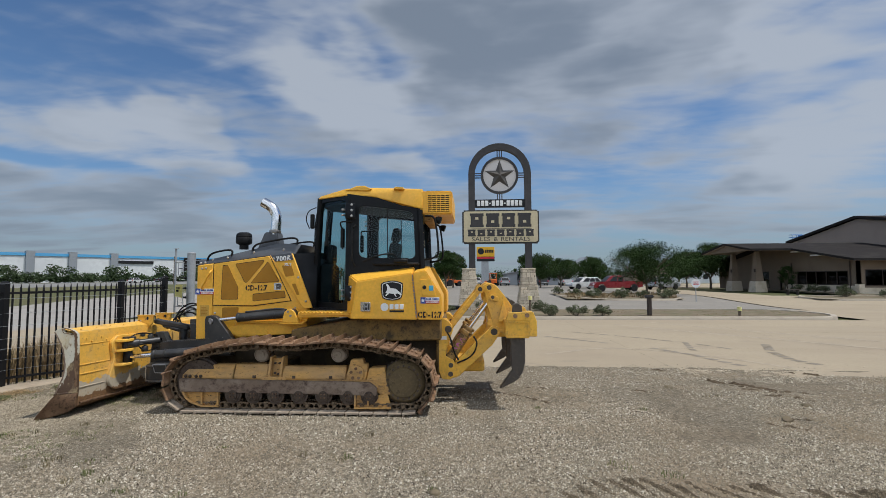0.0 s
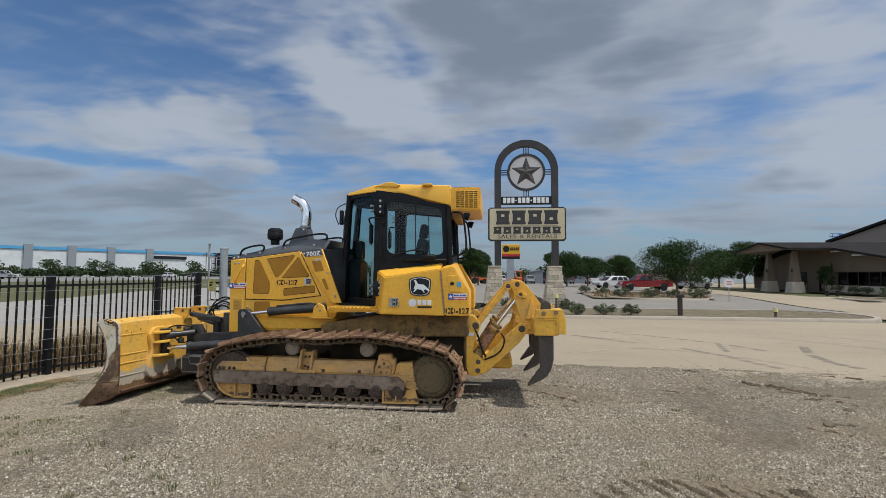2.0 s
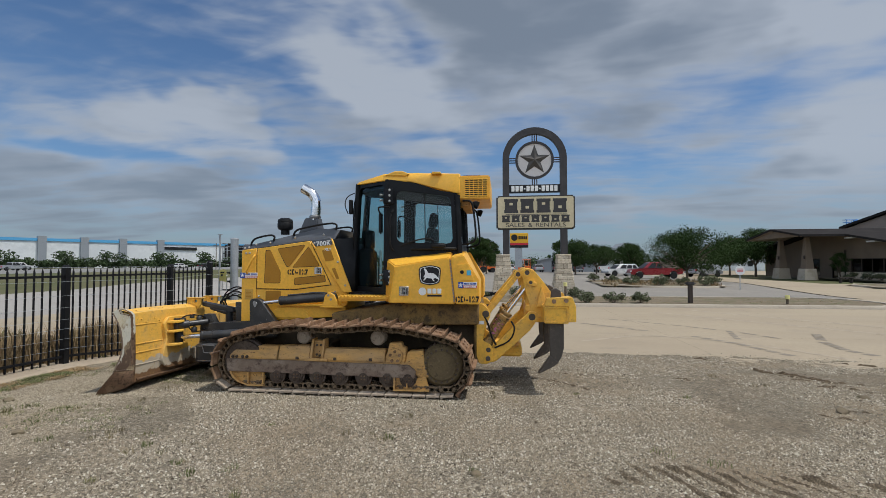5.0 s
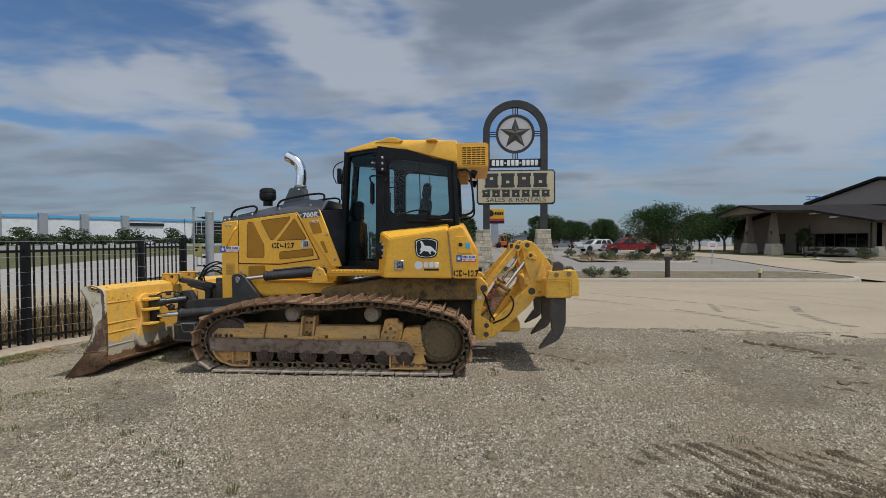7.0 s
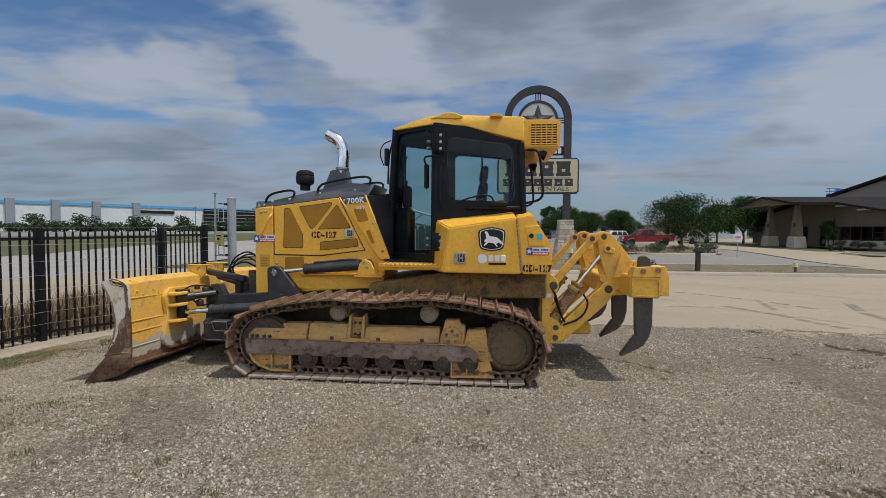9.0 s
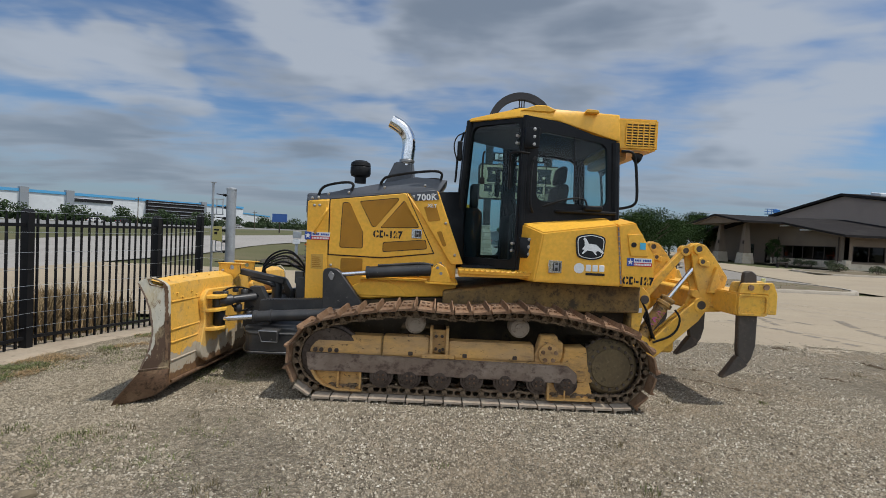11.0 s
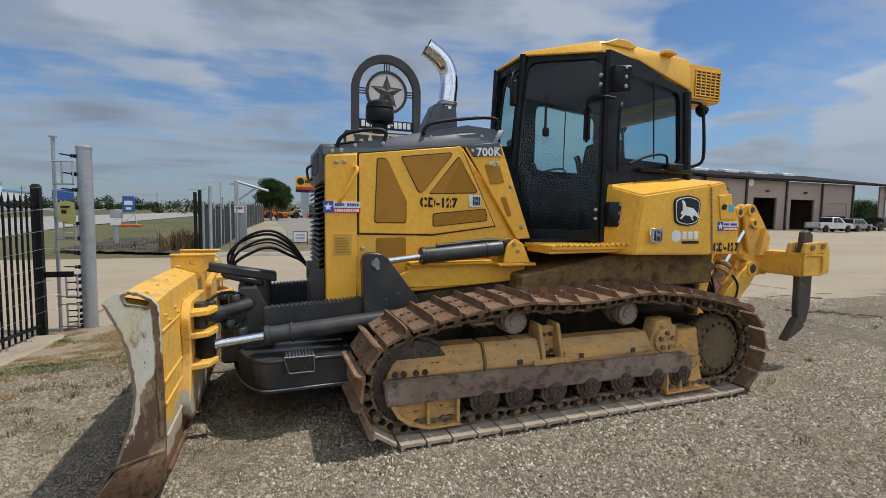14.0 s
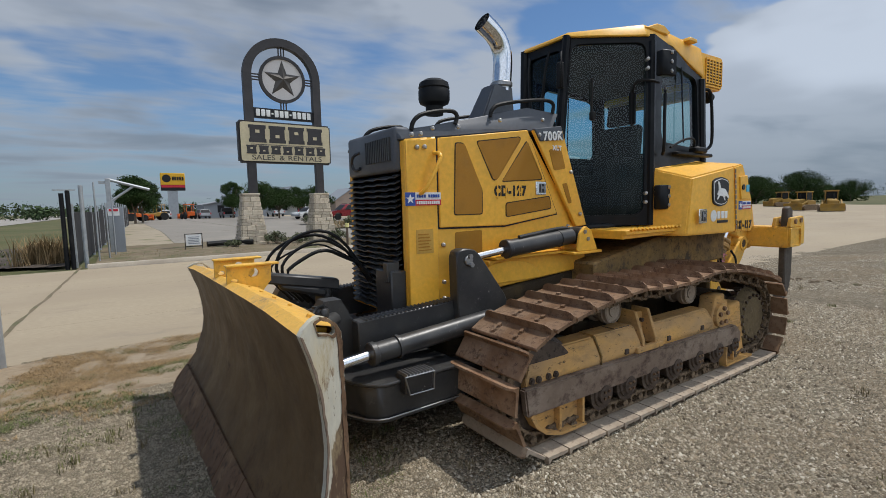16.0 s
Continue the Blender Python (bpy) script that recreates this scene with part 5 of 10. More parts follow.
box(bm, -2.80, -2.44, 6.83, 7.02, 1.075, 1.10, 0.006)
part("cylinder_mount", bm, YELLOW, dozer)
for y in (6.92, far(6.92)):
    bm = bmesh.new()
    side(bm, rounded([(-3.95, 1.20), (-3.78, 1.20), (-3.48, 0.80), (-3.52, 0.62), (-3.92, 0.62), (-3.94, 0.80)], 0.06), y - 0.05, y + 0.05, 0.008)
    arm = part("lift_bracket", bm, BLACK, dozer, "black steel lift bracket")
    bm = bmesh.new()
    rod(bm, (-3.85, y - 0.068, 1.12), (-3.85, y + 0.068, 1.12), 0.034, n=20, bevel=0.006)
    rod(bm, (-3.85, y - 0.09, 1.15), (-3.85, y - 0.07, 1.15), 0.018, n=6)
    rod(bm, (-3.84, y - 0.09, 1.09), (-3.84, y - 0.07, 1.09), 0.018, n=6)
    part("pin", bm, STEEL, arm)
    bm = bmesh.new()
    rod(bm, (-3.44, y, 1.168), (-2.74, y, 1.225), 0.066, n=24, bevel=0.006)
    rod(bm, (-3.47, y, 1.166), (-3.43, y, 1.169), 0.072, n=24, bevel=0.006)
    rod(bm, (-2.90, y, 1.2125), (-2.88, y, 1.2141), 0.070, n=24)
    tube(bm, [(-3.34, y - 0.02, 1.25), (-3.2, y - 0.01, 1.262), (-2.85, y, 1.30), (-2.72, y, 1.28)], 0.015)
    rod(bm, (-2.65, y - 0.07, 1.225), (-2.65, y + 0.07, 1.225), 0.075, n=20, bevel=0.008)
    cyl = part("lift_cylinder", bm, BLACK, dozer, "black hydraulic lift cylinder")
    bm = bmesh.new()
    rod(bm, (-3.80, y, 1.125), (-3.44, y, 1.166), 0.028, n=20)
    part("piston_rod", bm, CHROME, cyl, "polished piston rod")
    bm = bmesh.new()
    rod(bm, (-2.65, y - 0.085, 1.225), (-2.65, y - 0.065, 1.225), 0.05, n=16)
    rod(bm, (-2.67, y - 0.10, 1.26), (-2.67, y - 0.08, 1.26), 0.018, n=6)
    rod(bm, (-2.63, y - 0.10, 1.20), (-2.63, y - 0.08, 1.20), 0.018, n=6)
    part("end_cap", bm, STEEL, cyl)

# -- tank panel beside the cab --
for s in (-1, 1):
    def q(d):
        return MID + s * (d - 0.06)
    bm = bmesh.new()
    low = [(-1.78, q(0.86), 1.18), (-1.66, q(1.09), 1.18), (-0.74, q(1.09), 1.17), (-0.74, q(0.60), 1.17), (-1.78, q(0.60), 1.18)]
    top = [(-1.78, q(0.80), 1.80), (-1.58, q(1.09), 1.70), (-0.81, q(1.09), 1.82), (-0.81, q(0.60), 1.93), (-1.78, q(0.60), 1.86)]
    hull(bm, low, top, 0.014, 2)
    tank = part("fuel_tank", bm, YELLOW, dozer, "faceted yellow fuel tank panel beside the cab")
    bm = bmesh.new()
    prof = [(-0.73, 1.17), (-0.80, 1.815), (-0.62, 1.85), (-0.40, 1.50), (-0.40, 1.17)]
    hull(bm, [(x, q(1.085), z) for x, z in prof], [(x, q(0.50), z + (0.08 if z > 1.6 else 0)) for x, z in prof], 0.012, 2)
    rear_panel = part("rear_panel", bm, YELLOW, dozer, "yellow rear corner panel")
    if s < 0:
        bm = bmesh.new()
        side(bm, [(-0.66, 1.495), (-0.70, 1.72), (-0.545, 1.735), (-0.475, 1.50)], q(1.10), q(1.08), 0.004)
        lid = part("access_lid", bm, YELLOW, rear_panel, "small yellow access door")
        bm = bmesh.new()
        box(bm, -0.57, -0.51, q(1.106), q(1.098), 1.57, 1.64)
        part("cyan_sticker", bm, CYAN_DECAL, lid)
        bm = bmesh.new()
        rod(bm, (-0.635, q(1.11), 1.615), (-0.635, q(1.095), 1.615), 0.028, n=8)
        part("lock", bm, INK, lid)
        for k in range(12):
            bm = bmesh.new()
            rod(bm, (-0.745 - 0.005 * k, q(1.098), 1.20 + k * 0.05), (-0.749 - 0.005 * k, q(1.098), 1.24 + k * 0.05), 0.008, n=6)
            part("hinge", bm, STEEL, rear_panel)
dealer_sticker(-0.69, 6.533, 1.435, 0.26, 0.085)
fleet_number(-0.565, 6.532, 1.235, 0.105, 0.80)
# maker's emblem as a plain shape, dealer mark as bars
bm = bmesh.new()
emblem_ring = rounded([(-1.225, 1.46), (-1.245, 1.68), (-1.08, 1.715), (-0.925, 1.68), (-0.945, 1.46), (-1.08, 1.43)], 0.045)
side(bm, emblem_ring, 6.518, 6.534)
emblem = part("emblem", bm, INK, dozer, "black shield emblem with a pale border")
bm = bmesh.new()
inner = [(-1.085 + (x + 1.085) * 0.90, 1.572 + (z - 1.572) * 0.90) for x, z in emblem_ring]
side(bm, inner, 6.514, 6.519)
part("border", bm, WHITE, emblem)
bm = bmesh.new()
inner = [(-1.085 + (x + 1.085) * 0.84, 1.572 + (z - 1.572) * 0.84) for x, z in emblem_ring]
side(bm, inner, 6.510, 6.515)
part("field", bm, INK, emblem)
bm = bmesh.new()
side(bm, [(-1.175, 1.545), (-1.15, 1.585), (-1.10, 1.605), (-1.03, 1.598), (-0.985, 1.56), (-0.945, 1.515), (-0.955, 1.505), (-1.01, 1.535), (-1.035, 1.515), (-1.015, 1.49), (-1.03, 1.488), (-1.06, 1.525), (-1.12, 1.535), (-1.165, 1.495), (-1.175, 1.503), (-1.15, 1.54)], 6.506, 6.511)
side(bm, [(-1.15, 1.582), (-1.155, 1.635), (-1.17, 1.65), (-1.155, 1.668), (-1.135, 1.655), (-1.105, 1.60)], 6.506, 6.511)
part("figure", bm, WHITE, emblem, "pale plain figure")
bm = bmesh.new()
lathe(bm, (-1.19, 6.534, 1.345), (0, -1, 0), [(0.055, 0), (0.055, 0.008)], 18)
for x0 in (-1.12, -1.05, -0.98):
    box(bm, x0, x0 + 0.055, 6.525, 6.534, 1.315, 1.385, 0.008)
part("dealer_mark", bm, WHITE, dozer, "white dealer mark")
bm = bmesh.new()
box(bm, -1.12, -0.92, 6.524, 6.534, 1.275, 1.30)
part("dealer_bar", bm, INK, dozer)
# step beside the cab door
bm = bmesh.new()
box(bm, -2.44, -1.66, 6.60, 7.05, 1.225, 1.265, 0.006)
side(bm, [(-2.44, 1.24), (-1.68, 1.24), (-1.68, 1.20), (-2.44, 1.19)], 6.63, 7.0, 0.006)
step = part("cab_step", bm, YELLOW, dozer, "yellow step with a toothed edge")
for k in range(14):
    bm = bmesh.new()
    rod(bm, (-2.40 + k * 0.055, 6.585, 1.262), (-2.385 + k * 0.055, 6.585, 1.278), 0.015, n=6)
    part("grip_tooth", bm, YELLOW, step)

# -- cab --
A0, A1 = Vector((-2.47, 7.36, 1.28)), Vector((-2.36, 7.29, 3.00))     # front pillar
B0, B1 = Vector((-1.77, 6.79, 1.28)), Vector((-1.77, 6.80, 2.98))     # middle pillar
C0, C1 = Vector((-0.68, 6.90, 1.80)), Vector((-0.74, 6.92, 2.84))     # rear pillar


def mirror(p):
    return Vector((p.x, far(p.y), p.z))


cab = part("cab", box(bmesh.new(), -2.40, -0.70, 7.0, far(7.0), 1.24, 1.30, 0.02), CAB_BLACK, dozer, "black operator cab with tinted glass and yellow roof")
for sgn in (0, 1):
    f = (lambda p: p) if sgn == 0 else mirror
    bm = bmesh.new()
    order = (A0, B0, B1, A1)
    ring = plate_with_hole(bm, [f(p) for p in order], (0.055, 0.08, 0.10, 0.07), 0.05 if sgn else -0.05, 0.09)
    door = part("cab_door", bm, CAB_BLACK, cab, "black framed glass cab door")
    pane("door_glass", ring, CAB_GLASS, door)
    bm = bmesh.new()
    low = Vector((-1.77, 6.79, 1.80))
    ring = plate_with_hole(bm, [f(p) for p in (low, C0, C1, B1)], (0.15, 0.11, 0.25, 0.15), 0.05 if sgn else -0.05, 0.09)
    win = part("side_window", bm, CAB_BLACK, cab, "black framed side window")
    pane("side_glass", ring, CAB_GLASS, win)
    bm = bmesh.new()
    mid_low, mid_top = f(Vector((-1.20, 6.83, 2.06))), f(Vector((-1.215, 6.86, 2.78)))
    tube(bm, [mid_low, mid_top], 0.007, 6, False)
    part("window_bar", bm, CAB_BLACK, win)
    # hinges
    for z in (1.52, 2.70):
        bm = bmesh.new()
        y = f(Vector((0, 6.77, 0))).y
        out = -1 if sgn == 0 else 1
        hull(bm, [(-1.80, y, z - 0.10), (-1.66, y + out * 0.04, z - 0.10), (-1.64, y + out * 0.11, z - 0.10), (-1.80, y + out * 0.07, z - 0.10)],
             [(-1.80, y, z + 0.12), (-1.66, y + out * 0.04, z + 0.12), (-1.64, y + out * 0.11, z + 0.12), (-1.80, y + out * 0.07, z + 0.12)], 0.010)
        hinge = part("door_hinge", bm, CAB_BLACK, cab, "black hinge block with silver bolts")
        for k in range(3):
            for bx, by, ax in ((-1.70, 0.090, 0.22),):
                bm = bmesh.new()
                lathe(bm, (bx, y + out * by, z - 0.06 + k * 0.08), (ax, out, 0), [(0.018, 0), (0.018, 0.012), (0.01, 0.016)], 8)
                part("hinge_bolt", bm, BOLT, hinge)
        for k in range(2):
            bm = bmesh.new()
            lathe(bm, f(Vector((-1.865, 6.80, z - 0.03 + k * 0.08))), (-0.63, out * 0.775, 0), [(0.016, -0.04), (0.016, 0.010), (0.009, 0.014)], 8)
            part("hinge_bolt", bm, BOLT, hinge)
    # lower side wall under the window
    bm = bmesh.new()
    hull(bm, [f(Vector(p)) for p in ((-1.77, 6.80, 1.28), (-0.68, 6.91, 1.28), (-0.68, 6.96, 1.28), (-1.77, 6.85, 1.28))],
         [f(Vector(p)) for p in ((-1.77, 6.80, 1.80), (-0.68, 6.91, 1.80), (-0.68, 6.96, 1.80), (-1.77, 6.85, 1.80))])
    part("side_wall", bm, CAB_BLACK, cab)
bm = bmesh.new()
ring = plate_with_hole(bm, [A0, mirror(A0), mirror(A1), A1], (0.05, 0.05, 0.35, 0.10), 0.05, 0.04)
wind = part("windscreen", bm, CAB_BLACK, cab, "narrow front windscreen in a black frame")
pane("front_glass", ring, CAB_GLASS, wind)
bm = bmesh.new()
ring = plate_with_hole(bm, [mirror(C0), C0, C1, mirror(C1)], (0.10, 0.10, 0.25, 0.10), 0.05, 0.05)
wind = part("rear_window", bm, CAB_BLACK, cab, "rear window in a black frame")
pane("rear_glass", ring, CAB_GLASS, wind)
bm = bmesh.new()
box(bm, -0.74, -0.68, 6.90, far(6.90), 1.28, 1.82)
part("rear_wall", bm, CAB_BLACK, cab)
# pillars
for f in (lambda p: p, mirror):
    for lo, hi, r in ((A0, A1, 0.040), (B0 + Vector((0, 0.03, 0)), B1 + Vector((0, 0.03, -0.06)), 0.042), (C0 - Vector((0, 0, 0.5)), C1 - Vector((0, 0, 0.10)), 0.045)):
        bm = bmesh.new()
        tube(bm, [f(lo), f(hi)], r, 8, False)
        part("pillar", bm, CAB_BLACK, cab)
# black cowl that closes the gap between hood and cab
bm = bmesh.new()
hull(bm, [(-2.66, 7.16, 1.24), (-2.36, 7.16, 1.24), (-2.36, far(7.16), 1.24), (-2.66, far(7.16), 1.24)], [(-2.72, 7.12, 2.12), (-2.40, 7.34, 2.16), (-2.40, far(7.34), 2.16), (-2.72, far(7.12), 2.12)], 0.01)
part("cowl", bm, CAB_BLACK, cab, "black cowl between hood and cab")
# roof: a thin lid whose rear skirt runs down to the cooling unit
bm = bmesh.new()
eave = [(-2.40, 7.27), (-1.84, 6.82), (-1.42, 6.84), (-0.70, 6.90), (-0.70, far(6.90)), (-1.42, far(6.84)), (-1.84, far(6.82)), (-2.40, far(7.27))]
zl = [2.985, 2.96, 2.955, 2.76, 2.76, 2.955, 2.96, 2.985]
zh = [3.015, 3.05, 3.06, 3.045, 3.045, 3.06, 3.05, 3.015]
hull(bm, [(x, y, z) for (x, y), z in zip(eave, zl)], [(x + (0.05 if x < -2 else 0), MID + (y - MID) * 0.94, z + 0.02) for (x, y), z in zip(eave, zh)], 0.01)
roof = part("cab_roof", bm, YELLOW, cab, "yellow cab roof with turned-up edges")
for y0, y1 in ((6.84, 7.10), (far(7.10), far(6.84))):
    bm = bmesh.new()
    side(bm, [(-1.84, 3.04), (-1.66, 3.105), (-1.55, 3.105), (-1.44, 3.06), (-1.50, 3.03)], y0, y1, 0.008)
    part("roof_lug", bm, YELLOW, roof)
    bm = bmesh.new()
    side(bm, [(-1.12, 3.05), (-1.10, 3.085), (-0.98, 3.08), (-0.96, 3.05)], y0, y1, 0.005)
    part("roof_lug", bm, YELLOW, roof)
bm = bmesh.new()
box(bm, -0.74, -0.26, 6.93, far(6.93), 2.68, 3.03, 0.018, 2)
cool = part("cooling_unit", bm, YELLOW, cab, "yellow roof cooling unit with louvred grille")
for s in (6.93, far(6.93)):
    bm = bmesh.new()
    box(bm, -0.62, -0.30, s - 0.004, s + 0.004, 2.72, 2.98)
    grid_part = part("side_grille", bm, HULL, cool)
    for k in range(9):
        bm = bmesh.new()
        box(bm, -0.63, -0.29, s - 0.012, s + 0.012, 2.725 + k * 0.03, 2.738 + k * 0.03, 0.002)
        part("grille_bar", bm, YELLOW, grid_part)
    for k in range(6):
        bm = bmesh.new()
        box(bm, -0.63 + k * 0.065, -0.62 + k * 0.065, s - 0.014, s + 0.014, 2.72, 2.98)
        part("grille_bar", bm, YELLOW, grid_part)
bm = bmesh.new()
box(bm, -0.70, -0.56, 7.05, far(7.05), 2.58, 2.69, 0.02)
part("cooling_core", bm, MUDDY_YELLOW, cool, "dusty core below the cooling unit")
bm = bmesh.new()
box(bm, -0.66, -0.40, 7.0, far(7.0), 3.028, 3.045, 0.005)
part("top_screen", bm, CAB_BLACK, cool)
bm = bmesh.new()
plan(bm, [(-2.30, 7.34), (-1.80, 6.90), (-0.78, 6.97), (-0.78, far(6.97)), (-1.80, far(6.90)), (-2.30, far(7.34))], 2.90, 2.93)
part("headliner", bm, SEAT_CLOTH, cab, "charcoal headliner")
# lamps, rails, wipers, mirrors
for y in (6.98, far(6.98)):
    bm = bmesh.new()
    lathe(bm, (-0.46, y, 2.60), (0.85, 0, -0.35), [(0.03, -0.06), (0.055, -0.02), (0.058, 0.03), (0.045, 0.035)], 14)
    part("work_lamp", bm, RUBBER, cab, "round black work lamp")
    bm = bmesh.new()
    tube(bm, [(-0.66, y - 0.04, 2.66), (-0.54, y - 0.06, 2.66), (-0.50, y - 0.06, 2.56), (-0.46, y - 0.06, 2.15), (-0.48, y - 0.05, 2.06), (-0.60, y - 0.03, 2.02), (-0.73, y - 0.01, 2.01)], 0.016)
    part("rear_rail", bm, RUBBER, cab)
for y in (6.74, far(6.74)):
    bm = bmesh.new()
    tube(bm, [(-1.66, y + 0.02, 2.52), (-1.70, y - 0.01, 2.46), (-1.71, y - 0.01, 2.20), (-1.70, y - 0.01, 1.98), (-1.66, y + 0.03, 1.92)], 0.014)
    part("door_handle", bm, RUBBER, cab)
    bm = bmesh.new()
    tube(bm, [(-1.55, y + 0.02, 1.99), (-1.30, y + 0.02, 2.085), (-1.10, y + 0.03, 2.10), (-1.06, y + 0.06, 2.02)], 0.011)
    box(bm, -1.40, -0.74, y + 0.03, y + 0.12, 1.93, 1.965, 0.01)
    box(bm, -1.10, -0.90, y - 0.0, y + 0.10, 1.96, 2.02, 0.015)
    part("wiper", bm, RUBBER, cab, "black wiper arm")
bm = bmesh.new()
tube(bm, [(-2.42, 7.30, 2.86), (-2.52, 7.22, 2.80), (-2.55, 7.18, 2.66), (-2.50, 7.22, 2.52)], 0.008)
box(bm, -2.50, -2.44, 7.24, 7.30, 2.52, 2.75, 0.012)
tube(bm, [(-2.42, 7.45, 2.90), (-2.48, 7.45, 2.70), (-2.50, 7.48, 2.30)], 0.012)
tube(bm, [(-2.42, 7.70, 2.90), (-2.48, 7.66, 2.70), (-2.50, 7.60, 2.30)], 0.012)
part("front_mirror", bm, RUBBER, cab)
# inside
bm = bmesh.new()
plan(bm, [(-2.33, 7.33), (-1.80, 6.88), (-0.76, 6.96), (-0.76, far(6.96)), (-1.80, far(6.88)), (-2.33, far(7.33))], 2.86, 2.90, 0.01)
for v in bm.verts:
    if v.co.x > -1:
        v.co.z -= 0.12
part("headliner", bm, SEAT_CLOTH, cab)
bm = bmesh.new()
side(bm, rounded([(-1.72, 1.62), (-1.72, 1.78), (-1.28, 1.80), (-1.22, 1.62)], 0.05), MID - 0.27, MID + 0.27, 0.03, 2)
side(bm, rounded([(-1.36, 1.76), (-1.24, 2.32), (-1.12, 2.30), (-1.20, 1.74)], 0.05), MID - 0.25, MID + 0.25, 0.03, 2)
side(bm, rounded([(-1.26, 2.32), (-1.22, 2.54), (-1.12, 2.54), (-1.14, 2.32)], 0.04), MID - 0.13, MID + 0.13, 0.02, 2)
box(bm, -1.60, -1.30, MID - 0.2, MID + 0.2, 1.30, 1.64, 0.02)
part("operator_seat", bm, SEAT_CLOTH, cab, "charcoal cloth operator seat")
bm = bmesh.new()
for s in (-1, 1):
    box(bm, -1.85, -1.15, MID + s * 0.42 - 0.11, MID + s * 0.42 + 0.11, 1.30, 1.92, 0.04)
    tube(bm, [(-1.78, MID + s * 0.40, 1.90), (-1.80, MID + s * 0.40, 2.02), (-1.83, MID + s * 0.40, 2.08)], 0.028)
box(bm, -2.42, -2.15, 7.40, far(7.40), 1.30, 1.98, 0.06)
box(bm, -2.30, -2.20, 7.50, 7.72, 1.98, 2.28, 0.02)
part("console", bm, SEAT_CLOTH, cab, "dark dashboard and armrest consoles")

# dark lining beside the seat
for y0, y1 in ((6.86, 7.10), (far(7.10), far(6.86))):
    bm = bmesh.new()
    box(bm, -1.815, -1.795, y0, y1, 1.28, 1.90, 0.004)
    part("cab_lining", bm, SEAT_CLOTH, cab)

# mirror and pull bar on the door
for y in (6.93, far(6.93)):
    bm = bmesh.new()
    box(bm, -1.925, -1.865, y - 0.03, y + 0.03, 2.18, 2.50, 0.02, 2)
    s = -1 if y < MID else 1
    tube(bm, [(-1.72, y - s * -0.15, 2.56), (-1.84, y + s * 0.13, 2.575), (-1.93, y + s * 0.05, 2.57), (-1.90, y, 2.47)], 0.012)
    part("door_mirror", bm, RUBBER, cab, "tall black mirror behind the door glass")
bm = bmesh.new()
tube(bm, [(-2.18, 7.16, 2.62), (-2.20, 7.14, 2.60), (-2.20, 7.14, 2.30)], 0.012)
box(bm, -2.23, -2.17, 7.11, 7.15, 2.24, 2.32, 0.01)
part("hanging_strap", bm, RUBBER, cab)

# -- ripper --
def boss(bm, x, z, y, r, half):
    """A ring-shaped pin boss across the plates at y."""
    lathe(bm, (x, y - half, z), (0, 1, 0), [(r * 0.55, 0.012), (r * 0.62, 0.0), (r, 0.0), (r, 2 * half), (r * 0.62, 2 * half), (r * 0.55, 2 * half - 0.012)], 20)
    return bm


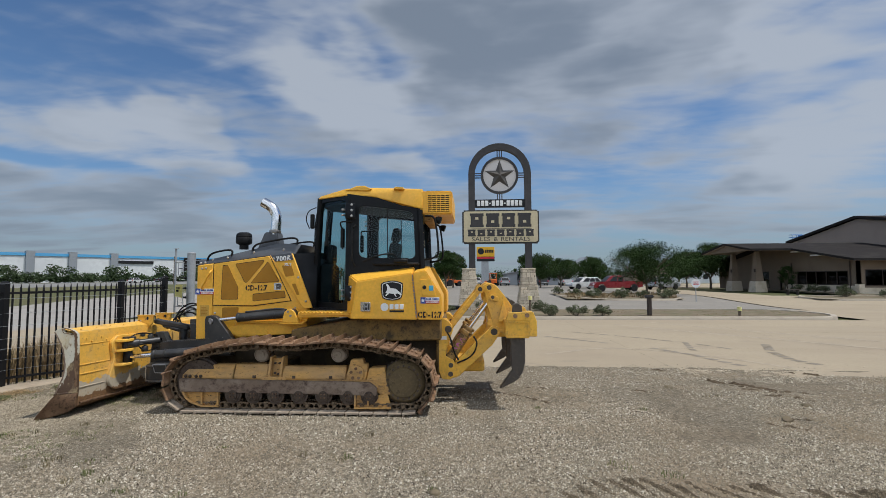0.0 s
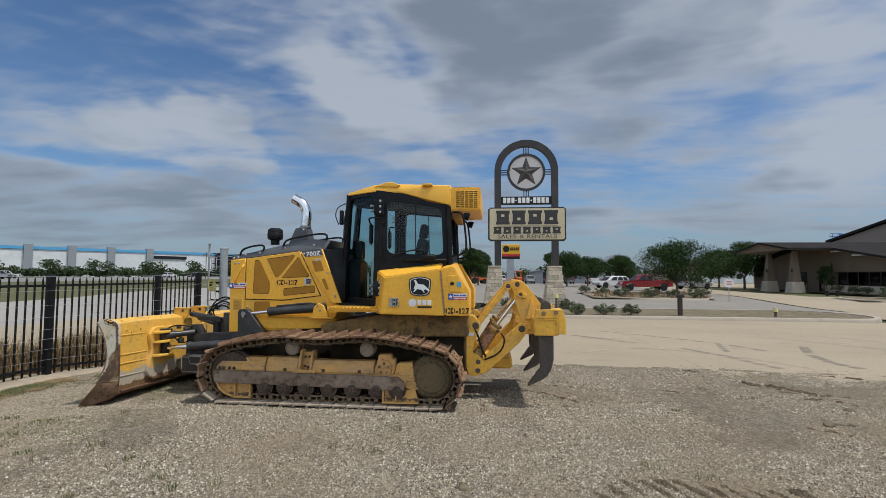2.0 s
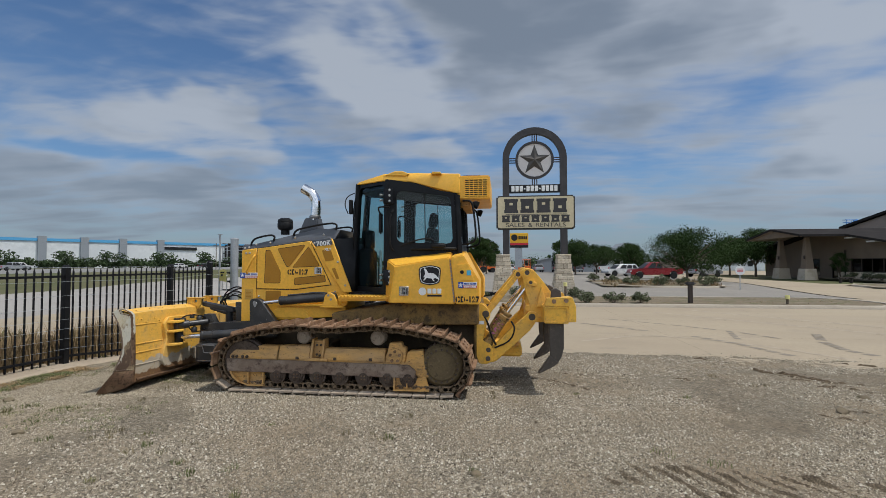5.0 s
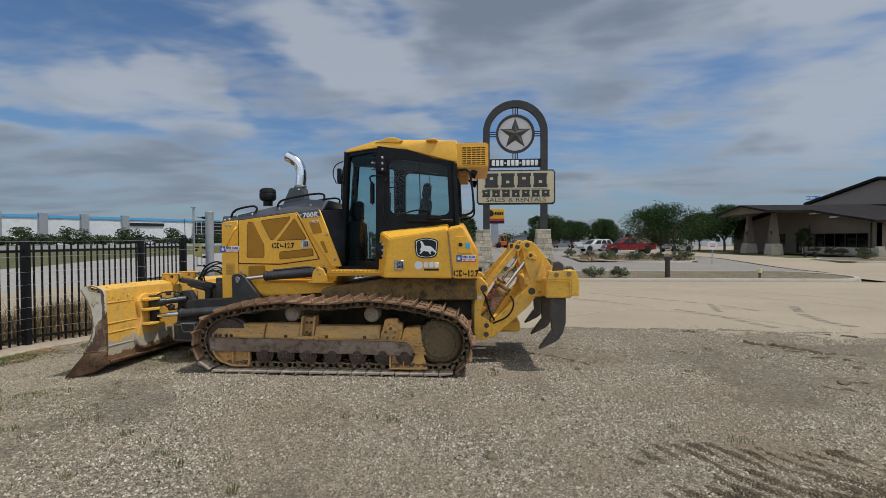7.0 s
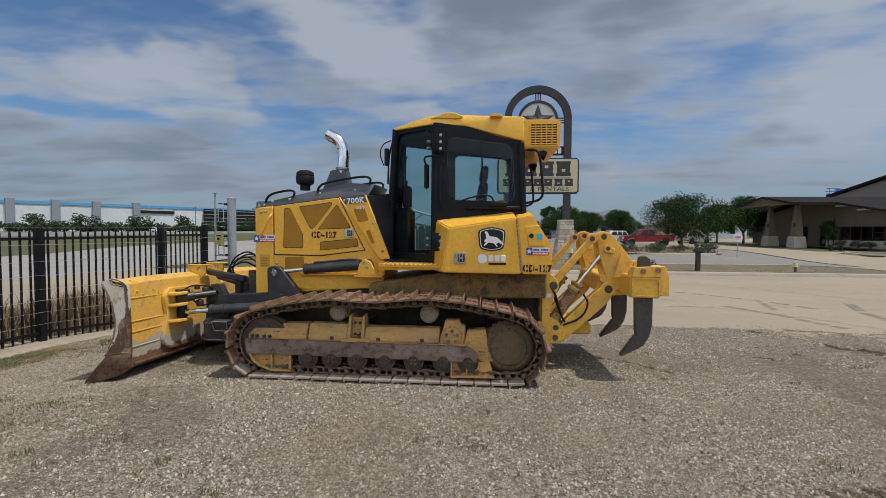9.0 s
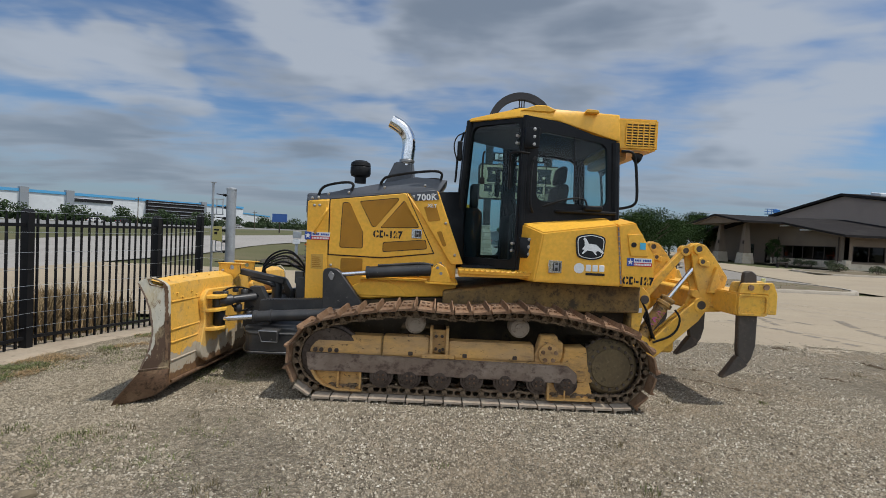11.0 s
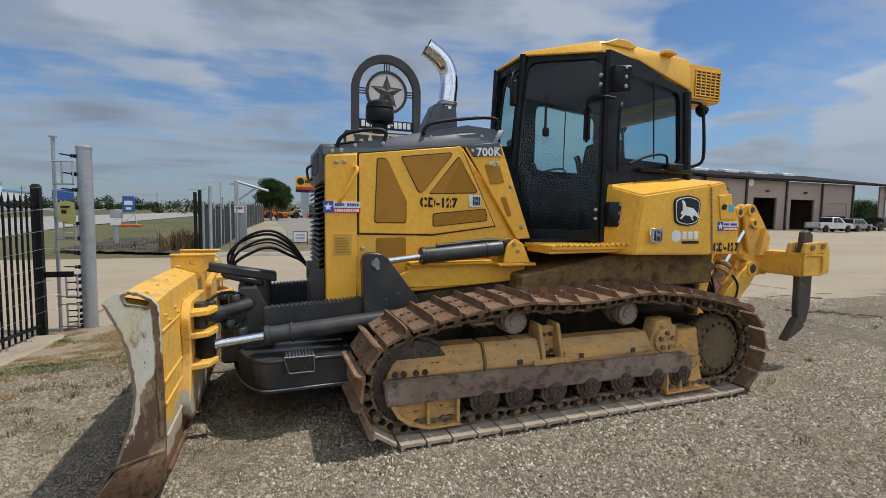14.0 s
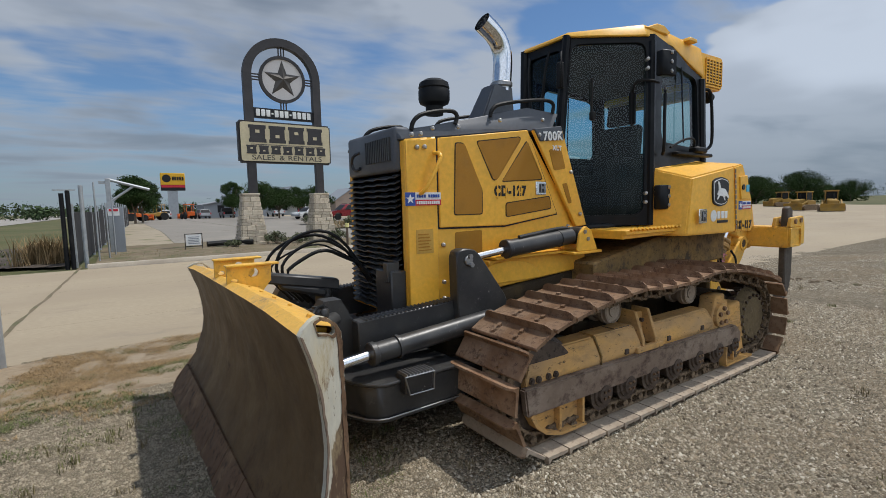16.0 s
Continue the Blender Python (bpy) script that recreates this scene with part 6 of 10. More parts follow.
for y in (6.99, far(6.99)):
    bm = bmesh.new()
    side(bm, rounded([(0.17, 1.62), (0.25, 1.675), (0.36, 1.645), (0.48, 1.50), (0.63, 1.29), (0.60, 1.16), (0.60, 0.90), (0.28, 0.88), (0.25, 0.98), (0.32, 1.08), (0.30, 1.14), (0.235, 1.36), (0.215, 1.50)], 0.025), y - 0.05, y - 0.015, 0.006)
    side(bm, rounded([(0.17, 1.62), (0.25, 1.675), (0.34, 1.64), (0.44, 1.45), (0.42, 1.00), (0.28, 0.88), (0.20, 0.96), (0.26, 1.10), (0.19, 1.36), (0.17, 1.50)], 0.025), y + 0.03, y + 0.06, 0.006)
    rocker = part("ripper_side_plate", bm, SCUFFED_YELLOW, dozer, "scuffed yellow ripper side plate")
    bm = bmesh.new()
    side(bm, [(0.47, 1.41), (0.555, 1.12), (0.39, 1.11)], y - 0.10, y - 0.05, 0.004)
    part("gusset", bm, SCUFFED_YELLOW, rocker)
    bm = bmesh.new()
    side(bm, [(0.23, 1.07), (0.25, 1.13), (0.36, 1.13), (0.38, 1.05), (0.30, 1.03)], y - 0.045, y + 0.055, 0.006)
    part("spacer", bm, SCUFFED_YELLOW, rocker)
    for x, z, rr in ((0.27, 1.60, 0.060), (0.335, 0.965, 0.085), (0.32, 1.46, 0.045)):
        pin = part("pivot_boss", boss(bmesh.new(), x, z, y, rr, 0.085), SCUFFED_YELLOW, rocker)
        bm = bmesh.new()
        rod(bm, (x, y - 0.078, z), (x, y + 0.078, z), rr * 0.60, n=16)
        part("pin", bm, RIPPER_STEEL, pin, "dark greasy pin")
    for x0, x1, z0, z1 in ((0.33, 0.40, 1.40, 1.47), (0.38, 0.50, 0.95, 1.0)):
        part("pin_keeper", box(bmesh.new(), x0, x1, y - 0.075, y - 0.05, z0, z1, 0.008), SCUFFED_YELLOW, rocker)
    bm = bmesh.new()
    a, b = Vector((-0.32, y, 1.01)), Vector((0.13, y, 1.565))
    d = (b - a).normalized()
    n = Vector((-d.z, 0, d.x)) * 0.036
    w = Vector((0, 0.035, 0))
    hull(bm, [a + n * 1.3 - w, a - n * 1.3 - w, a - n * 1.3 + w, a + n * 1.3 + w], [b + n - w, b - n - w, b - n + w, b + n + w], 0.008)
    boss(bm, 0.14, 1.575, y, 0.058, 0.048)
    link = part("upper_link", bm, SCUFFED_YELLOW, dozer, "scuffed yellow upper ripper link")
    bm = bmesh.new()
    rod(bm, (0.14, y - 0.04, 1.575), (0.14, y + 0.04, 1.575), 0.036, n=14)
    part("pin", bm, RIPPER_STEEL, link)
    bm = bmesh.new()
    low = [(-0.38, 0.31), (-0.22, 0.31), (-0.17, 0.335), (0.31, 0.78), (0.38, 0.88), (0.36, 1.02), (0.27, 1.01), (0.17, 0.92), (-0.23, 0.52), (-0.38, 0.42)]
    side(bm, low, y - 0.075, y - 0.045, 0.006)
    side(bm, low, y + 0.045, y + 0.075, 0.006)
    side(bm, [(-0.20, 0.35), (0.30, 0.80), (0.26, 0.94), (0.17, 0.90), (-0.22, 0.51)], y - 0.05, y + 0.05, 0.01)
    part("lower_link", bm, SCUFFED_YELLOW, dozer, "scuffed yellow lower ripper link")
    bm = bmesh.new()
    a, b = Vector((-0.285, y - 0.01, 0.60)), Vector((-0.02, y - 0.01, 1.015))
    rod(bm, a, b, 0.070, n=20, bevel=0.006)
    rod(bm, a.lerp(b, 0.80), a.lerp(b, 0.90), 0.090, n=20, bevel=0.008)
    rod(bm, a.lerp(b, 0.94), a.lerp(b, 1.03), 0.086, n=8, bevel=0.006)
    rod(bm, a.lerp(b, -0.10), a.lerp(b, 0.02), 0.080, n=20, bevel=0.006)
    ripcyl = part("ripper_cylinder", bm, CYLINDER_GRIME, dozer, "grease-caked yellow ripper cylinder")
    bm = bmesh.new()
    rod(bm, b, (0.30, y - 0.01, 1.44), 0.028, n=16)
    part("piston_rod", bm, CHROME, ripcyl, "polished piston rod")
    # pink crayon strokes
    ax = (b - a).normalized()
    up = Vector((-ax.z, 0, ax.x))
    for k in range(5):
        c = a.lerp(b, 0.30 + 0.085 * k) + Vector((0, -0.069, 0))
        bm = bmesh.new()
        tilted = up * (0.035 + 0.006 * (k % 2)) + ax * (0.015 if k % 2 else -0.012)
        hull(bm, [c - tilted - ax * 0.008 + Vector((0, 0.012, 0)), c - tilted + ax * 0.008 + Vector((0, 0.012, 0)), c + tilted + ax * 0.008 + Vector((0, 0.012, 0)), c + tilted - ax * 0.008 + Vector((0, 0.012, 0))],
             [c - tilted - ax * 0.008 - Vector((0, 0.003, 0)), c - tilted + ax * 0.008 - Vector((0, 0.003, 0)), c + tilted + ax * 0.008 - Vector((0, 0.003, 0)), c + tilted - ax * 0.008 - Vector((0, 0.003, 0))])
        part("paint_stroke", bm, PINK_DECAL, ripcyl, "pink paint stroke")
    bm = bmesh.new()
    plate = rounded([(-0.46, 1.15), (-0.36, 1.15), (-0.27, 1.06), (-0.26, 0.97), (-0.33, 0.82), (-0.37, 0.62), (-0.25, 0.56), (-0.22, 0.48), (-0.23, 0.33), (-0.31, 0.285), (-0.42, 0.29), (-0.46, 0.40)], 0.02)
    side(bm, plate, y - 0.10, y - 0.07, 0.006)
    side(bm, plate, y + 0.07, y + 0.10, 0.006)
    mount = part("ripper_mount", bm, SCUFFED_YELLOW, dozer, "yellow ripper mounting plates")
    for x, z, rr in ((-0.325, 1.005, 0.050), (-0.29, 0.49, 0.034), (-0.295, 0.365, 0.036)):
        bm = bmesh.new()
        rod(bm, (x, y - 0.112, z), (x, y + 0.112, z), rr, n=16, bevel=0.004)
        part("mount_pin", bm, RIPPER_STEEL, mount)
    bm = bmesh.new()
    box(bm, -0.44, -0.35, y - 0.103, y - 0.099, 0.855, 0.905)
    part("label_plate", bm, WHITE, mount)
bm = bmesh.new()
box(bm, 0.26, 0.58, 7.04, far(7.04), 0.90, 1.13, 0.02)
part("ripper_crossbox", bm, SCUFFED_YELLOW, dozer, "scuffed yellow crossbox between the ripper plates")
bm = bmesh.new()
box(bm, -0.30, 0.20, 7.20, far(7.20), 0.34, 0.50, 0.03)
part("lower_crossbar", bm, SCUFFED_YELLOW, dozer)
bm = bmesh.new()
box(bm, -0.50, -0.40, 6.90, far(6.90), 0.30, 1.14, 0.02)
part("rear_housing", bm, GRIMY_YELLOW, dozer, "grimy yellow rear housing between the ripper mounts")
bm = bmesh.new()
for k in range(4):
    tube(bm, [(-0.42, 6.93 + k * 0.05, 1.02), (-0.30, 6.88 + k * 0.05, 0.92 - 0.02 * k), (-0.24, 6.88, 0.66), (-0.18, 6.90 + 0.03 * k, 0.56)], 0.012)
tube(bm, [(-0.2, 6.9, 0.52), (0.02, 6.86, 0.62), (0.10, 6.88, 0.80), (0.04, 6.92, 0.90)], 0.012)
part("ripper_hoses", bm, RUBBER, dozer)
bm = bmesh.new()
box(bm, 0.47, 0.80, 6.50, far(6.50), 0.925, 1.165, 0.014, 2)
beam = part("ripper_beam", bm, SCUFFED_YELLOW, dozer, "scuffed yellow hollow ripper beam")
for y in (6.50, far(6.50)):
    s = -1 if y < MID else 1
    bm = bmesh.new()
    ring = rounded([(0.48, 0.935), (0.48, 1.155), (0.79, 1.155), (0.79, 0.935)], 0.03)
    inner = [(0.635 + (x - 0.635) * 0.88, 1.045 + (z - 1.045) * 0.84) for x, z in ring]
    ya, yb = y + s * 0.001, y + s * 0.018
    vo, vi = [[bm.verts.new((x, yy, z)) for x, z in ring] for yy in (ya, yb)], [[bm.verts.new((x, yy, z)) for x, z in inner] for yy in (ya, yb)]
    k = len(ring)
    for i in range(k):
        j = (i + 1) % k
        bm.faces.new((vo[1][i], vo[1][j], vi[1][j], vi[1][i]))
        bm.faces.new((vo[0][i], vo[0][j], vo[1][j], vo[1][i]))
        bm.faces.new((vi[0][i], vi[0][j], vi[1][j], vi[1][i]))
    part("beam_rim", bm, SCUFFED_YELLOW, beam)
for y in (6.585, MID, far(6.585)):
    bm = bmesh.new()
    for off in (-0.075, 0.075):
        side(bm, rounded([(0.48, 1.16), (0.515, 1.27), (0.84, 1.285), (0.89, 1.16), (0.89, 0.95), (0.79, 0.95), (0.79, 1.16)], 0.015), y + off - 0.02, y + off + 0.02, 0.005)
    pocket = part("shank_pocket", bm, SCUFFED_YELLOW, dozer, "yellow shank pocket on the beam")
    bm = bmesh.new()
    rod(bm, (0.60, y - 0.11, 1.225), (0.60, y + 0.11, 1.225), 0.030, n=12)
    rod(bm, (0.76, y - 0.11, 1.235), (0.76, y + 0.11, 1.235), 0.030, n=12)
    part("pocket_pin", bm, RUST_SHOE, pocket)
    bm = bmesh.new()
    side(bm, [(0.535, 0.95), (0.575, 1.38), (0.64, 1.40), (0.70, 1.36), (0.735, 0.95), (0.735, 0.60), (0.70, 0.46), (0.655, 0.40), (0.56, 0.47), (0.545, 0.55)], y - 0.035, y + 0.035, 0.010)
    shank = part("ripper_shank", bm, RIPPER_STEEL, dozer, "dark curved ripper shank")
    bm = bmesh.new()
    side(bm, [(0.665, 0.395), (0.555, 0.49), (0.53, 0.46), (0.385, 0.255), (0.40, 0.245), (0.59, 0.34)], y - 0.045, y + 0.045, 0.010)
    part("ripper_tooth", bm, RIPPER_STEEL, shank)

# -- blade --
def tilt(y):
    return -0.030 * (y - 5.9)


Y_NEAR, Y_FAR = 5.92, 9.26


def splay(x):
    """The blade's ends open towards its cutting side."""
    return 0.65 * (max(x, -5.42) + 5.32) - 0.02


def lean(bm, s):
    for v in bm.verts:
        v.co.y -= s * splay(v.co.x)
        v.co.x += 0.033 if s > 0 else 0
    return bm


FACE = [(-5.349, 1.070), (-5.317, 0.985), (-5.277, 0.855), (-5.257, 0.72), (-5.25, 0.60), (-5.262, 0.49), (-5.295, 0.36), (-5.322, 0.285), (-5.39, 0.16), (-5.52, -0.045)]
blade_bm = bmesh.new()
rows = []
ys = np.linspace(Y_NEAR, Y_FAR, 9)
for y in ys:
    crown = 0.022 * (1 - ((y - (Y_NEAR + Y_FAR) / 2) / ((Y_FAR - Y_NEAR) / 2)) ** 6)
    slew = 0.033 * (y - Y_NEAR) / (Y_FAR - Y_NEAR)
    back = [(-5.146, 0.10), (-5.139, 0.31), (-5.139, 0.50), (-5.146, 0.84), (-5.149, 0.98), (-5.160, 1.045), (-5.30, 1.095)]
    end = 1 if y == Y_NEAR else -1 if y == Y_FAR else 0
    ring = [(x + slew, y + end * splay(x), z + tilt(y) + (crown if z > 0.97 else 0)) for x, z in FACE + back]
    rows.append([blade_bm.verts.new(p) for p in ring])
k = len(rows[0])
for a, b in zip(rows, rows[1:]):
    for i in range(k):
        j = (i + 1) % k
        f = blade_bm.faces.new((a[i], a[j], b[j], b[i]))
        f.material_index = 0 if i < len(FACE) - 1 else 1
blade = part("blade", blade_bm, WORN_BLADE, dozer, "curved dozer blade, scuffed brown face and yellow back", mats=(BLADE_BACK,))
END = [(-5.352, 1.073), (-5.335, 1.092), (-5.30, 1.112), (-5.262, 1.121), (-5.215, 1.10), (-5.172, 1.065), (-5.150, 1.030), (-5.143, 0.84), (-5.136, 0.47), (-5.136, 0.27), (-5.146, 0.10), (-5.31, 0.255),
       (-5.322, 0.285), (-5.295, 0.36), (-5.262, 0.49), (-5.25, 0.60), (-5.257, 0.72), (-5.277, 0.855), (-5.317, 0.985)]


def jagged(loop, amount, seed, step=0.02):
    """A loop cut into short pieces that wander a little, like chipped paint."""
    out = []
    for p, q in zip(loop, loop[1:] + loop[:1]):
        n = max(1, int(math.hypot(q[0] - p[0], q[1] - p[1]) / step))
        for i in range(n):
            x, z = p[0] + (q[0] - p[0]) * i / n, p[1] + (q[1] - p[1]) * i / n
            out.append((x + amount * noise.noise((x * 40, z * 40, seed)), z + amount * noise.noise((x * 40, z * 40, seed + 9))))
    return out


EYE_RING = rounded([(-5.281, 1.096), (-5.255, 1.104), (-5.225, 1.096), (-5.187, 1.066), (-5.182, 1.038), (-5.200, 1.030), (-5.222, 1.044), (-5.270, 1.058)], 0.008)
for y, s in ((Y_NEAR, -1), (Y_FAR, 1)):
    bm = bmesh.new()
    drop = tilt(y)
    eye = [(x, z + drop) for x, z in EYE_RING]
    pierced(bm, [(x, z + drop) for x, z in END], [eye], y, y + s * 0.035)
    endp = part("end_plate", lean(bm, s), BLADE_END, blade, "chipped whitish end plate with rust")
    # dirty yellow pocket behind the eye, rusty rim round it
    bm = bmesh.new()
    side(bm, [(x, z + drop) for x, z in ((-5.29, 1.075), (-5.185, 1.04), (-5.185, 0.985), (-5.29, 1.03))], y - s * 0.055, y - s * 0.050)
    part("lifting_eye", lean(bm, s), SCUFFED_YELLOW, endp)
    mx, mz = -5.230, 1.066 + drop
    bm = bmesh.new()
    wide_ring = [(mx + (x - mx) * 1.17, mz + (z - mz) * 1.36) for x, z in eye]
    pierced(bm, jagged(wide_ring, 0.010, 3), [eye], y + s * 0.034, y + s * 0.038)
    part("eye_rim", lean(bm, s), CUT_EDGE, endp, "rusty rim of the lifting eye")
    bm = bmesh.new()
    rim = [(-5.262, 1.120), (-5.215, 1.099), (-5.173, 1.064), (-5.151, 1.03), (-5.144, 0.84), (-5.138, 0.50), (-5.140, 0.35), (-5.156, 0.35), (-5.160, 0.60), (-5.166, 0.84), (-5.172, 1.01), (-5.186, 1.056), (-5.219, 1.090), (-5.262, 1.112)]
    side(bm, jagged([(x, z + drop) for x, z in rim], 0.008, 11, 0.02), y + s * 0.034, y + s * 0.0385)
    part("rust_border", lean(bm, s), CUT_EDGE, endp, "rusted back border", smooth=0)
    bm = bmesh.new()
    edge = [(-5.351, 1.073), (-5.317, 0.985), (-5.277, 0.855), (-5.257, 0.72), (-5.25, 0.60), (-5.262, 0.49), (-5.322, 0.287), (-5.312, 0.285), (-5.252, 0.49), (-5.240, 0.60), (-5.247, 0.72), (-5.267, 0.855), (-5.306, 0.985), (-5.338, 1.066)]
    side(bm, jagged([(x, z + drop) for x, z in edge], 0.007, 7, 0.03), y + s * 0.034, y + s * 0.041)
    part("worn_edge", lean(bm, s), WORN_GUARD, endp, "worn bare front edge", smooth=0)
    bm = bmesh.new()
    side(bm, [(x, z + drop) for x, z in ((-5.325, 0.285), (-5.138, 0.29), (-5.138, 0.27), (-5.332, 0.265))], y + s * 0.034, y + s * 0.052, 0.003)
    part("edge_weld", lean(bm, s), BLADE_END, endp)
    bm = bmesh.new()
    loop = [(x, z + tilt(y)) for x, z in ((-5.318, 0.27), (-5.136, 0.275), (-5.142, 0.09), (-5.22, 0.03), (-5.54, -0.055), (-5.50, 0.02))]
    side(bm, loop, y + s * 0.0, y + s * 0.05, 0.006)
    part("corner_bit", lean(bm, s), CUT_EDGE, blade, "dark worn corner bit")
bm = bmesh.new()
for a, b in zip(ys, ys[1:]):
    hull(bm, [(-5.53, a + 0.004, -0.055 + tilt(a)), (-5.39, a + 0.004, 0.17 + tilt(a)), (-5.36, a + 0.004, 0.15 + tilt(a)), (-5.49, a + 0.004, -0.06 + tilt(a))],
         [(-5.53, b - 0.004, -0.055 + tilt(b)), (-5.39, b - 0.004, 0.17 + tilt(b)), (-5.36, b - 0.004, 0.15 + tilt(b)), (-5.49, b - 0.004, -0.06 + tilt(b))])
part("cutting_edge", bm, CUT_EDGE, blade, "dark bolted cutting edge")
# back of the blade: weld beads, bolted strip, reinforcing plates, lugs
for z, x in ((0.33, -5.134), (0.50, -5.135), (0.62, -5.137), (0.885, -5.144)):
    bm = bmesh.new()
    tube(bm, [(x, Y_NEAR + 0.10, z + tilt(Y_NEAR)), (x, Y_NEAR + 0.62, z + tilt(Y_NEAR + 0.6))], 0.008, 6, False)
    part("weld_bead", bm, BLADE_BACK, blade)
bm = bmesh.new()
tube(bm, [(-5.135, Y_NEAR + 0.12, 0.13 + tilt(Y_NEAR)), (-5.105, Y_FAR - 0.12, 0.13 + tilt(Y_FAR))], 0.016, 6, False)
part("lower_bead", bm, CUT_EDGE, blade)
for sgn in (0, 1):
    f = (lambda y: y) if sgn == 0 else far
    loop = rounded([(f(6.52), 0.50), (f(6.46), 0.30), (f(6.58), 0.17), (f(7.30), 0.15), (f(7.34), 0.90), (f(6.60), 0.94), (f(6.50), 0.84), (f(6.56), 0.62)], 0.05)
    bm = bmesh.new()
    hull(bm, [(-5.14, y, z) for y, z in loop], [(-5.085, y, z) for y, z in loop], 0.008)
    part("reinforcing_plate", bm, BLADE_BACK, blade, "welded yellow plate with wavy outline")
for sgn in (0, 1):
    f = (lambda y: y) if sgn == 0 else far
    for z in (0.50, 0.70, 0.84):
        bm = bmesh.new()
        plan(bm, rounded([(-5.10, f(6.55)), (-4.98, f(6.60)), (-4.94, f(6.74)), (-5.0, f(6.86)), (-5.10, f(6.92))], 0.02), z, z + 0.035, 0.005)
        part("cylinder_lug", bm, SCUFFED_YELLOW, blade, "yellow lug plate")
    # top bracket
    bm = bmesh.new()
    y = f(7.34)
    pierced(bm, [(-5.315, 1.05), (-5.315, 1.160), (-5.055, 1.160), (-5.06, 1.06), (-5.155, 0.95), (-5.215, 0.95)],
            [oval(-5.16, 1.118, 0.030, 0.028, 14), oval(-5.272, 1.078, 0.022, 0.014, 10), oval(-5.212, 0.995, 0.009, 0.009, 8), oval(-5.296, 1.045, 0.009, 0.008, 8)], y - 0.014, y + 0.014)
    box(bm, -5.32, -5.01, y - 0.035, y + 0.05, 1.160, 1.173, 0.003)
    part("top_bracket", bm, SCUFFED_YELLOW, blade, "yellow perforated top bracket")
BOLT_HEAD = bmesh.new()
lathe(BOLT_HEAD, (0, 0, 0), (1, 0, 0), [(0.010, -0.01), (0.010, 0.006), (0.006, 0.009)], 6)
BOLT_HEAD = finish("blade_bolt", BOLT_HEAD, SCUFFED_YELLOW, 30)
for k in range(12):
    y = 6.12 + k * 0.26
    shared("blade_bolt", BOLT_HEAD, blade, Matrix.Translation((-5.140, y, 0.96 + tilt(y))))
    shared("blade_bolt", BOLT_HEAD, blade, Matrix.Translation((-5.138, y + 0.09, 0.915 + tilt(y))))
    shared("blade_bolt", BOLT_HEAD, blade, Matrix.Translation((-5.225, y, 1.072 + tilt(y) + 0.022 * (1 - ((y - 7.59) / 1.67) ** 6))) @ Matrix.Rotation(radians(-70), 4, "Y"))
# -- push frame and its cylinders --
bm = bmesh.new()
arc = [(-4.62 + 0.30 * math.cos(a) * 0.9, MID + 0.92 * math.sin(a)) for a in np.linspace(-math.pi / 2, -3 * math.pi / 2, 17)]
outer = [(-4.05, 6.66)] + [(x, y) for x, y in arc] + [(-4.05, far(6.66))]
plan(bm, [(x + (0.02 if abs(y - MID) < 0.84 else 0), MID + (y - MID) * 0.985) for x, y in outer], 0.285, 0.47, 0.006)
plan(bm, outer, 0.47, 0.492, 0.006)
plan(bm, outer, 0.262, 0.285, 0.004)
for s in (-1, 1):
    box(bm, -4.10, -2.9, MID + s * 0.80 - 0.09, MID + s * 0.80 + 0.09, 0.26, 0.48, 0.02)
push = part("push_frame", bm, BLACK, dozer, "heavy black push frame with scraped edges")
bm = bmesh.new()
hull(bm, [(-4.53, 6.60, 0.41), (-4.34, 6.60, 0.41), (-4.34, 6.70, 0.41), (-4.53, 6.70, 0.41)], [(-4.53, 6.585, 0.52), (-4.34, 6.585, 0.52), (-4.34, 6.72, 0.52), (-4.53, 6.72, 0.52)], 0.008)
step = part("frame_step", bm, BLACK, push, "black grip step with scraped teeth")
for k in range(9):
    bm = bmesh.new()
    hull(bm, [(-4.525 + k * 0.022, 6.585, 0.52), (-4.510 + k * 0.022, 6.585, 0.52), (-4.510 + k * 0.022, 6.70, 0.52), (-4.525 + k * 0.022, 6.70, 0.52)],
         [(-4.520 + k * 0.022, 6.588, 0.536), (-4.515 + k * 0.022, 6.588, 0.536), (-4.515 + k * 0.022, 6.70, 0.536), (-4.520 + k * 0.022, 6.70, 0.536)])
    part("grip_tooth", bm, STEEL, step)
bm = bmesh.new()
for a, b in (((-4.535, 6.582, 0.524), (-4.335, 6.582, 0.524)), ((-4.335, 6.582, 0.524), (-4.335, 6.592, 0.41)), ((-4.335, 6.592, 0.41), (-4.50, 6.592, 0.41)), ((-4.535, 6.582, 0.524), (-4.50, 6.592, 0.41))):
    rod(bm, a, b, 0.005, n=6)
part("worn_rim", bm, STEEL, step, "scraped bare rim of the step")
bm = bmesh.new()
box(bm, -4.86, -4.66, 7.22, far(7.22), 0.46, 0.74, 0.02)
side(bm, [(-4.98, 0.30), (-4.98, 0.66), (-4.80, 0.74), (-4.60, 0.66), (-4.60, 0.30)], 7.30, far(7.30), 0.02)
part("blade_yoke", bm, BLACK, push, "black blade yoke and tilt mount", smooth=20)
for y0 in (7.06, far(7.18)):
    bm = bmesh.new()
    pierced(bm, [(-4.90, 0.46), (-4.88, 0.83), (-4.82, 0.93), (-4.71, 0.93), (-4.63, 0.78), (-4.58, 0.46)], [oval(-4.74, 0.82, 0.022, 0.022, 8)], y0, y0 + 0.12)
    part("yoke_plate", bm, BLACK, push, "upright black yoke plate")
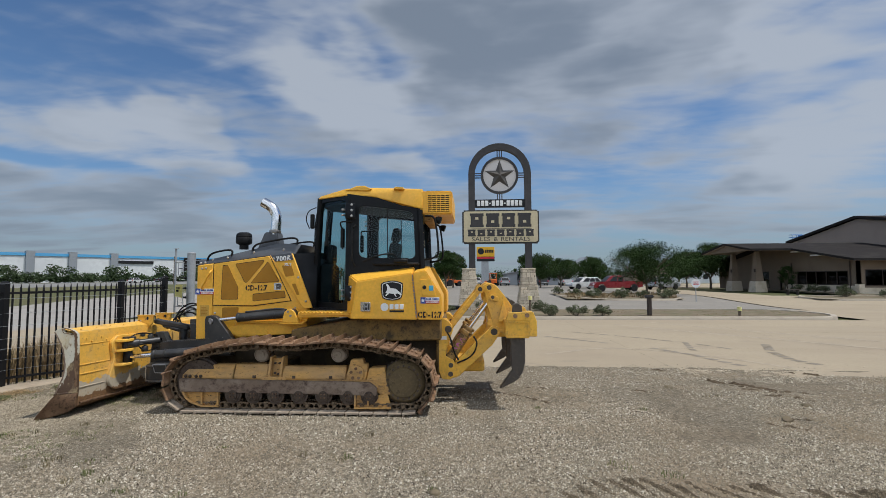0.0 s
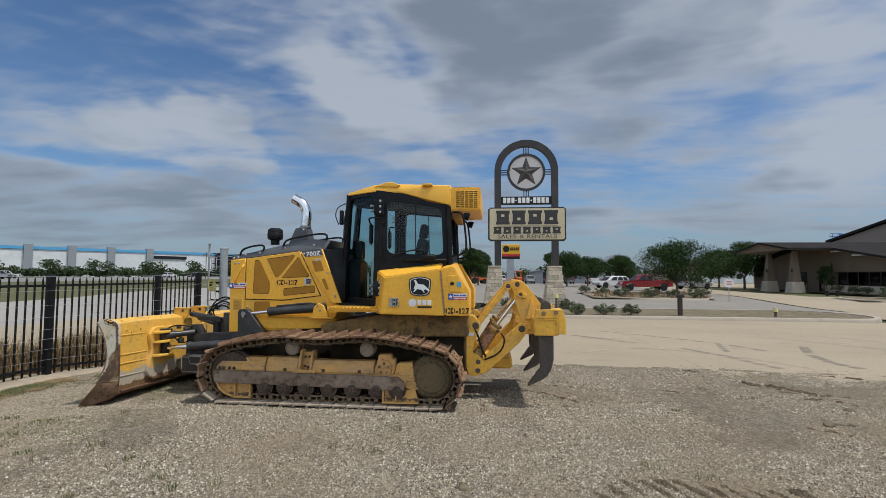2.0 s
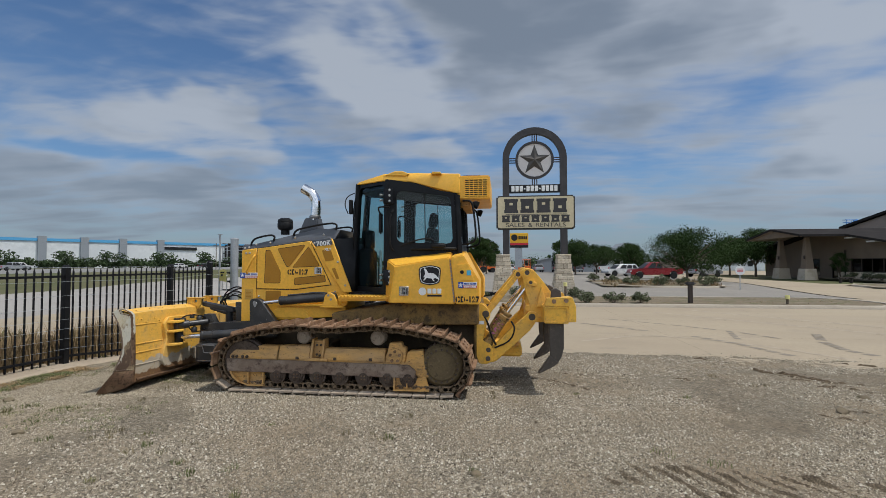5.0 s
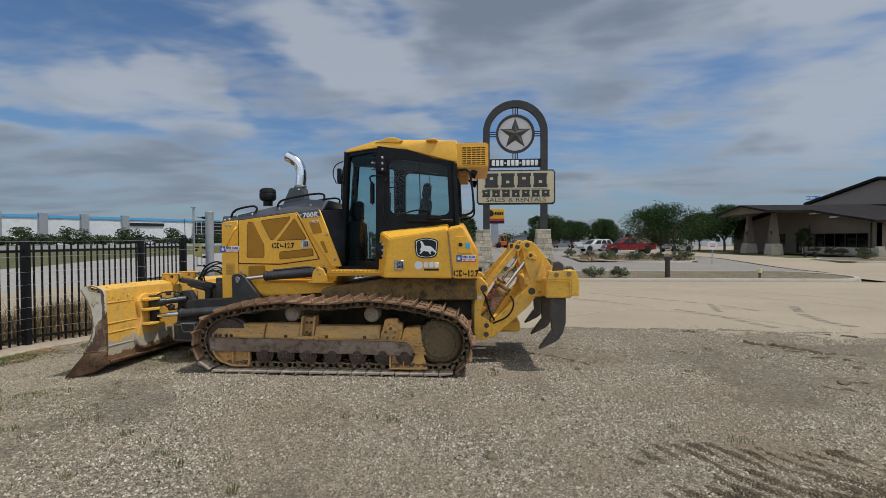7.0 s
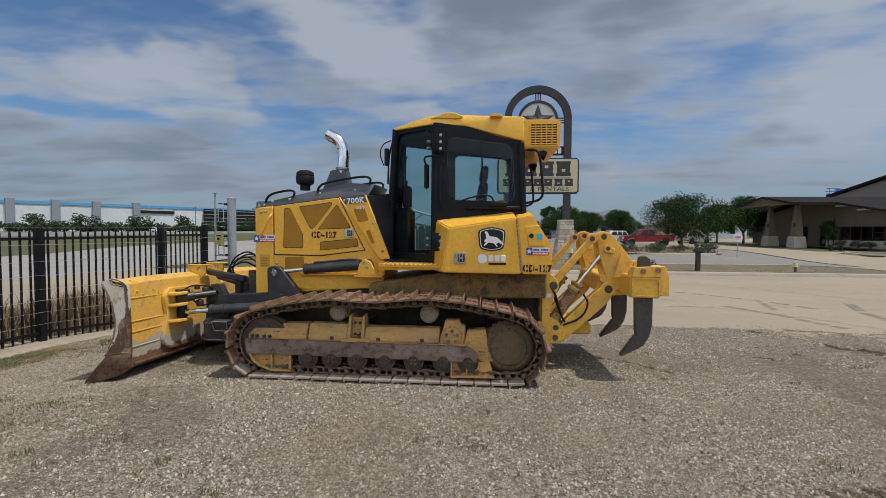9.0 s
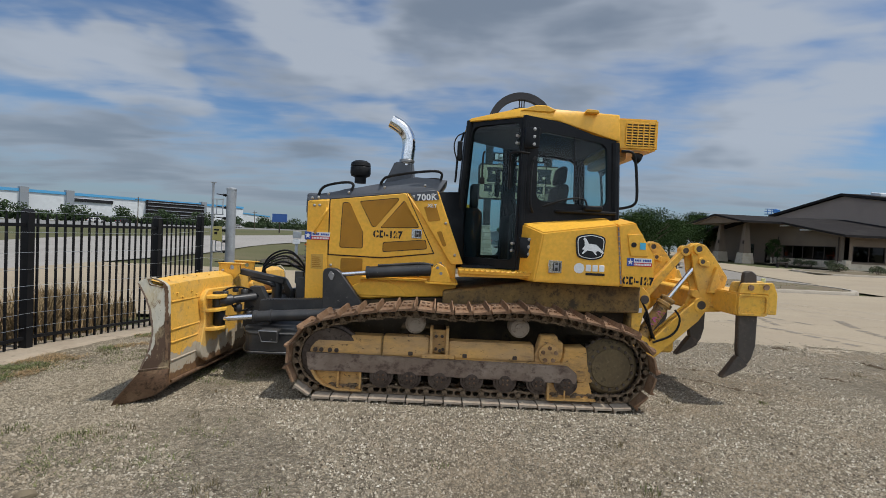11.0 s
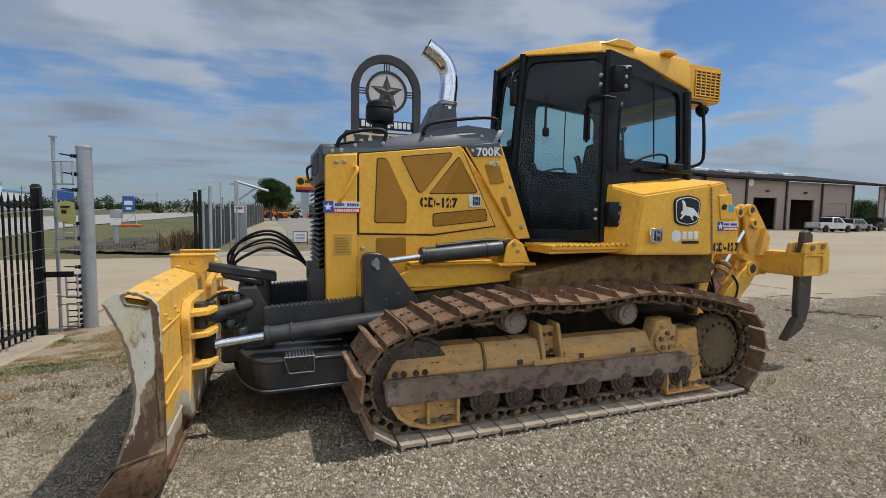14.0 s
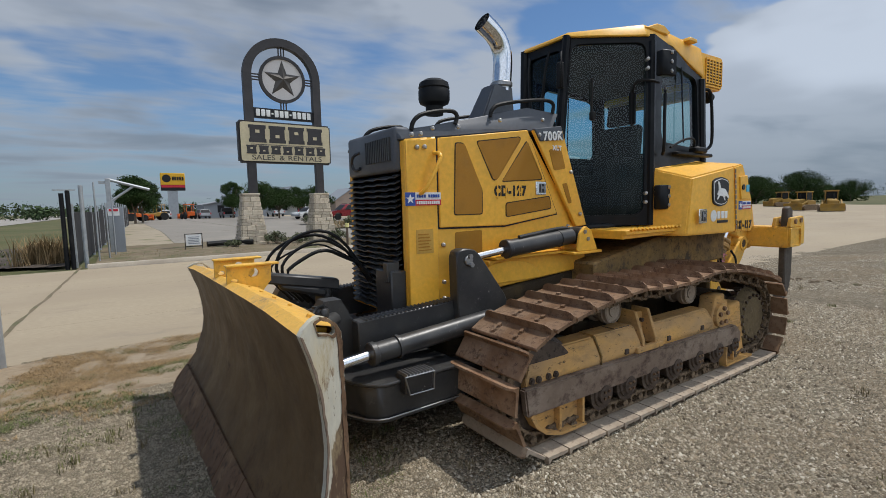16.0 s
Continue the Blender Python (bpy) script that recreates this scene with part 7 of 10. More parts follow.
# scraped bare lip and bolts of the push frame
bm = bmesh.new()
tube(bm, [(x - 0.004, y, 0.284) for x, y in outer], 0.005, 6, False)
part("scraped_lip", bm, STEEL, push, "scraped bare steel lip")
for sgn in (0, 1):
    f = (lambda y: y) if sgn == 0 else far
    bm = bmesh.new()
    y = f(6.98)
    hull(bm, [(-4.66, y - 0.05, 0.56), (-4.66, y + 0.05, 0.56), (-4.66, y + 0.05, 0.80), (-4.66, y - 0.05, 0.80)], [(-3.55, y - 0.05, 0.60), (-3.55, y + 0.05, 0.60), (-3.55, y + 0.05, 0.86), (-3.55, y - 0.05, 0.86)], 0.008)
    for k in range(34):
        rod(bm, (-4.6 + k * 0.031, y - 0.05, 0.805 + k * 0.0017), (-4.6 + k * 0.031, y + 0.05, 0.805 + k * 0.0017), 0.008, n=4)
    part("side_rail", bm, BLACK, push, "black side rail with a toothed walkway edge")
    bm = bmesh.new()
    y2 = f(6.80)
    rod(bm, (-4.66, f(6.78), 0.635), (-3.70, y2, 0.71), 0.062, n=22, bevel=0.006)
    rod(bm, (-4.66, f(6.78), 0.635), (-4.62, f(6.781), 0.638), 0.072, n=22, bevel=0.006)
    rod(bm, (-4.48, f(6.783), 0.649), (-4.46, f(6.783), 0.651), 0.072, n=22)
    ang = part("angle_cylinder", bm, BLACK, dozer, "black hydraulic angle cylinder")
    bm = bmesh.new()
    rod(bm, (-5.02, f(6.74), 0.607), (-4.66, f(6.78), 0.635), 0.032, n=20)
    part("piston_rod", bm, CHROME, ang, "polished piston rod")
    bm = bmesh.new()
    rod(bm, (-5.02, f(6.74), 0.53), (-5.02, f(6.74), 0.70), 0.06, n=16, bevel=0.006)
    part("rod_eye", bm, RUBBER, ang)
bm = bmesh.new()
rod(bm, (-5.05, 6.74, 0.79), (-4.94, 6.86, 0.80), 0.062, n=18, bevel=0.008)
rod(bm, (-4.95, 6.85, 0.80), (-4.76, 7.06, 0.815), 0.046, n=18, bevel=0.006)
rod(bm, (-5.05, 6.74, 0.70), (-5.05, 6.74, 0.90), 0.05, n=14)
tilt_cyl = part("tilt_cylinder", bm, BLACK, dozer, "short black tilt cylinder")
for x, y, z, rad, high in ((-5.00, 6.80, 0.875, 0.042, 0.05), (-4.93, 6.92, 0.905, 0.034, 0.045), (-4.86, 6.99, 0.87, 0.040, 0.07), (-4.90, 6.93, 0.70, 0.045, 0.08), (-4.82, 7.03, 0.60, 0.05, 0.10)):
    bm = bmesh.new()
    rod(bm, (x, y, z - high / 2), (x, y, z + high / 2), rad, n=14, bevel=0.006)
    rod(bm, (x, y, z + high / 2), (x, y, z + high / 2 + 0.012), rad * 0.5, n=6)
    part("knuckle", bm, BLACK, tilt_cyl, "black pivot knuckle")
bm = bmesh.new()
tube(bm, [(-5.02, 6.78, 0.86), (-4.98, 6.80, 0.93), (-4.90, 6.92, 0.94), (-4.82, 7.04, 0.90), (-4.76, 7.12, 0.84)], 0.010)
tube(bm, [(-4.94, 6.86, 0.74), (-4.88, 6.90, 0.66), (-4.82, 7.0, 0.68), (-4.76, 7.10, 0.72)], 0.010)
part("feed_hose", bm, RUBBER, tilt_cyl, "thin black feed hose")
bm = bmesh.new()
hull(bm, [(-5.10, 7.40, 1.03), (-5.10, 7.52, 1.03), (-5.10, 7.52, 1.10), (-5.10, 7.40, 1.10)], [(-4.56, 7.44, 0.92), (-4.56, 7.56, 0.92), (-4.56, 7.56, 1.0), (-4.56, 7.44, 1.0)], 0.012)
hull(bm, [(-4.98, 7.42, 0.97), (-4.98, 7.5, 0.97), (-4.98, 7.5, 1.02), (-4.98, 7.42, 1.02)], [(-4.66, 7.42, 0.88), (-4.66, 7.54, 0.88), (-4.66, 7.54, 0.95), (-4.66, 7.42, 0.95)], 0.02)
rod(bm, (-4.66, 7.5, 0.70), (-4.66, 7.5, 0.96), 0.06, n=14)
part("blade_link", bm, BLACK, dozer, "black blade pitch link")
for k in range(5):
    bm = bmesh.new()
    y0, rise = 7.58 + 0.07 * k, 1.22 + 0.035 * ((k * 2) % 5)
    tube(bm, [(-4.70 - 0.02 * k, y0, 0.82), (-4.91 - 0.02 * k, y0, 1.05), (-4.83 - 0.015 * k, y0, rise - 0.10), (-4.62, y0 - 0.02 * k, rise), (-4.45, y0 - 0.04 * k, rise - 0.09), (-4.33, y0 - 0.05 * k, 1.08), (-4.19, y0 - 0.05 * k, 0.86)], (0.013, 0.011, 0.012, 0.007, 0.012)[k])
    part("hydraulic_hose", bm, RUBBER, dozer, "black looped hydraulic hose")
bm = bmesh.new()
box(bm, -4.32, -4.20, 7.12, 7.36, 0.62, 1.06, 0.01)
box(bm, -4.34, -4.24, 7.14, 7.20, 0.98, 1.12, 0.006)
part("hose_bracket", bm, BLACK, dozer)


# ---- pieces of the surroundings ----
def lpart(name, bm, mat, parent, label="", smooth=40, mats=()):
    """One mesh in its thing's own coordinates."""
    ob = new(name, finish(name, bm, mat, smooth, mats))
    ob.parent = parent
    return tagged(ob, label)


STUCCO = material("brown_stucco", (0.215, 0.168, 0.126), (0.185, 0.145, 0.11), None, 0.9, spec=0.1, grain=14, patch=0.4, bump=0.2)
TAN_BLOCK = material("tan_block_wall", (0.36, 0.285, 0.235), (0.31, 0.25, 0.21), None, 0.9, grain=10, patch=0.3, bump=0.2)
STONE = material("cream_limestone", (0.58, 0.50, 0.385), (0.44, 0.36, 0.255), (0.36, 0.31, 0.24), 0.85, grain=9, patch=1.4, bump=0.35, vary=0.22)
MORTAR = plain("mortar", (0.22, 0.185, 0.14), 0.95)
DARK_ROOF = material("dark_brown_roof", (0.032, 0.029, 0.028), (0.045, 0.041, 0.038), None, 0.95, grain=8, patch=0.6, bump=0.1, spec=0.03)
TRIM = plain("dark_brown_trim", (0.055, 0.042, 0.034), 0.6)
SKYLIGHT = plain("white_skylight", (0.75, 0.76, 0.76), 0.5)
FENCE_BLACK = material("black_fence_paint", (0.009, 0.009, 0.010), (0.018, 0.018, 0.018), None, 0.5, spec=0.18, grain=30, bump=0.05)
GALV = material("galvanised_steel", (0.40, 0.42, 0.43), (0.32, 0.335, 0.345), None, 0.5, 0.55, grain=30, patch=3, bump=0.06)
SIGN_FRAME = material("charcoal_sign_paint", (0.05, 0.047, 0.048), (0.065, 0.06, 0.06), None, 0.55, grain=10, patch=1, bump=0.05)
SIGN_CREAM = material("cream_sign_panel", (0.60, 0.52, 0.34), (0.56, 0.48, 0.31), None, 0.5, grain=6, patch=0.8, bump=0.02)
SIGN_DISC = plain("pale_sign_disc", (0.62, 0.59, 0.57), 0.6)
BARK = material("grey_bark", (0.12, 0.09, 0.065), (0.17, 0.14, 0.11), None, 0.95, grain=14, patch=4, bump=0.8)
LEAF = material("dark_oak_leaves", (0.030, 0.055, 0.015), (0.05, 0.08, 0.023), None, 0.8, spec=0.12, grain=2, patch=0.7, bump=0, island=0.5)
# distance haze is put into this leaf colour: paler and greyer than LEAF
FAR_LEAF = material("hazed_tree_leaves", (0.052, 0.078, 0.036), (0.07, 0.092, 0.05), None, 0.9, spec=0.1, grain=0.3, patch=0.05, bump=0, island=0.35)
BUSH_LEAF = material("olive_shrub_leaves", (0.10, 0.115, 0.06), (0.15, 0.145, 0.085), None, 0.8, grain=4, patch=3, bump=0, island=0.4)
FOOTING = material("sandy_footing", (0.36, 0.295, 0.215), (0.31, 0.25, 0.18), (0.22, 0.175, 0.125), 0.92, grain=25, patch=1.5, bump=0.35, third_scale=4, third_lo=0.56, third_hi=0.66)
STRAW = material("dry_straw_grass", (0.27, 0.19, 0.10), (0.20, 0.15, 0.075), (0.14, 0.135, 0.055), 0.95, grain=9, patch=1.2, bump=0, third_scale=0.9, island=0.35)
VERGE_STRAW = material("matted_dead_grass", (0.30, 0.203, 0.102), (0.25, 0.18, 0.10), (0.17, 0.15, 0.07), 0.95, grain=9, patch=1.2, bump=0, third_scale=0.9, island=0.35)
DEAD_WEED = material("withered_weeds", (0.175, 0.14, 0.075), (0.13, 0.125, 0.055), None, 0.9, grain=8, patch=2, bump=0, island=0.4)
WEED = material("green_weeds", (0.115, 0.13, 0.045), (0.20, 0.18, 0.08), None, 0.8, grain=8, patch=2, bump=0, island=0.4)
FIELD_GREEN = material("rank_green_grass", (0.075, 0.095, 0.03), (0.12, 0.12, 0.05), None, 0.9, grain=8, patch=2, bump=0, island=0.4)
TYRE = plain("tyre_rubber", (0.018, 0.018, 0.018), 0.8)
RIM = plain("grey_wheel_rim", (0.42, 0.42, 0.43), 0.35, 0.8)
ORANGE = material("orange_paint", (0.62, 0.12, 0.02), (0.45, 0.09, 0.02), None, 0.5, grain=10, bump=0.05)
SIGN_YELLOW = plain("yellow_sign", (0.78, 0.42, 0.03), 0.5)
LIFT_BLUE = plain("blue_lift_paint", (0.04, 0.16, 0.42), 0.45)
SIGN_BLUE = plain("blue_panel", (0.05, 0.12, 0.35), 0.5)
TAG_YELLOW = plain("faded_yellow_tag", (0.72, 0.66, 0.28), 0.6)
WAREHOUSE = material("white_warehouse_wall", (0.66, 0.68, 0.68), (0.60, 0.62, 0.63), None, 0.8, grain=0.5, patch=0.03, bump=0)
BLUE_BAND = plain("bright_blue_band", (0.10, 0.36, 0.62), 0.6)
GREY_PIER = plain("grey_pier", (0.27, 0.29, 0.31), 0.8)


# ---- near fence ----
def fence_x(y):
    return -7.77 + 0.04 * (y - 7.5)


def footing(x, y):
    edge = fence_x(y) + 0.34 + 0.06 * noise.noise((y * 1.7, 3.0, 0)) + 0.03 * noise.noise((y * 6, 8.0, 0))
    return 0.045 - 0.07 * ease(x, edge - 0.05, edge + 0.08)


sheet("fence_footing", -8.05, -6.9, -3.0, 11.3, 46, 210, footing, FOOTING, "pale sandy concrete footing strip under the fence", "footing", None, 0.008)
fence = thing("steel_fence", (fence_x(7.5), 7.5, ground_z(-7.7, 7.5)), "black steel picket fence with thin wires strung along it", "fence")
POSTS = [-2.5, 0.0, 2.5, 5.0, 7.5, 10.02, 11.42]
bm = bmesh.new()
box(bm, -0.011, 0.011, -0.011, 0.011, 0.0, 0.955)
hull(bm, [(-0.011, -0.011, 0.955), (0.011, -0.011, 0.955), (0.011, 0.011, 0.955), (-0.011, 0.011, 0.955)], [(-0.002, -0.002, 1.0), (0.002, -0.002, 1.0), (0.002, 0.002, 1.0), (-0.002, 0.002, 1.0)])
PICKET = finish("picket", bm, FENCE_BLACK, 30)
bm = bmesh.new()
box(bm, -0.05, 0.05, -0.05, 0.05, -2.2, -0.045, 0.004)
hull(bm, [(-0.058, -0.058, -0.045), (0.058, -0.058, -0.045), (0.058, 0.058, -0.045), (-0.058, 0.058, -0.045)], [(-0.03, -0.03, 0), (0.03, -0.03, 0), (0.03, 0.03, 0), (-0.03, 0.03, 0)], 0.004)
POST = finish("post", bm, FENCE_BLACK, 30)


def foot_z(y):
    return ground_z(fence_x(y), y)


def fence_top(y):
    return 1.715 + 0.02 * ease(y, 7.5, 10.0) + 0.09 * ease(y, 10.0, 11.4)


for y in POSTS:
    shared("post", POST, fence, Matrix.Translation((fence_x(y), y, fence_top(y))))
for a, b in zip(POSTS, POSTS[1:]):
    low = [foot_z(a) + 0.17, foot_z(b) + 0.17]
    high = [fence_top(a) - 0.20] * 2
    for za, zb in (low, high):
        bm = bmesh.new()
        pa, pb = Vector((fence_x(a), a + 0.05, za)), Vector((fence_x(b), b - 0.05, zb))
        off = [Vector((-0.018, 0, -0.02)), Vector((0.018, 0, -0.02)), Vector((0.018, 0, 0.02)), Vector((-0.018, 0, 0.02))]
        hull(bm, [pa + o for o in off], [pb + o for o in off])
        part("rail", bm, FENCE_BLACK, fence)
    n = round((b - a) / 0.142)
    for k in range(1, n):
        y = a + (b - a) * k / n
        base, tip = low[0] + (low[1] - low[0]) * k / n - 0.11, high[0] + 0.15
        shared("picket", PICKET, fence, Matrix.Translation((fence_x(y), y, base)) @ Matrix.Diagonal((1, 1, tip - base, 1)))
for h in (0.30, 0.47, 0.64, 0.80, 1.0, 1.2, 1.44, 1.68):
    bm = bmesh.new()
    tube(bm, [(fence_x(y) + 0.07, y, foot_z(y) + h * (fence_top(y) - foot_z(y)) / 1.72) for y in POSTS] + [(-7.14, 11.75, foot_z(11.7) + h * 1.2)], 0.0022, 4, False)
    part("wire", bm, GALV, fence)
bm = bmesh.new()
box(bm, -7.60, -7.22, 11.40, 11.44, 0.52, 0.60, 0.006)
part("latch_bar", bm, FENCE_BLACK, fence)
bm = bmesh.new()
for y0, y1 in zip(np.arange(-2.5, 11.4, 0.7), np.arange(-1.8, 12.0, 0.7)):
    box(bm, fence_x(0) - 0.11, fence_x(0) + 0.13, float(y0), float(y1), -0.35, 0.0)
for v in bm.verts:
    v.co.x += 0.04 * v.co.y
    v.co.z += foot_z(v.co.y) + 0.02
solid("fence_footing", bm, MULCH, "narrow concrete footing under the fence", "footing", kind="structure")

pole = thing("gate_post", (-7.14, 11.75, ground_z(-7.1, 11.75)), "galvanised steel pipe post with black wire insulators", "post")
gz = ground_z(-7.1, 11.75)
bm = bmesh.new()
rod(bm, (-7.14, 11.75, gz - 0.1), (-7.14, 11.75, 2.40), 0.098, n=24)
lathe(bm, (-7.14, 11.75, 2.40), (0, 0, 1), [(0.104, -0.03), (0.104, 0.0), (0.07, 0.025), (0.02, 0.03)], 24)
part("pipe", bm, GALV, pole)
for k, z in enumerate((2.25, 1.99, 1.76, 1.50, 1.27, 1.05, 0.83, 0.63, 0.50, 0.40, 0.29, 0.18, 0.08, -0.02, -0.11, -0.19, -0.26)):
    bm = bmesh.new()
    lathe(bm, (-7.22, 11.70, z), (-0.86, -0.5, 0.1), [(0.012, 0), (0.030, 0.01), (0.030, 0.03), (0.018, 0.04), (0.028, 0.05), (0.028, 0.065), (0.010, 0.075), (0.010, 0.18), (0.004, 0.20)], 8)
    part("insulator", bm, RUBBER, pole)
slim = thing("wire_mast", (-7.46, 11.60, gz), "slim grey mast with small welded brackets", "mast")
bm = bmesh.new()
rod(bm, (-7.46, 11.60, gz - 0.1), (-7.46, 11.60, 2.50), 0.024, n=10)
box(bm, -7.51, -7.41, 11.57, 11.63, 2.50, 2.515)
part("mast", bm, GALV, slim)
for z in (1.84, 1.05, 0.22, -0.22):
    bm = bmesh.new()
    for h in (z, z + 0.32):
        tube(bm, [(-7.48, 11.58, h), (-7.20, 11.54, h)], 0.010, 6, False)
    tube(bm, [(-7.36, 11.56, z), (-7.36, 11.56, z + 0.32)], 0.012, 6, False)
    tube(bm, [(-7.22, 11.54, z - 0.01), (-7.22, 11.54, z + 0.33)], 0.012, 6, False)
    part("bracket", bm, GALV, slim)
tag = thing("warning_tag", (-7.30, 11.50, 1.30), "faded yellow warning tag hanging on the wires", "sign")
bm = bmesh.new()
pts = [(-7.40 + 0.20 * u, 11.50 + 0.012 * math.sin(u * 5), 1.58 - 0.30 * v + 0.02 * math.sin(3 * u + v)) for v in (0, 0.33, 0.66, 1) for u in (0, 0.33, 0.66, 1)]
vs = [bm.verts.new(p) for p in pts]
for r in range(3):
    for c in range(3):
        bm.faces.new((vs[r * 4 + c], vs[r * 4 + c + 1], vs[r * 4 + c + 5], vs[r * 4 + c + 4]))
bmesh.ops.solidify(bm, geom=list(bm.faces), thickness=0.004)
part("tag_sheet", bm, TAG_YELLOW, tag)
bm = bmesh.new()
box(bm, -7.37, -7.26, 11.488, 11.494, 1.50, 1.53)
box(bm, -7.36, -7.30, 11.488, 11.494, 1.42, 1.47)
part("print_bars", bm, INK, tag)

# ---- pylon sign ----
SY = 30.5
sz = ground_z(0, SY) + 0.05
pylon = thing("pylon_sign", (1.93, SY, sz), "tall charcoal pylon sign with star disc and cream panel", "sign")
bm = bmesh.new()
outer = [(3.93, 6.0)] + [(1.92 + 2.01 * math.cos(a), 8.40 + 2.01 * math.sin(a)) for a in np.linspace(0, math.pi, 25)] + [(-0.09, 6.0)]
inner = [(0.33, 6.0)] + [(1.92 + 1.59 * math.cos(a), 8.40 + 1.59 * math.sin(a)) for a in np.linspace(math.pi, 0, 25)] + [(3.51, 6.0)]
k = len(outer)
fo, fi = [bm.verts.new((x, SY - 0.18, z)) for x, z in outer], [bm.verts.new((x, SY - 0.18, z)) for x, z in inner[::-1]]
bo, bi = [bm.verts.new((x, SY + 0.18, z)) for x, z in outer], [bm.verts.new((x, SY + 0.18, z)) for x, z in inner[::-1]]
for i in range(k - 1):
    bm.faces.new((fo[i], fo[i + 1], fi[i + 1], fi[i]))
    bm.faces.new((bo[i], bo[i + 1], bi[i + 1], bi[i]))
    bm.faces.new((fo[i], fo[i + 1], bo[i + 1], bo[i]))
    bm.faces.new((fi[i], fi[i + 1], bi[i + 1], bi[i]))
part("arch", bm, SIGN_FRAME, pylon, "charcoal arch")
for x0, x1 in ((-0.09, 0.33), (3.51, 3.93)):
    bm = bmesh.new()
    box(bm, x0, x1, SY - 0.16, SY + 0.16, 2.25, 6.05, 0.01)
    part("post", bm, SIGN_FRAME, pylon)
bm = bmesh.new()
lathe(bm, (1.93, SY + 0.05, 8.33), (0, -1, 0), [(1.10, 0.0), (1.10, 0.08)], 40)
disc = part("star_disc", bm, SIGN_DISC, pylon, "pale round disc")
bm = bmesh.new()
lathe(bm, (1.93, SY + 0.10, 8.33), (0, -1, 0), [(1.06, 0.2), (1.06, 0.0), (1.21, 0.0), (1.21, 0.2), (1.06, 0.2)], 40, False)
part("ring", bm, SIGN_FRAME, pylon)
bm = bmesh.new()
centre = bm.verts.new((1.93, SY - 0.22, 8.33))
back = []
for q in range(10):
    r = 1.0 if q % 2 == 0 else 0.40
    a = math.pi / 2 + q * math.pi / 5
    back.append(bm.verts.new((1.93 + r * math.cos(a), SY - 0.04, 8.33 + r * math.sin(a))))
for q in range(10):
    bm.faces.new((centre, back[q], back[(q + 1) % 10]))
STAR_METAL = material("dark_star_metal", (0.085, 0.078, 0.072), (0.13, 0.12, 0.11), None, 0.55, 0.3, grain=4, patch=1.2, bump=0.1)
part("star", bm, STAR_METAL, disc, "faceted dark metal star", smooth=0)
for o in (-0.14, 0, 0.14):
    for x0, x1, z0, z1 in ((1.90 + o, 1.96 + o, 9.50, 10.03), (1.90 + o, 1.96 + o, 6.74, 7.16), (0.30, 0.76, 8.30 + o, 8.36 + o), (3.10, 3.56, 8.30 + o, 8.36 + o)):
        bm = bmesh.new()
        box(bm, x0, x1, SY - 0.03, SY + 0.03, z0, z1)
        part("spoke", bm, SIGN_FRAME, pylon)
bm = bmesh.new()
box(bm, 0.33, 3.51, SY - 0.10, SY + 0.10, 6.24, 6.76, 0.01)
strip = part("number_strip", bm, INK, pylon, "black strip with pale bars")
bm = bmesh.new()
x = 0.46
for digit in range(12):
    w = 0.10 if digit in (3, 7) else 0.20
    if digit in (3, 7):
        box(bm, x, x + w, SY - 0.13, SY - 0.10, 6.46, 6.54)
    else:
        box(bm, x, x + w, SY - 0.13, SY - 0.10, 6.33, 6.68, 0.02)
    x += w + 0.062
part("bars", bm, WHITE, strip)
bm = bmesh.new()
front(bm, [(SY - 0.24, 3.90), (SY + 0.24, 3.90), (SY + 0.24, 6.06), (SY - 0.24, 6.06)], -0.50, 4.40, 0.10, 2)
board = part("panel_case", bm, SIGN_FRAME, pylon, "charcoal panel case with rounded corners")
bm = bmesh.new()
side(bm, rounded([(-0.40, 3.99), (4.30, 3.99), (4.30, 5.97), (-0.40, 5.97)], 0.14), SY - 0.262, SY - 0.235)
part("panel_face", bm, SIGN_CREAM, board, "cream panel face")


def slab_letters(n, x0, x1, z0, z1, gap):
    """The company's name as plain upright slabs of the letters' size."""
    w = (x1 - x0 - gap * (n - 1)) / n
    for i in range(n):
        b = bmesh.new()
        a = x0 + i * (w + gap)
        h = z1 - z0
        box(b, a + w * 0.06, a + w * 0.94, SY - 0.285, SY - 0.26, z0 + h * 0.16, z1 - h * 0.16, 0.008)
        box(b, a, a + w, SY - 0.284, SY - 0.261, z1 - h * 0.2, z1, 0.008)
        box(b, a, a + w, SY - 0.284, SY - 0.261, z0, z0 + h * 0.2, 0.008)
        c = bmesh.new()
        box(c, a + w * 0.38, a + w * 0.62, SY - 0.289, SY - 0.282, z0 + h * (0.30 if i % 2 else 0.55), z0 + h * (0.48 if i % 2 else 0.72))
        part("slab_opening", c, SIGN_CREAM, board)
        part("name_slab", b, SIGN_FRAME, board)


slab_letters(4, 0.0, 3.9, 4.95, 5.84, 0.14)
slab_letters(7, -0.15, 4.05, 4.36, 4.80, 0.10)
bm = bmesh.new()
box(bm, 0.1, 3.9, SY - 0.275, SY - 0.26, 4.83, 4.86)
part("rule", bm, SIGN_FRAME, board)
for word, shift in (("SALES", -1.26), ("&", -0.32), ("RENTALS", 0.93)):
    lettering("lettering", word, 0.36, on_side(1.95 + shift, SY - 0.265, 4.17), SIGN_FRAME, board, "charcoal letters", 1.28, depth=0.01)

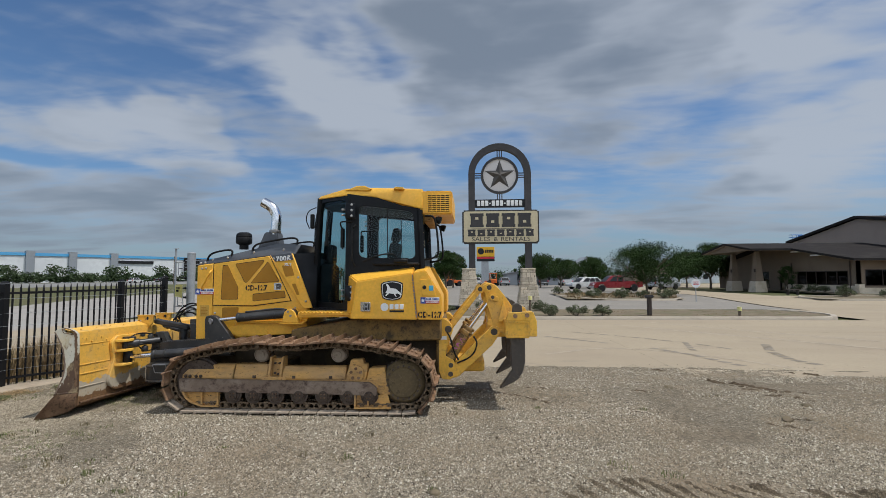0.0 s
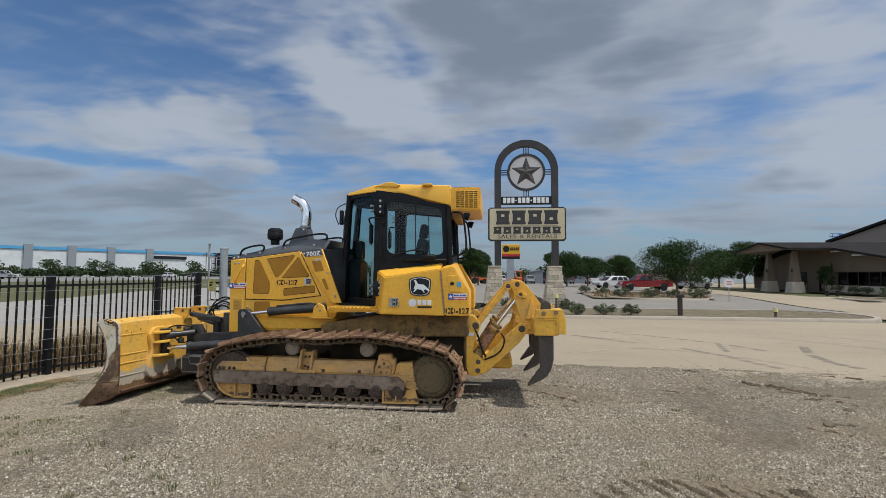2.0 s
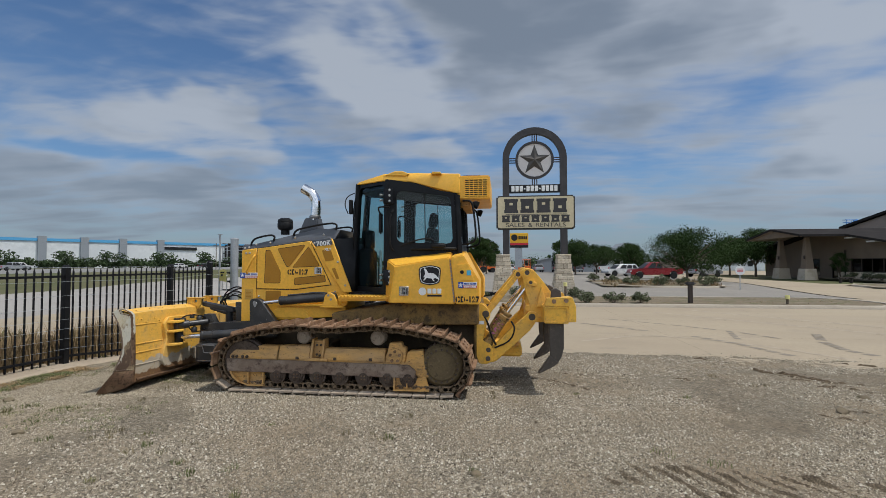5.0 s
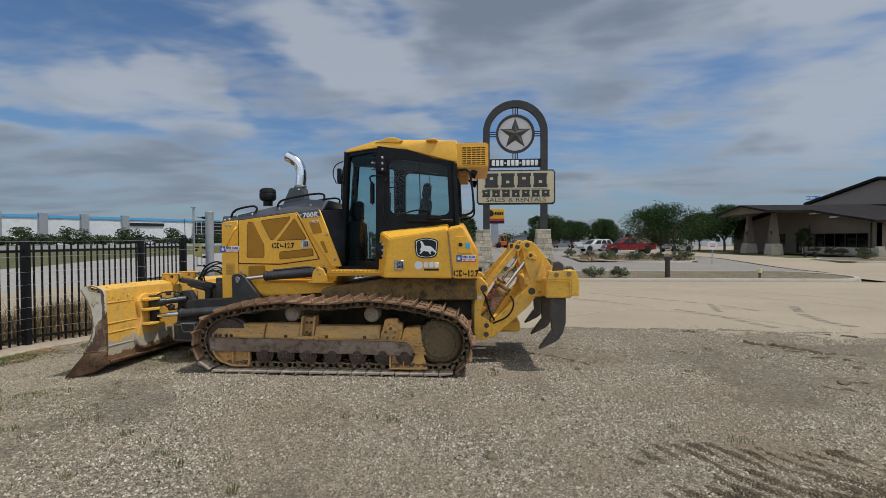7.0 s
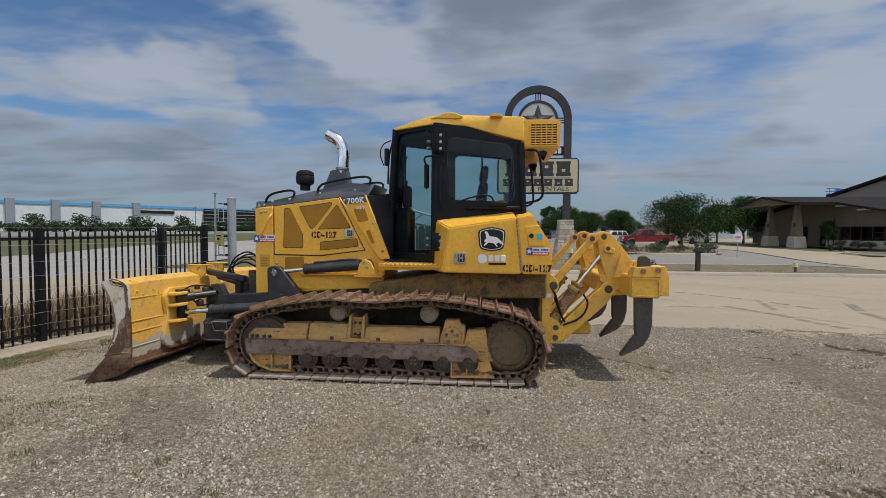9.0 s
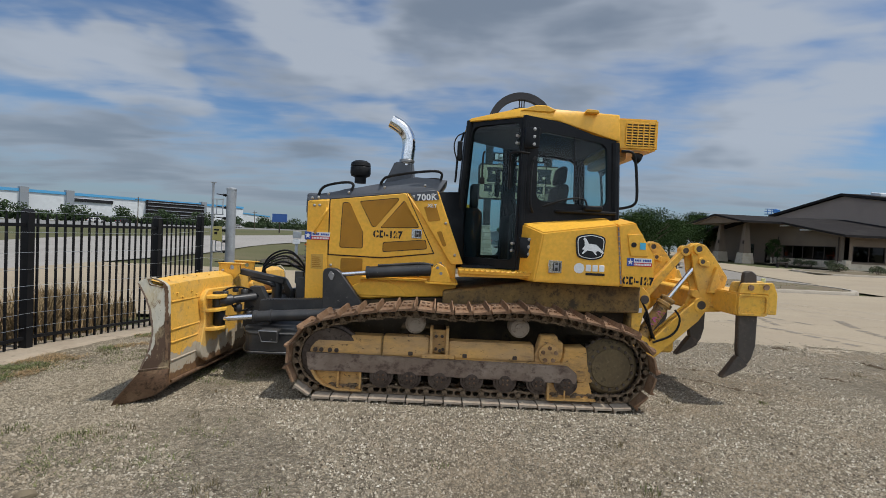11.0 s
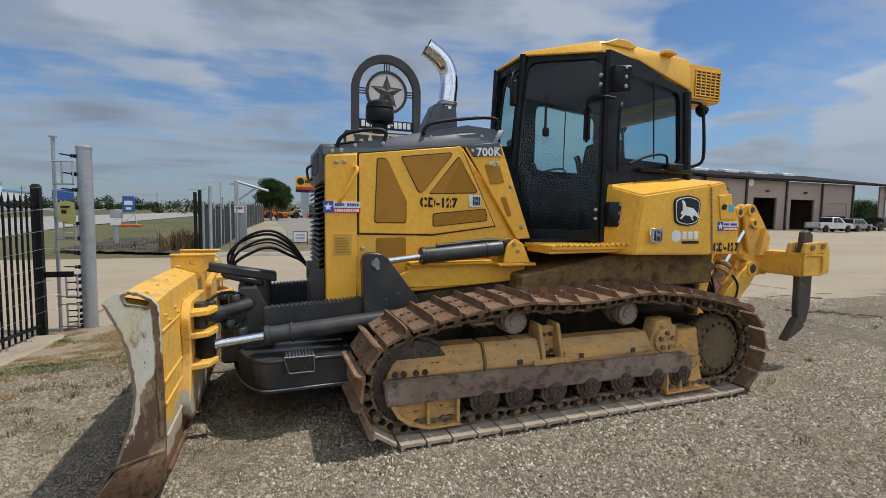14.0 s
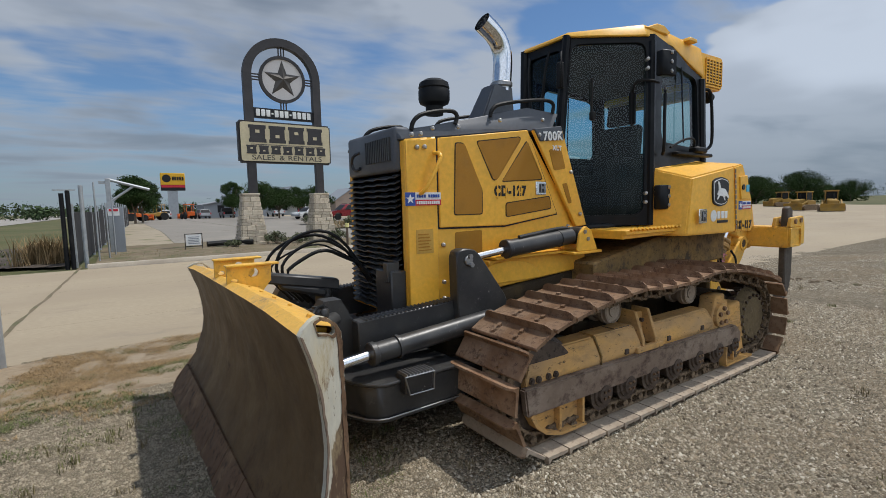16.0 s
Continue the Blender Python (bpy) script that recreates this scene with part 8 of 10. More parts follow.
UNIT = bmesh.new()
box(UNIT, -0.5, 0.5, -0.5, 0.5, -0.5, 0.5, 0.06)
UNIT = finish("stone", UNIT, STONE, 30)
for cx in (-0.08, 3.66):
    bm = bmesh.new()
    hull(bm, [(cx - 0.66, SY - 0.66, sz - 0.1), (cx + 0.66, SY - 0.66, sz - 0.1), (cx + 0.66, SY + 0.66, sz - 0.1), (cx - 0.66, SY + 0.66, sz - 0.1)],
         [(cx - 0.34, SY - 0.34, 2.25), (cx + 0.34, SY - 0.34, 2.25), (cx + 0.34, SY + 0.34, 2.25), (cx - 0.34, SY + 0.34, 2.25)])
    base = part("stone_base", bm, MORTAR, pylon, "tapered base of stacked cream limestone")
    bm = bmesh.new()
    box(bm, cx - 0.44, cx + 0.44, SY - 0.44, SY + 0.44, 2.22, 2.32, 0.02)
    part("cap", bm, STONE, base)
    rnd = random.Random(4 if cx < 1 else 9)
    z = sz
    while z < 2.15:
        h = min(rnd.choice((0.16, 0.20, 0.26, 0.30)), 2.22 - z)
        r = 0.68 - 0.33 * (z + h / 2 - sz) / (2.25 - sz)
        for face in range(4):
            t = -r - rnd.random() * 0.1
            while t < r - 0.04:
                w = rnd.choice((0.24, 0.32, 0.42, 0.52))
                e = min(t + w, r)
                s = max(t, -r)
                if e - s > 0.05:
                    m = Matrix.Rotation(face * math.pi / 2, 4, "Z") @ Matrix.Translation(((s + e) / 2, -r + 0.03 - rnd.random() * 0.025, 0)) @ Matrix.Diagonal((e - s - 0.02, 0.14, h - 0.02, 1))
                    shared("stone", UNIT, base, Matrix.Translation((cx, SY, z + h / 2)) @ m)
                t += w
        z += h

# ---- office and workshop ----
office = thing("office_building", (42.0, 58.0, 0.0), "low brown stucco office with stone wainscot and dark shallow roof", "building")
RZ = 3.15


def roof_z(y):
    return RZ + (5.5 - RZ) * (1 - abs(y - 59.5) / 13.9)


def wall_with_openings(bm, u0, u1, z0, top, holes, put):
    """A wall in u and z, 0.25 thick, cut by rectangular holes; put(u, depth, z) places it."""
    rim = [(u0 + (u1 - u0) * i / 12, top(u0 + (u1 - u0) * i / 12)) for i in range(12, -1, -1)]
    loops = [[(a, max(lo, z0 + 0.02)), (b, max(lo, z0 + 0.02)), (b, hi), (a, hi)] for a, b, lo, hi in holes]
    pierced(bm, [(u0, z0), (u1, z0)] + rim, loops, 0.0, 0.25)
    for v in bm.verts:
        v.co = Vector(put(v.co.x, v.co.y, v.co.z))
    return bm


A_HOLES = [(48.2, 55.4, 0.82, 2.25), (57.4, 58.4, 0.0, 2.2), (60.4, 62.6, 0.3, 2.3)]
B_HOLES = [(37.2, 40.4, 0.8, 2.35), (41.6, 43.8, 0.5, 2.35)]
bm = wall_with_openings(bmesh.new(), 47.0, 72.0, 0.0, lambda y: roof_z(y) - 0.1, A_HOLES, lambda u, d, z: (36.6 + d, u, z))
part("wall", bm, STUCCO, office)
bm = wall_with_openings(bmesh.new(), 36.6, 47.0, 0.0, lambda x: 3.3, B_HOLES, lambda u, d, z: (u, 47.0 + d, z))
part("wall", bm, STUCCO, office)
for (u0, u1, z0, z1), along in [(h, "y") for h in A_HOLES] + [(h, "x") for h in B_HOLES]:
    bm = bmesh.new()
    win = None

    def bar(b, ua, ub, za, zb):
        if along == "y":
            box(b, 36.58, 36.72, ua, ub, za, zb)
        else:
            box(b, ua, ub, 46.98, 47.12, za, zb)
    bar(bm, u0, u0 + 0.07, z0, z1)
    bar(bm, u1 - 0.07, u1, z0, z1)
    bar(bm, u0, u1, z0, z0 + 0.07)
    bar(bm, u0, u1, z1 - 0.07, z1)
    for q in range(1, max(1, round((u1 - u0) / 1.5))):
        u = u0 + (u1 - u0) * q / max(1, round((u1 - u0) / 1.5))
        bar(bm, u - 0.03, u + 0.03, z0, z1)
    win = part("window", bm, TRIM, office, "dark framed window")
    bm = bmesh.new()
    if along == "y":
        bm.faces.new([bm.verts.new(p) for p in ((36.66, u0, z0), (36.66, u1, z0), (36.66, u1, z1), (36.66, u0, z1))])
    else:
        bm.faces.new([bm.verts.new(p) for p in ((u0, 47.06, z0), (u1, 47.06, z0), (u1, 47.06, z1), (u0, 47.06, z1))])
    part("pane", bm, DARK_GLASS, win, smooth=0)
bm = bmesh.new()
box(bm, 36.5, 36.62, 46.9, 57.3, 0.0, 0.80, 0.02)
box(bm, 36.5, 46.4, 46.88, 47.02, 0.0, 0.62, 0.02)
box(bm, 36.45, 37.0, 46.8, 47.3, 0.0, 0.95, 0.02)
part("wainscot", bm, STONE, office, "cream stone wainscot")
bm = bmesh.new()
for y0, y1, x0 in ((45.6, 59.5, 35.2), (73.4, 59.5, 35.2)):
    a = [(x0, y0, roof_z(y0)), (47.2, y0, roof_z(y0)), (47.2, y1, roof_z(y1)), (x0, y1, roof_z(y1))]
    hull(bm, a, [(x, y, z + 0.22) for x, y, z in a])
part("roof", bm, DARK_ROOF, office, "dark shallow pitched roof")
bm = bmesh.new()
for y0, y1 in ((54.0, 59.5), (65.0, 59.5)):
    a = [(30.8, y0, roof_z(y0)), (35.25, y0, roof_z(y0)), (35.25, y1, roof_z(y1)), (30.8, y1, roof_z(y1))]
    hull(bm, a, [(x, y, z + 0.225) for x, y, z in a])
part("porch_roof", bm, DARK_ROOF, office, "dark gabled porch roof")
for x0, x1, y0, y1 in ((30.9, 35.2, 54.1, 59.4), (30.9, 35.2, 64.9, 59.6), (35.3, 36.5, 45.7, 59.4), (36.6, 47.1, 45.7, 46.9)):
    bm = bmesh.new()
    a = [(x0, y0, roof_z(y0) - 0.03), (x1, y0, roof_z(y0) - 0.03), (x1, y1, roof_z(y1) - 0.03), (x0, y1, roof_z(y1) - 0.03)]
    hull(bm, a, [(x, y, z + 0.026) for x, y, z in a])
    part("soffit", bm, TAN_BLOCK, office, "tan boarded soffit")
bm = bmesh.new()
hull(bm, [(31.2, 54.6, roof_z(54.6) - 0.05), (31.2, 59.5, 5.45), (31.2, 64.4, roof_z(64.4) - 0.05)], [(31.35, 54.6, roof_z(54.6) - 0.05), (31.35, 59.5, 5.45), (31.35, 64.4, roof_z(64.4) - 0.05)])
part("porch_gable", bm, STUCCO, office)
for y in (56.7, 61.6):
    bm = bmesh.new()
    hull(bm, [(32.6, y - 0.47, 1.15), (33.5, y - 0.47, 1.15), (33.5, y + 0.47, 1.15), (32.6, y + 0.47, 1.15)], [(32.85, y - 0.2, 4.6), (33.25, y - 0.2, 4.6), (33.25, y + 0.2, 4.6), (32.85, y + 0.2, 4.6)], 0.02)
    col = part("porch_column", bm, STUCCO, office, "tapered stucco porch column")
    bm = bmesh.new()
    hull(bm, [(32.35, y - 0.72, -0.1), (33.75, y - 0.72, -0.1), (33.75, y + 0.72, -0.1), (32.35, y + 0.72, -0.1)], [(32.47, y - 0.6, 1.15), (33.63, y - 0.6, 1.15), (33.63, y + 0.6, 1.15), (32.47, y + 0.6, 1.15)], 0.03)
    part("column_base", bm, STONE, col, "stone column base")
    bm = bmesh.new()
    box(bm, 32.40, 32.55, y - 0.6, y - 0.45, 2.2, 2.6, 0.02)
    part("wall_lamp", bm, TRIM, col)
for x, y in ((36.52, 47.9), (40.9, 46.9), (44.4, 46.9), (36.5, 56.2)):
    bm = bmesh.new()
    rod(bm, (x, y - 0.05, 0.0), (x, y - 0.05, 3.2), 0.06, n=8)
    part("downpipe", bm, TRIM, office)
for y in (50.5, 53.5, 57.0):
    bm = bmesh.new()
    box(bm, 35.5, 35.9, y, y + 1.2, roof_z(y) - 0.16, roof_z(y) - 0.02, 0.01)
    part("soffit_lamp", bm, SKYLIGHT, office)

shop = thing("workshop_building", (62.0, 60.0, 0.0), "long tan block workshop with open bays and dark low roof", "building")
BAYS = [(55.9, 60.4, 0.0, 4.25), (63.2, 68.1, 0.0, 4.15), (70.8, 75.4, 0.0, 3.85)]
bm = wall_with_openings(bmesh.new(), 47.0, 76.5, -0.3, lambda x: 6.55, BAYS, lambda u, d, z: (u, 48.0 + d, z))
part("wall", bm, TAN_BLOCK, shop)
bm = bmesh.new()
front(bm, [(48.0, -0.3), (72.0, -0.3), (72.0, 6.55), (60.0, 8.65), (48.0, 6.55)], 47.0, 47.25)
part("gable_wall", bm, TAN_BLOCK, shop)
bm = bmesh.new()
box(bm, 47.0, 76.5, 71.75, 72.0, -0.3, 6.55)
part("wall", bm, TAN_BLOCK, shop)
bm = bmesh.new()
box(bm, 76.25, 76.5, 48.25, 71.75, -0.3, 6.55)
part("wall", bm, TAN_BLOCK, shop)
bm = bmesh.new()
for y0 in (47.3, 72.7):
    a = [(46.6, y0, 6.55), (84.6, y0, 6.55), (84.6, 60.0, 8.72), (46.6, 60.0, 8.72)]
    hull(bm, a, [(x, y, z + 0.3) for x, y, z in a])
part("roof", bm, DARK_ROOF, shop, "dark metal roof")
for x in (48.5, 54.8, 61.2, 67.6, 74.0):
    bm = bmesh.new()
    a = [(x, 56.6, 8.44), (x + 2.8, 56.6, 8.44), (x + 2.8, 58.0, 8.68), (x, 58.0, 8.68)]
    hull(bm, a, [(p, q, z + 0.36) for p, q, z in a], 0.03)
    part("skylight", bm, SKYLIGHT, shop, "white raised skylight")
for x in (47.06, 54.4, 62.1, 69.5, 76.4):
    bm = bmesh.new()
    box(bm, x - 0.13, x + 0.13, 47.78, 48.0, -0.2, 6.55, 0.02)
    part("downpipe", bm, TRIM, shop)
bm = bmesh.new()
box(bm, 70.85, 75.35, 48.1, 48.2, 1.95, 3.85)
for q in range(5):
    box(bm, 70.85, 75.35, 48.07, 48.11, 2.0 + q * 0.38, 2.03 + q * 0.38)
part("roller_door", bm, TAN_BLOCK, shop, "half-raised tan roller door")
for x in (50.6, 58.2, 65.8):
    bm = bmesh.new()
    box(bm, x - 0.15, x + 0.35, 47.7, 48.0, 5.0, 5.25, 0.04)
    part("wall_lamp", bm, TRIM, shop)
bm = bmesh.new()
lathe(bm, (55.2, 48.0, 6.2), (0, -1, 0), [(0.5, 0.0), (0.5, 0.08)], 20)
part("wall_dish", bm, SKYLIGHT, shop)
for x in (84.3,):
    for y in (48.0, 60.0, 71.8):
        bm = bmesh.new()
        box(bm, x - 0.2, x + 0.2, y - 0.2, y + 0.2, -0.3, 6.6)
        part("canopy_post", bm, GALV, shop)
bm = bmesh.new()
box(bm, 76.6, 84.2, 71.6, 71.8, 4.8, 6.6)
part("canopy_panel", bm, TAN_BLOCK, shop)
bm = bmesh.new()
box(bm, 83.0, 84.2, 48.0, 48.2, 1.6, 6.6)
part("canopy_panel", bm, TAN_BLOCK, shop)
lift = thing("boom_lift", (70.2, 105.0, 0.0), "blue boom lift basket raised behind the office", "lift")
bm = bmesh.new()
for h in (9.45, 9.95, 10.5):
    for a, b in (((68.2, 104.2), (70.0, 104.2)), ((68.2, 105.2), (70.0, 105.2)), ((68.2, 104.2), (68.2, 105.2)), ((70.0, 104.2), (70.0, 105.2))):
        tube(bm, [(*a, h), (*b, h)], 0.05, 6, False)
for x in (68.2, 69.1, 70.0):
    tube(bm, [(x, 104.2, 9.45), (x, 104.2, 10.5)], 0.05, 6, False)
box(bm, 68.2, 70.0, 104.2, 105.2, 9.33, 9.45)
box(bm, 69.4, 70.0, 104.1, 104.3, 9.7, 10.4, 0.05)
part("basket", bm, LIFT_BLUE, lift)
bm = bmesh.new()
hull(bm, [(70.1, 104.5, 9.5), (71.0, 104.5, 8.6), (71.0, 105.1, 8.6), (70.1, 105.1, 9.5)], [(70.3, 104.5, 10.6), (71.3, 104.5, 10.4), (71.3, 105.1, 10.4), (70.3, 105.1, 10.6)], 0.1)
tube(bm, [(70.9, 104.8, 9.2), (75.0, 105, 5.0), (74.0, 105, 0.5)], 0.3, 8, False)
box(bm, 71.5, 76.5, 103.8, 106.2, 0.0, 1.3, 0.1)
part("boom", bm, LIFT_BLUE, lift)


# ---- vehicles ----
def car_paint(name, c):
    return material(name, c, None, None, 0.28, 0.1, grain=3, bump=0.0, coat=0.6)


WHITE_PAINT, RED_PAINT = car_paint("white_car_paint", (0.62, 0.62, 0.60)), car_paint("red_car_paint", (0.23, 0.014, 0.02))
BLACK_PAINT, SILVER_PAINT = car_paint("black_car_paint", (0.012, 0.012, 0.013)), car_paint("silver_car_paint", (0.30, 0.31, 0.32))


def vehicle(name, label, paint, kind, x, y, heading, group="parked vehicles"):
    """A pickup or a wagon, nose along its own +x."""
    car = thing(name, pose(x, y, ground_z(x, y), 0, 0, heading), label, "pickup" if kind == "pickup" else "car", group)
    L, W = (5.9, 2.0) if kind == "pickup" else (4.9, 1.9)
    h = L / 2
    bm = bmesh.new()
    if kind == "pickup":
        top = [(-h, 0.60), (-h + 0.02, 1.22), (-0.80, 1.24), (-0.74, 1.16), (1.40, 1.16), (2.0, 1.14), (h - 0.30, 1.08), (h - 0.06, 0.96), (h, 0.70), (h - 0.04, 0.46)]
    else:
        top = [(-h, 0.52), (-h + 0.02, 0.85), (-h + 0.12, 1.06), (1.1, 1.02), (1.7, 0.99), (h - 0.35, 0.90), (h - 0.08, 0.78), (h, 0.60), (h - 0.06, 0.40)]
    sill, arch = (0.44, 0.50) if kind == "pickup" else (0.36, 0.45)
    for wx in (h - 1.0, -h + 1.05):       # wheel arches
        top += [(wx + arch, sill)] + [(wx + arch * math.cos(a), 0.40 + arch * math.sin(a)) for a in np.linspace(0.25, math.pi - 0.25, 8)] + [(wx - arch, sill)]
    side(bm, top, -W / 2, W / 2, 0.05, 2)
    body = lpart("body", bm, paint, car)
    if kind == "pickup":
        bm = bmesh.new()
        box(bm, -h + 0.12, -0.75, -W / 2 + 0.12, W / 2 - 0.12, 0.7, 1.16)
        lpart("cargo_bed", bm, INK, body)
    bm = bmesh.new()
    r0, r1 = ((-0.74, 1.62), (-0.55, 0.72)) if kind == "pickup" else ((-h + 0.12, 1.30), (-h + 0.50, 0.40))
    zt = 1.90 if kind == "pickup" else 1.70
    zb = 1.13 if kind == "pickup" else 1.00
    hull(bm, [(r0[0], -W / 2 + 0.03, zb), (r0[1], -W / 2 + 0.03, zb), (r0[1], W / 2 - 0.03, zb), (r0[0], W / 2 - 0.03, zb)],
         [(r1[0], -W / 2 + 0.2, zt), (r1[1], -W / 2 + 0.2, zt), (r1[1], W / 2 - 0.2, zt), (r1[0], W / 2 - 0.2, zt)], 0.09, 3)
    cabin = lpart("cabin", bm, paint, car)
    t0, t1 = (lambda u: r0[0] + (r0[1] - r0[0]) * u), (lambda u: r1[0] + (r1[1] - r1[0]) * u)
    splits = (0.05, 0.37, 0.40, 0.80) if kind == "pickup" else (0.05, 0.27, 0.29, 0.55, 0.57, 0.86)
    for s in (-1, 1):
        for i in range(0, len(splits), 2):
            bm = bmesh.new()
            def at(u, v, off=0.0):
                return ((t0(u) * (1 - v) + t1(u) * v), s * (W / 2 - 0.03 - 0.17 * v + 0.012 + off), zb + (zt - zb) * v)
            ring = [at(splits[i], 0.12), at(splits[i + 1], 0.12), at(splits[i + 1] - 0.02, 0.86), at(splits[i] + 0.02, 0.86)]
            hull(bm, ring, [(p[0], p[1] - s * 0.02, p[2]) for p in ring])
            lpart("side_window", bm, INK, cabin)
    for e, u in ((0, -0.015), (1, 1.015)):
        bm = bmesh.new()
        xa, xb = (r0[e], r1[e])
        d = 0.015 if e else -0.015
        hull(bm, [(xa * 0.9 + xb * 0.1 + d, -W / 2 + 0.16, zb + 0.09), (xa * 0.9 + xb * 0.1 + d, W / 2 - 0.16, zb + 0.09), (xa * 0.12 + xb * 0.88 + d, W / 2 - 0.28, zt - 0.09), (xa * 0.12 + xb * 0.88 + d, -W / 2 + 0.28, zt - 0.09)],
             [(xa * 0.9 + xb * 0.1, -W / 2 + 0.16, zb + 0.09), (xa * 0.9 + xb * 0.1, W / 2 - 0.16, zb + 0.09), (xa * 0.12 + xb * 0.88, W / 2 - 0.28, zt - 0.09), (xa * 0.12 + xb * 0.88, -W / 2 + 0.28, zt - 0.09)])
        lpart("windscreen", bm, INK, cabin)
    for wx in (-h + 1.05, h - 1.0):
        for s in (-1, 1):
            bm = bmesh.new()
            lathe(bm, (wx, s * (W / 2 - 0.22), 0.38), (0, s, 0), [(0.24, 0.0), (0.37, 0.0), (0.385, 0.04), (0.385, 0.2), (0.36, 0.235), (0.24, 0.235)], 20)
            tyre = lpart("tyre", bm, TYRE, car)
            bm = bmesh.new()
            lathe(bm, (wx, s * (W / 2 - 0.1), 0.38), (0, s, 0), [(0.245, 0.0), (0.245, 0.09), (0.2, 0.07), (0.08, 0.09)], 16)
            lpart("rim", bm, RIM, tyre)
    bm = bmesh.new()
    box(bm, h - 0.06, h + 0.08, -W / 2 + 0.08, W / 2 - 0.08, 0.46, 0.68, 0.03)
    lpart("front_bumper", bm, SILVER_PAINT, car)
    bm = bmesh.new()
    box(bm, -h - 0.08, -h + 0.06, -W / 2 + 0.08, W / 2 - 0.08, 0.48, 0.68, 0.03)
    lpart("rear_bumper", bm, SILVER_PAINT, car)
    for s in (-1, 1):
        bm = bmesh.new()
        box(bm, h - 0.14, h + 0.02, s * (W / 2 - 0.35), s * (W / 2 - 0.04), 0.78, 0.94, 0.02)
        lpart("headlight", bm, SKYLIGHT, car)
        bm = bmesh.new()
        box(bm, -h - 0.02, -h + 0.08, s * (W / 2 - 0.2), s * (W / 2 - 0.02), 0.78, 1.05, 0.02)
        lpart("tail_light", bm, RED_DECAL, car)
    return car


vehicle("pickup", "red crew-cab pickup parked beside a planting bed", RED_PAINT, "pickup", 17.5, 58.5, 184)
vehicle("wagon", "white family wagon parked beside a red pickup", WHITE_PAINT, "wagon", 16.2, 69.0, 200)
vehicle("pickup", "black flatbed pickup parked by the workshop", BLACK_PAINT, "pickup", 42.3, 40.2, 174)
vehicle("pickup", "white crew-cab pickup parked outside the workshop bays", WHITE_PAINT, "pickup", 62.3, 42.5, -4)
vehicle("pickup", "dark pickup parked by the open canopy", BLACK_PAINT, "pickup", 78.0, 45.5, 10)
vehicle("wagon", "silver wagon parked beside a pickup", SILVER_PAINT, "wagon", 70.2, 44.0, 5)
for x, y, hd, paint, kind, text in ((7.0, 101.0, 95, SILVER_PAINT, "wagon", "silver wagon parked far across the lot"), (11.0, 100.0, 88, BLACK_PAINT, "pickup", "black pickup parked far across the lot"),
                                    (15.0, 101.0, 92, BLACK_PAINT, "wagon", "black wagon parked far across the lot"), (19.5, 99.0, 90, WHITE_PAINT, "pickup", "white pickup parked far across the lot"),
                                    (24.5, 96.0, 60, RED_PAINT, "wagon", "red wagon parked far across the lot"), (1.5, 108.0, 90, WHITE_PAINT, "wagon", "white wagon parked below a yellow sign"),
                                    (26.0, 66.0, 30, SILVER_PAINT, "wagon", "silver wagon parked behind the trees")):
    vehicle("pickup" if kind == "pickup" else "wagon", text, paint, kind, x, y, hd, "cars across the lot")
for y, x, paint, kind, text in ((92, -108, SILVER_PAINT, "pickup", "grey pickup on the highway"), (102, -118, WHITE_PAINT, "pickup", "white pickup on the highway"), (150, -110, WHITE_PAINT, "wagon", "white wagon on the highway"),
                                (178, -120, BLACK_PAINT, "pickup", "black pickup on the highway"), (260, -112, WHITE_PAINT, "wagon", "white wagon far along the highway"), (340, -116, SILVER_PAINT, "wagon", "silver wagon far along the highway")):
    v = vehicle("pickup" if kind == "pickup" else "wagon", text, paint, kind, x, y, 88, "highway traffic")
    v.matrix_basis = pose(x, y, 0.36, 0, 0, 88)


# ---- distant machines ----
FAR_YELLOW = material("dull_yellow_paint", (0.34, 0.20, 0.04), (0.22, 0.145, 0.05), None, 0.6, grain=4, patch=1, bump=0.05)


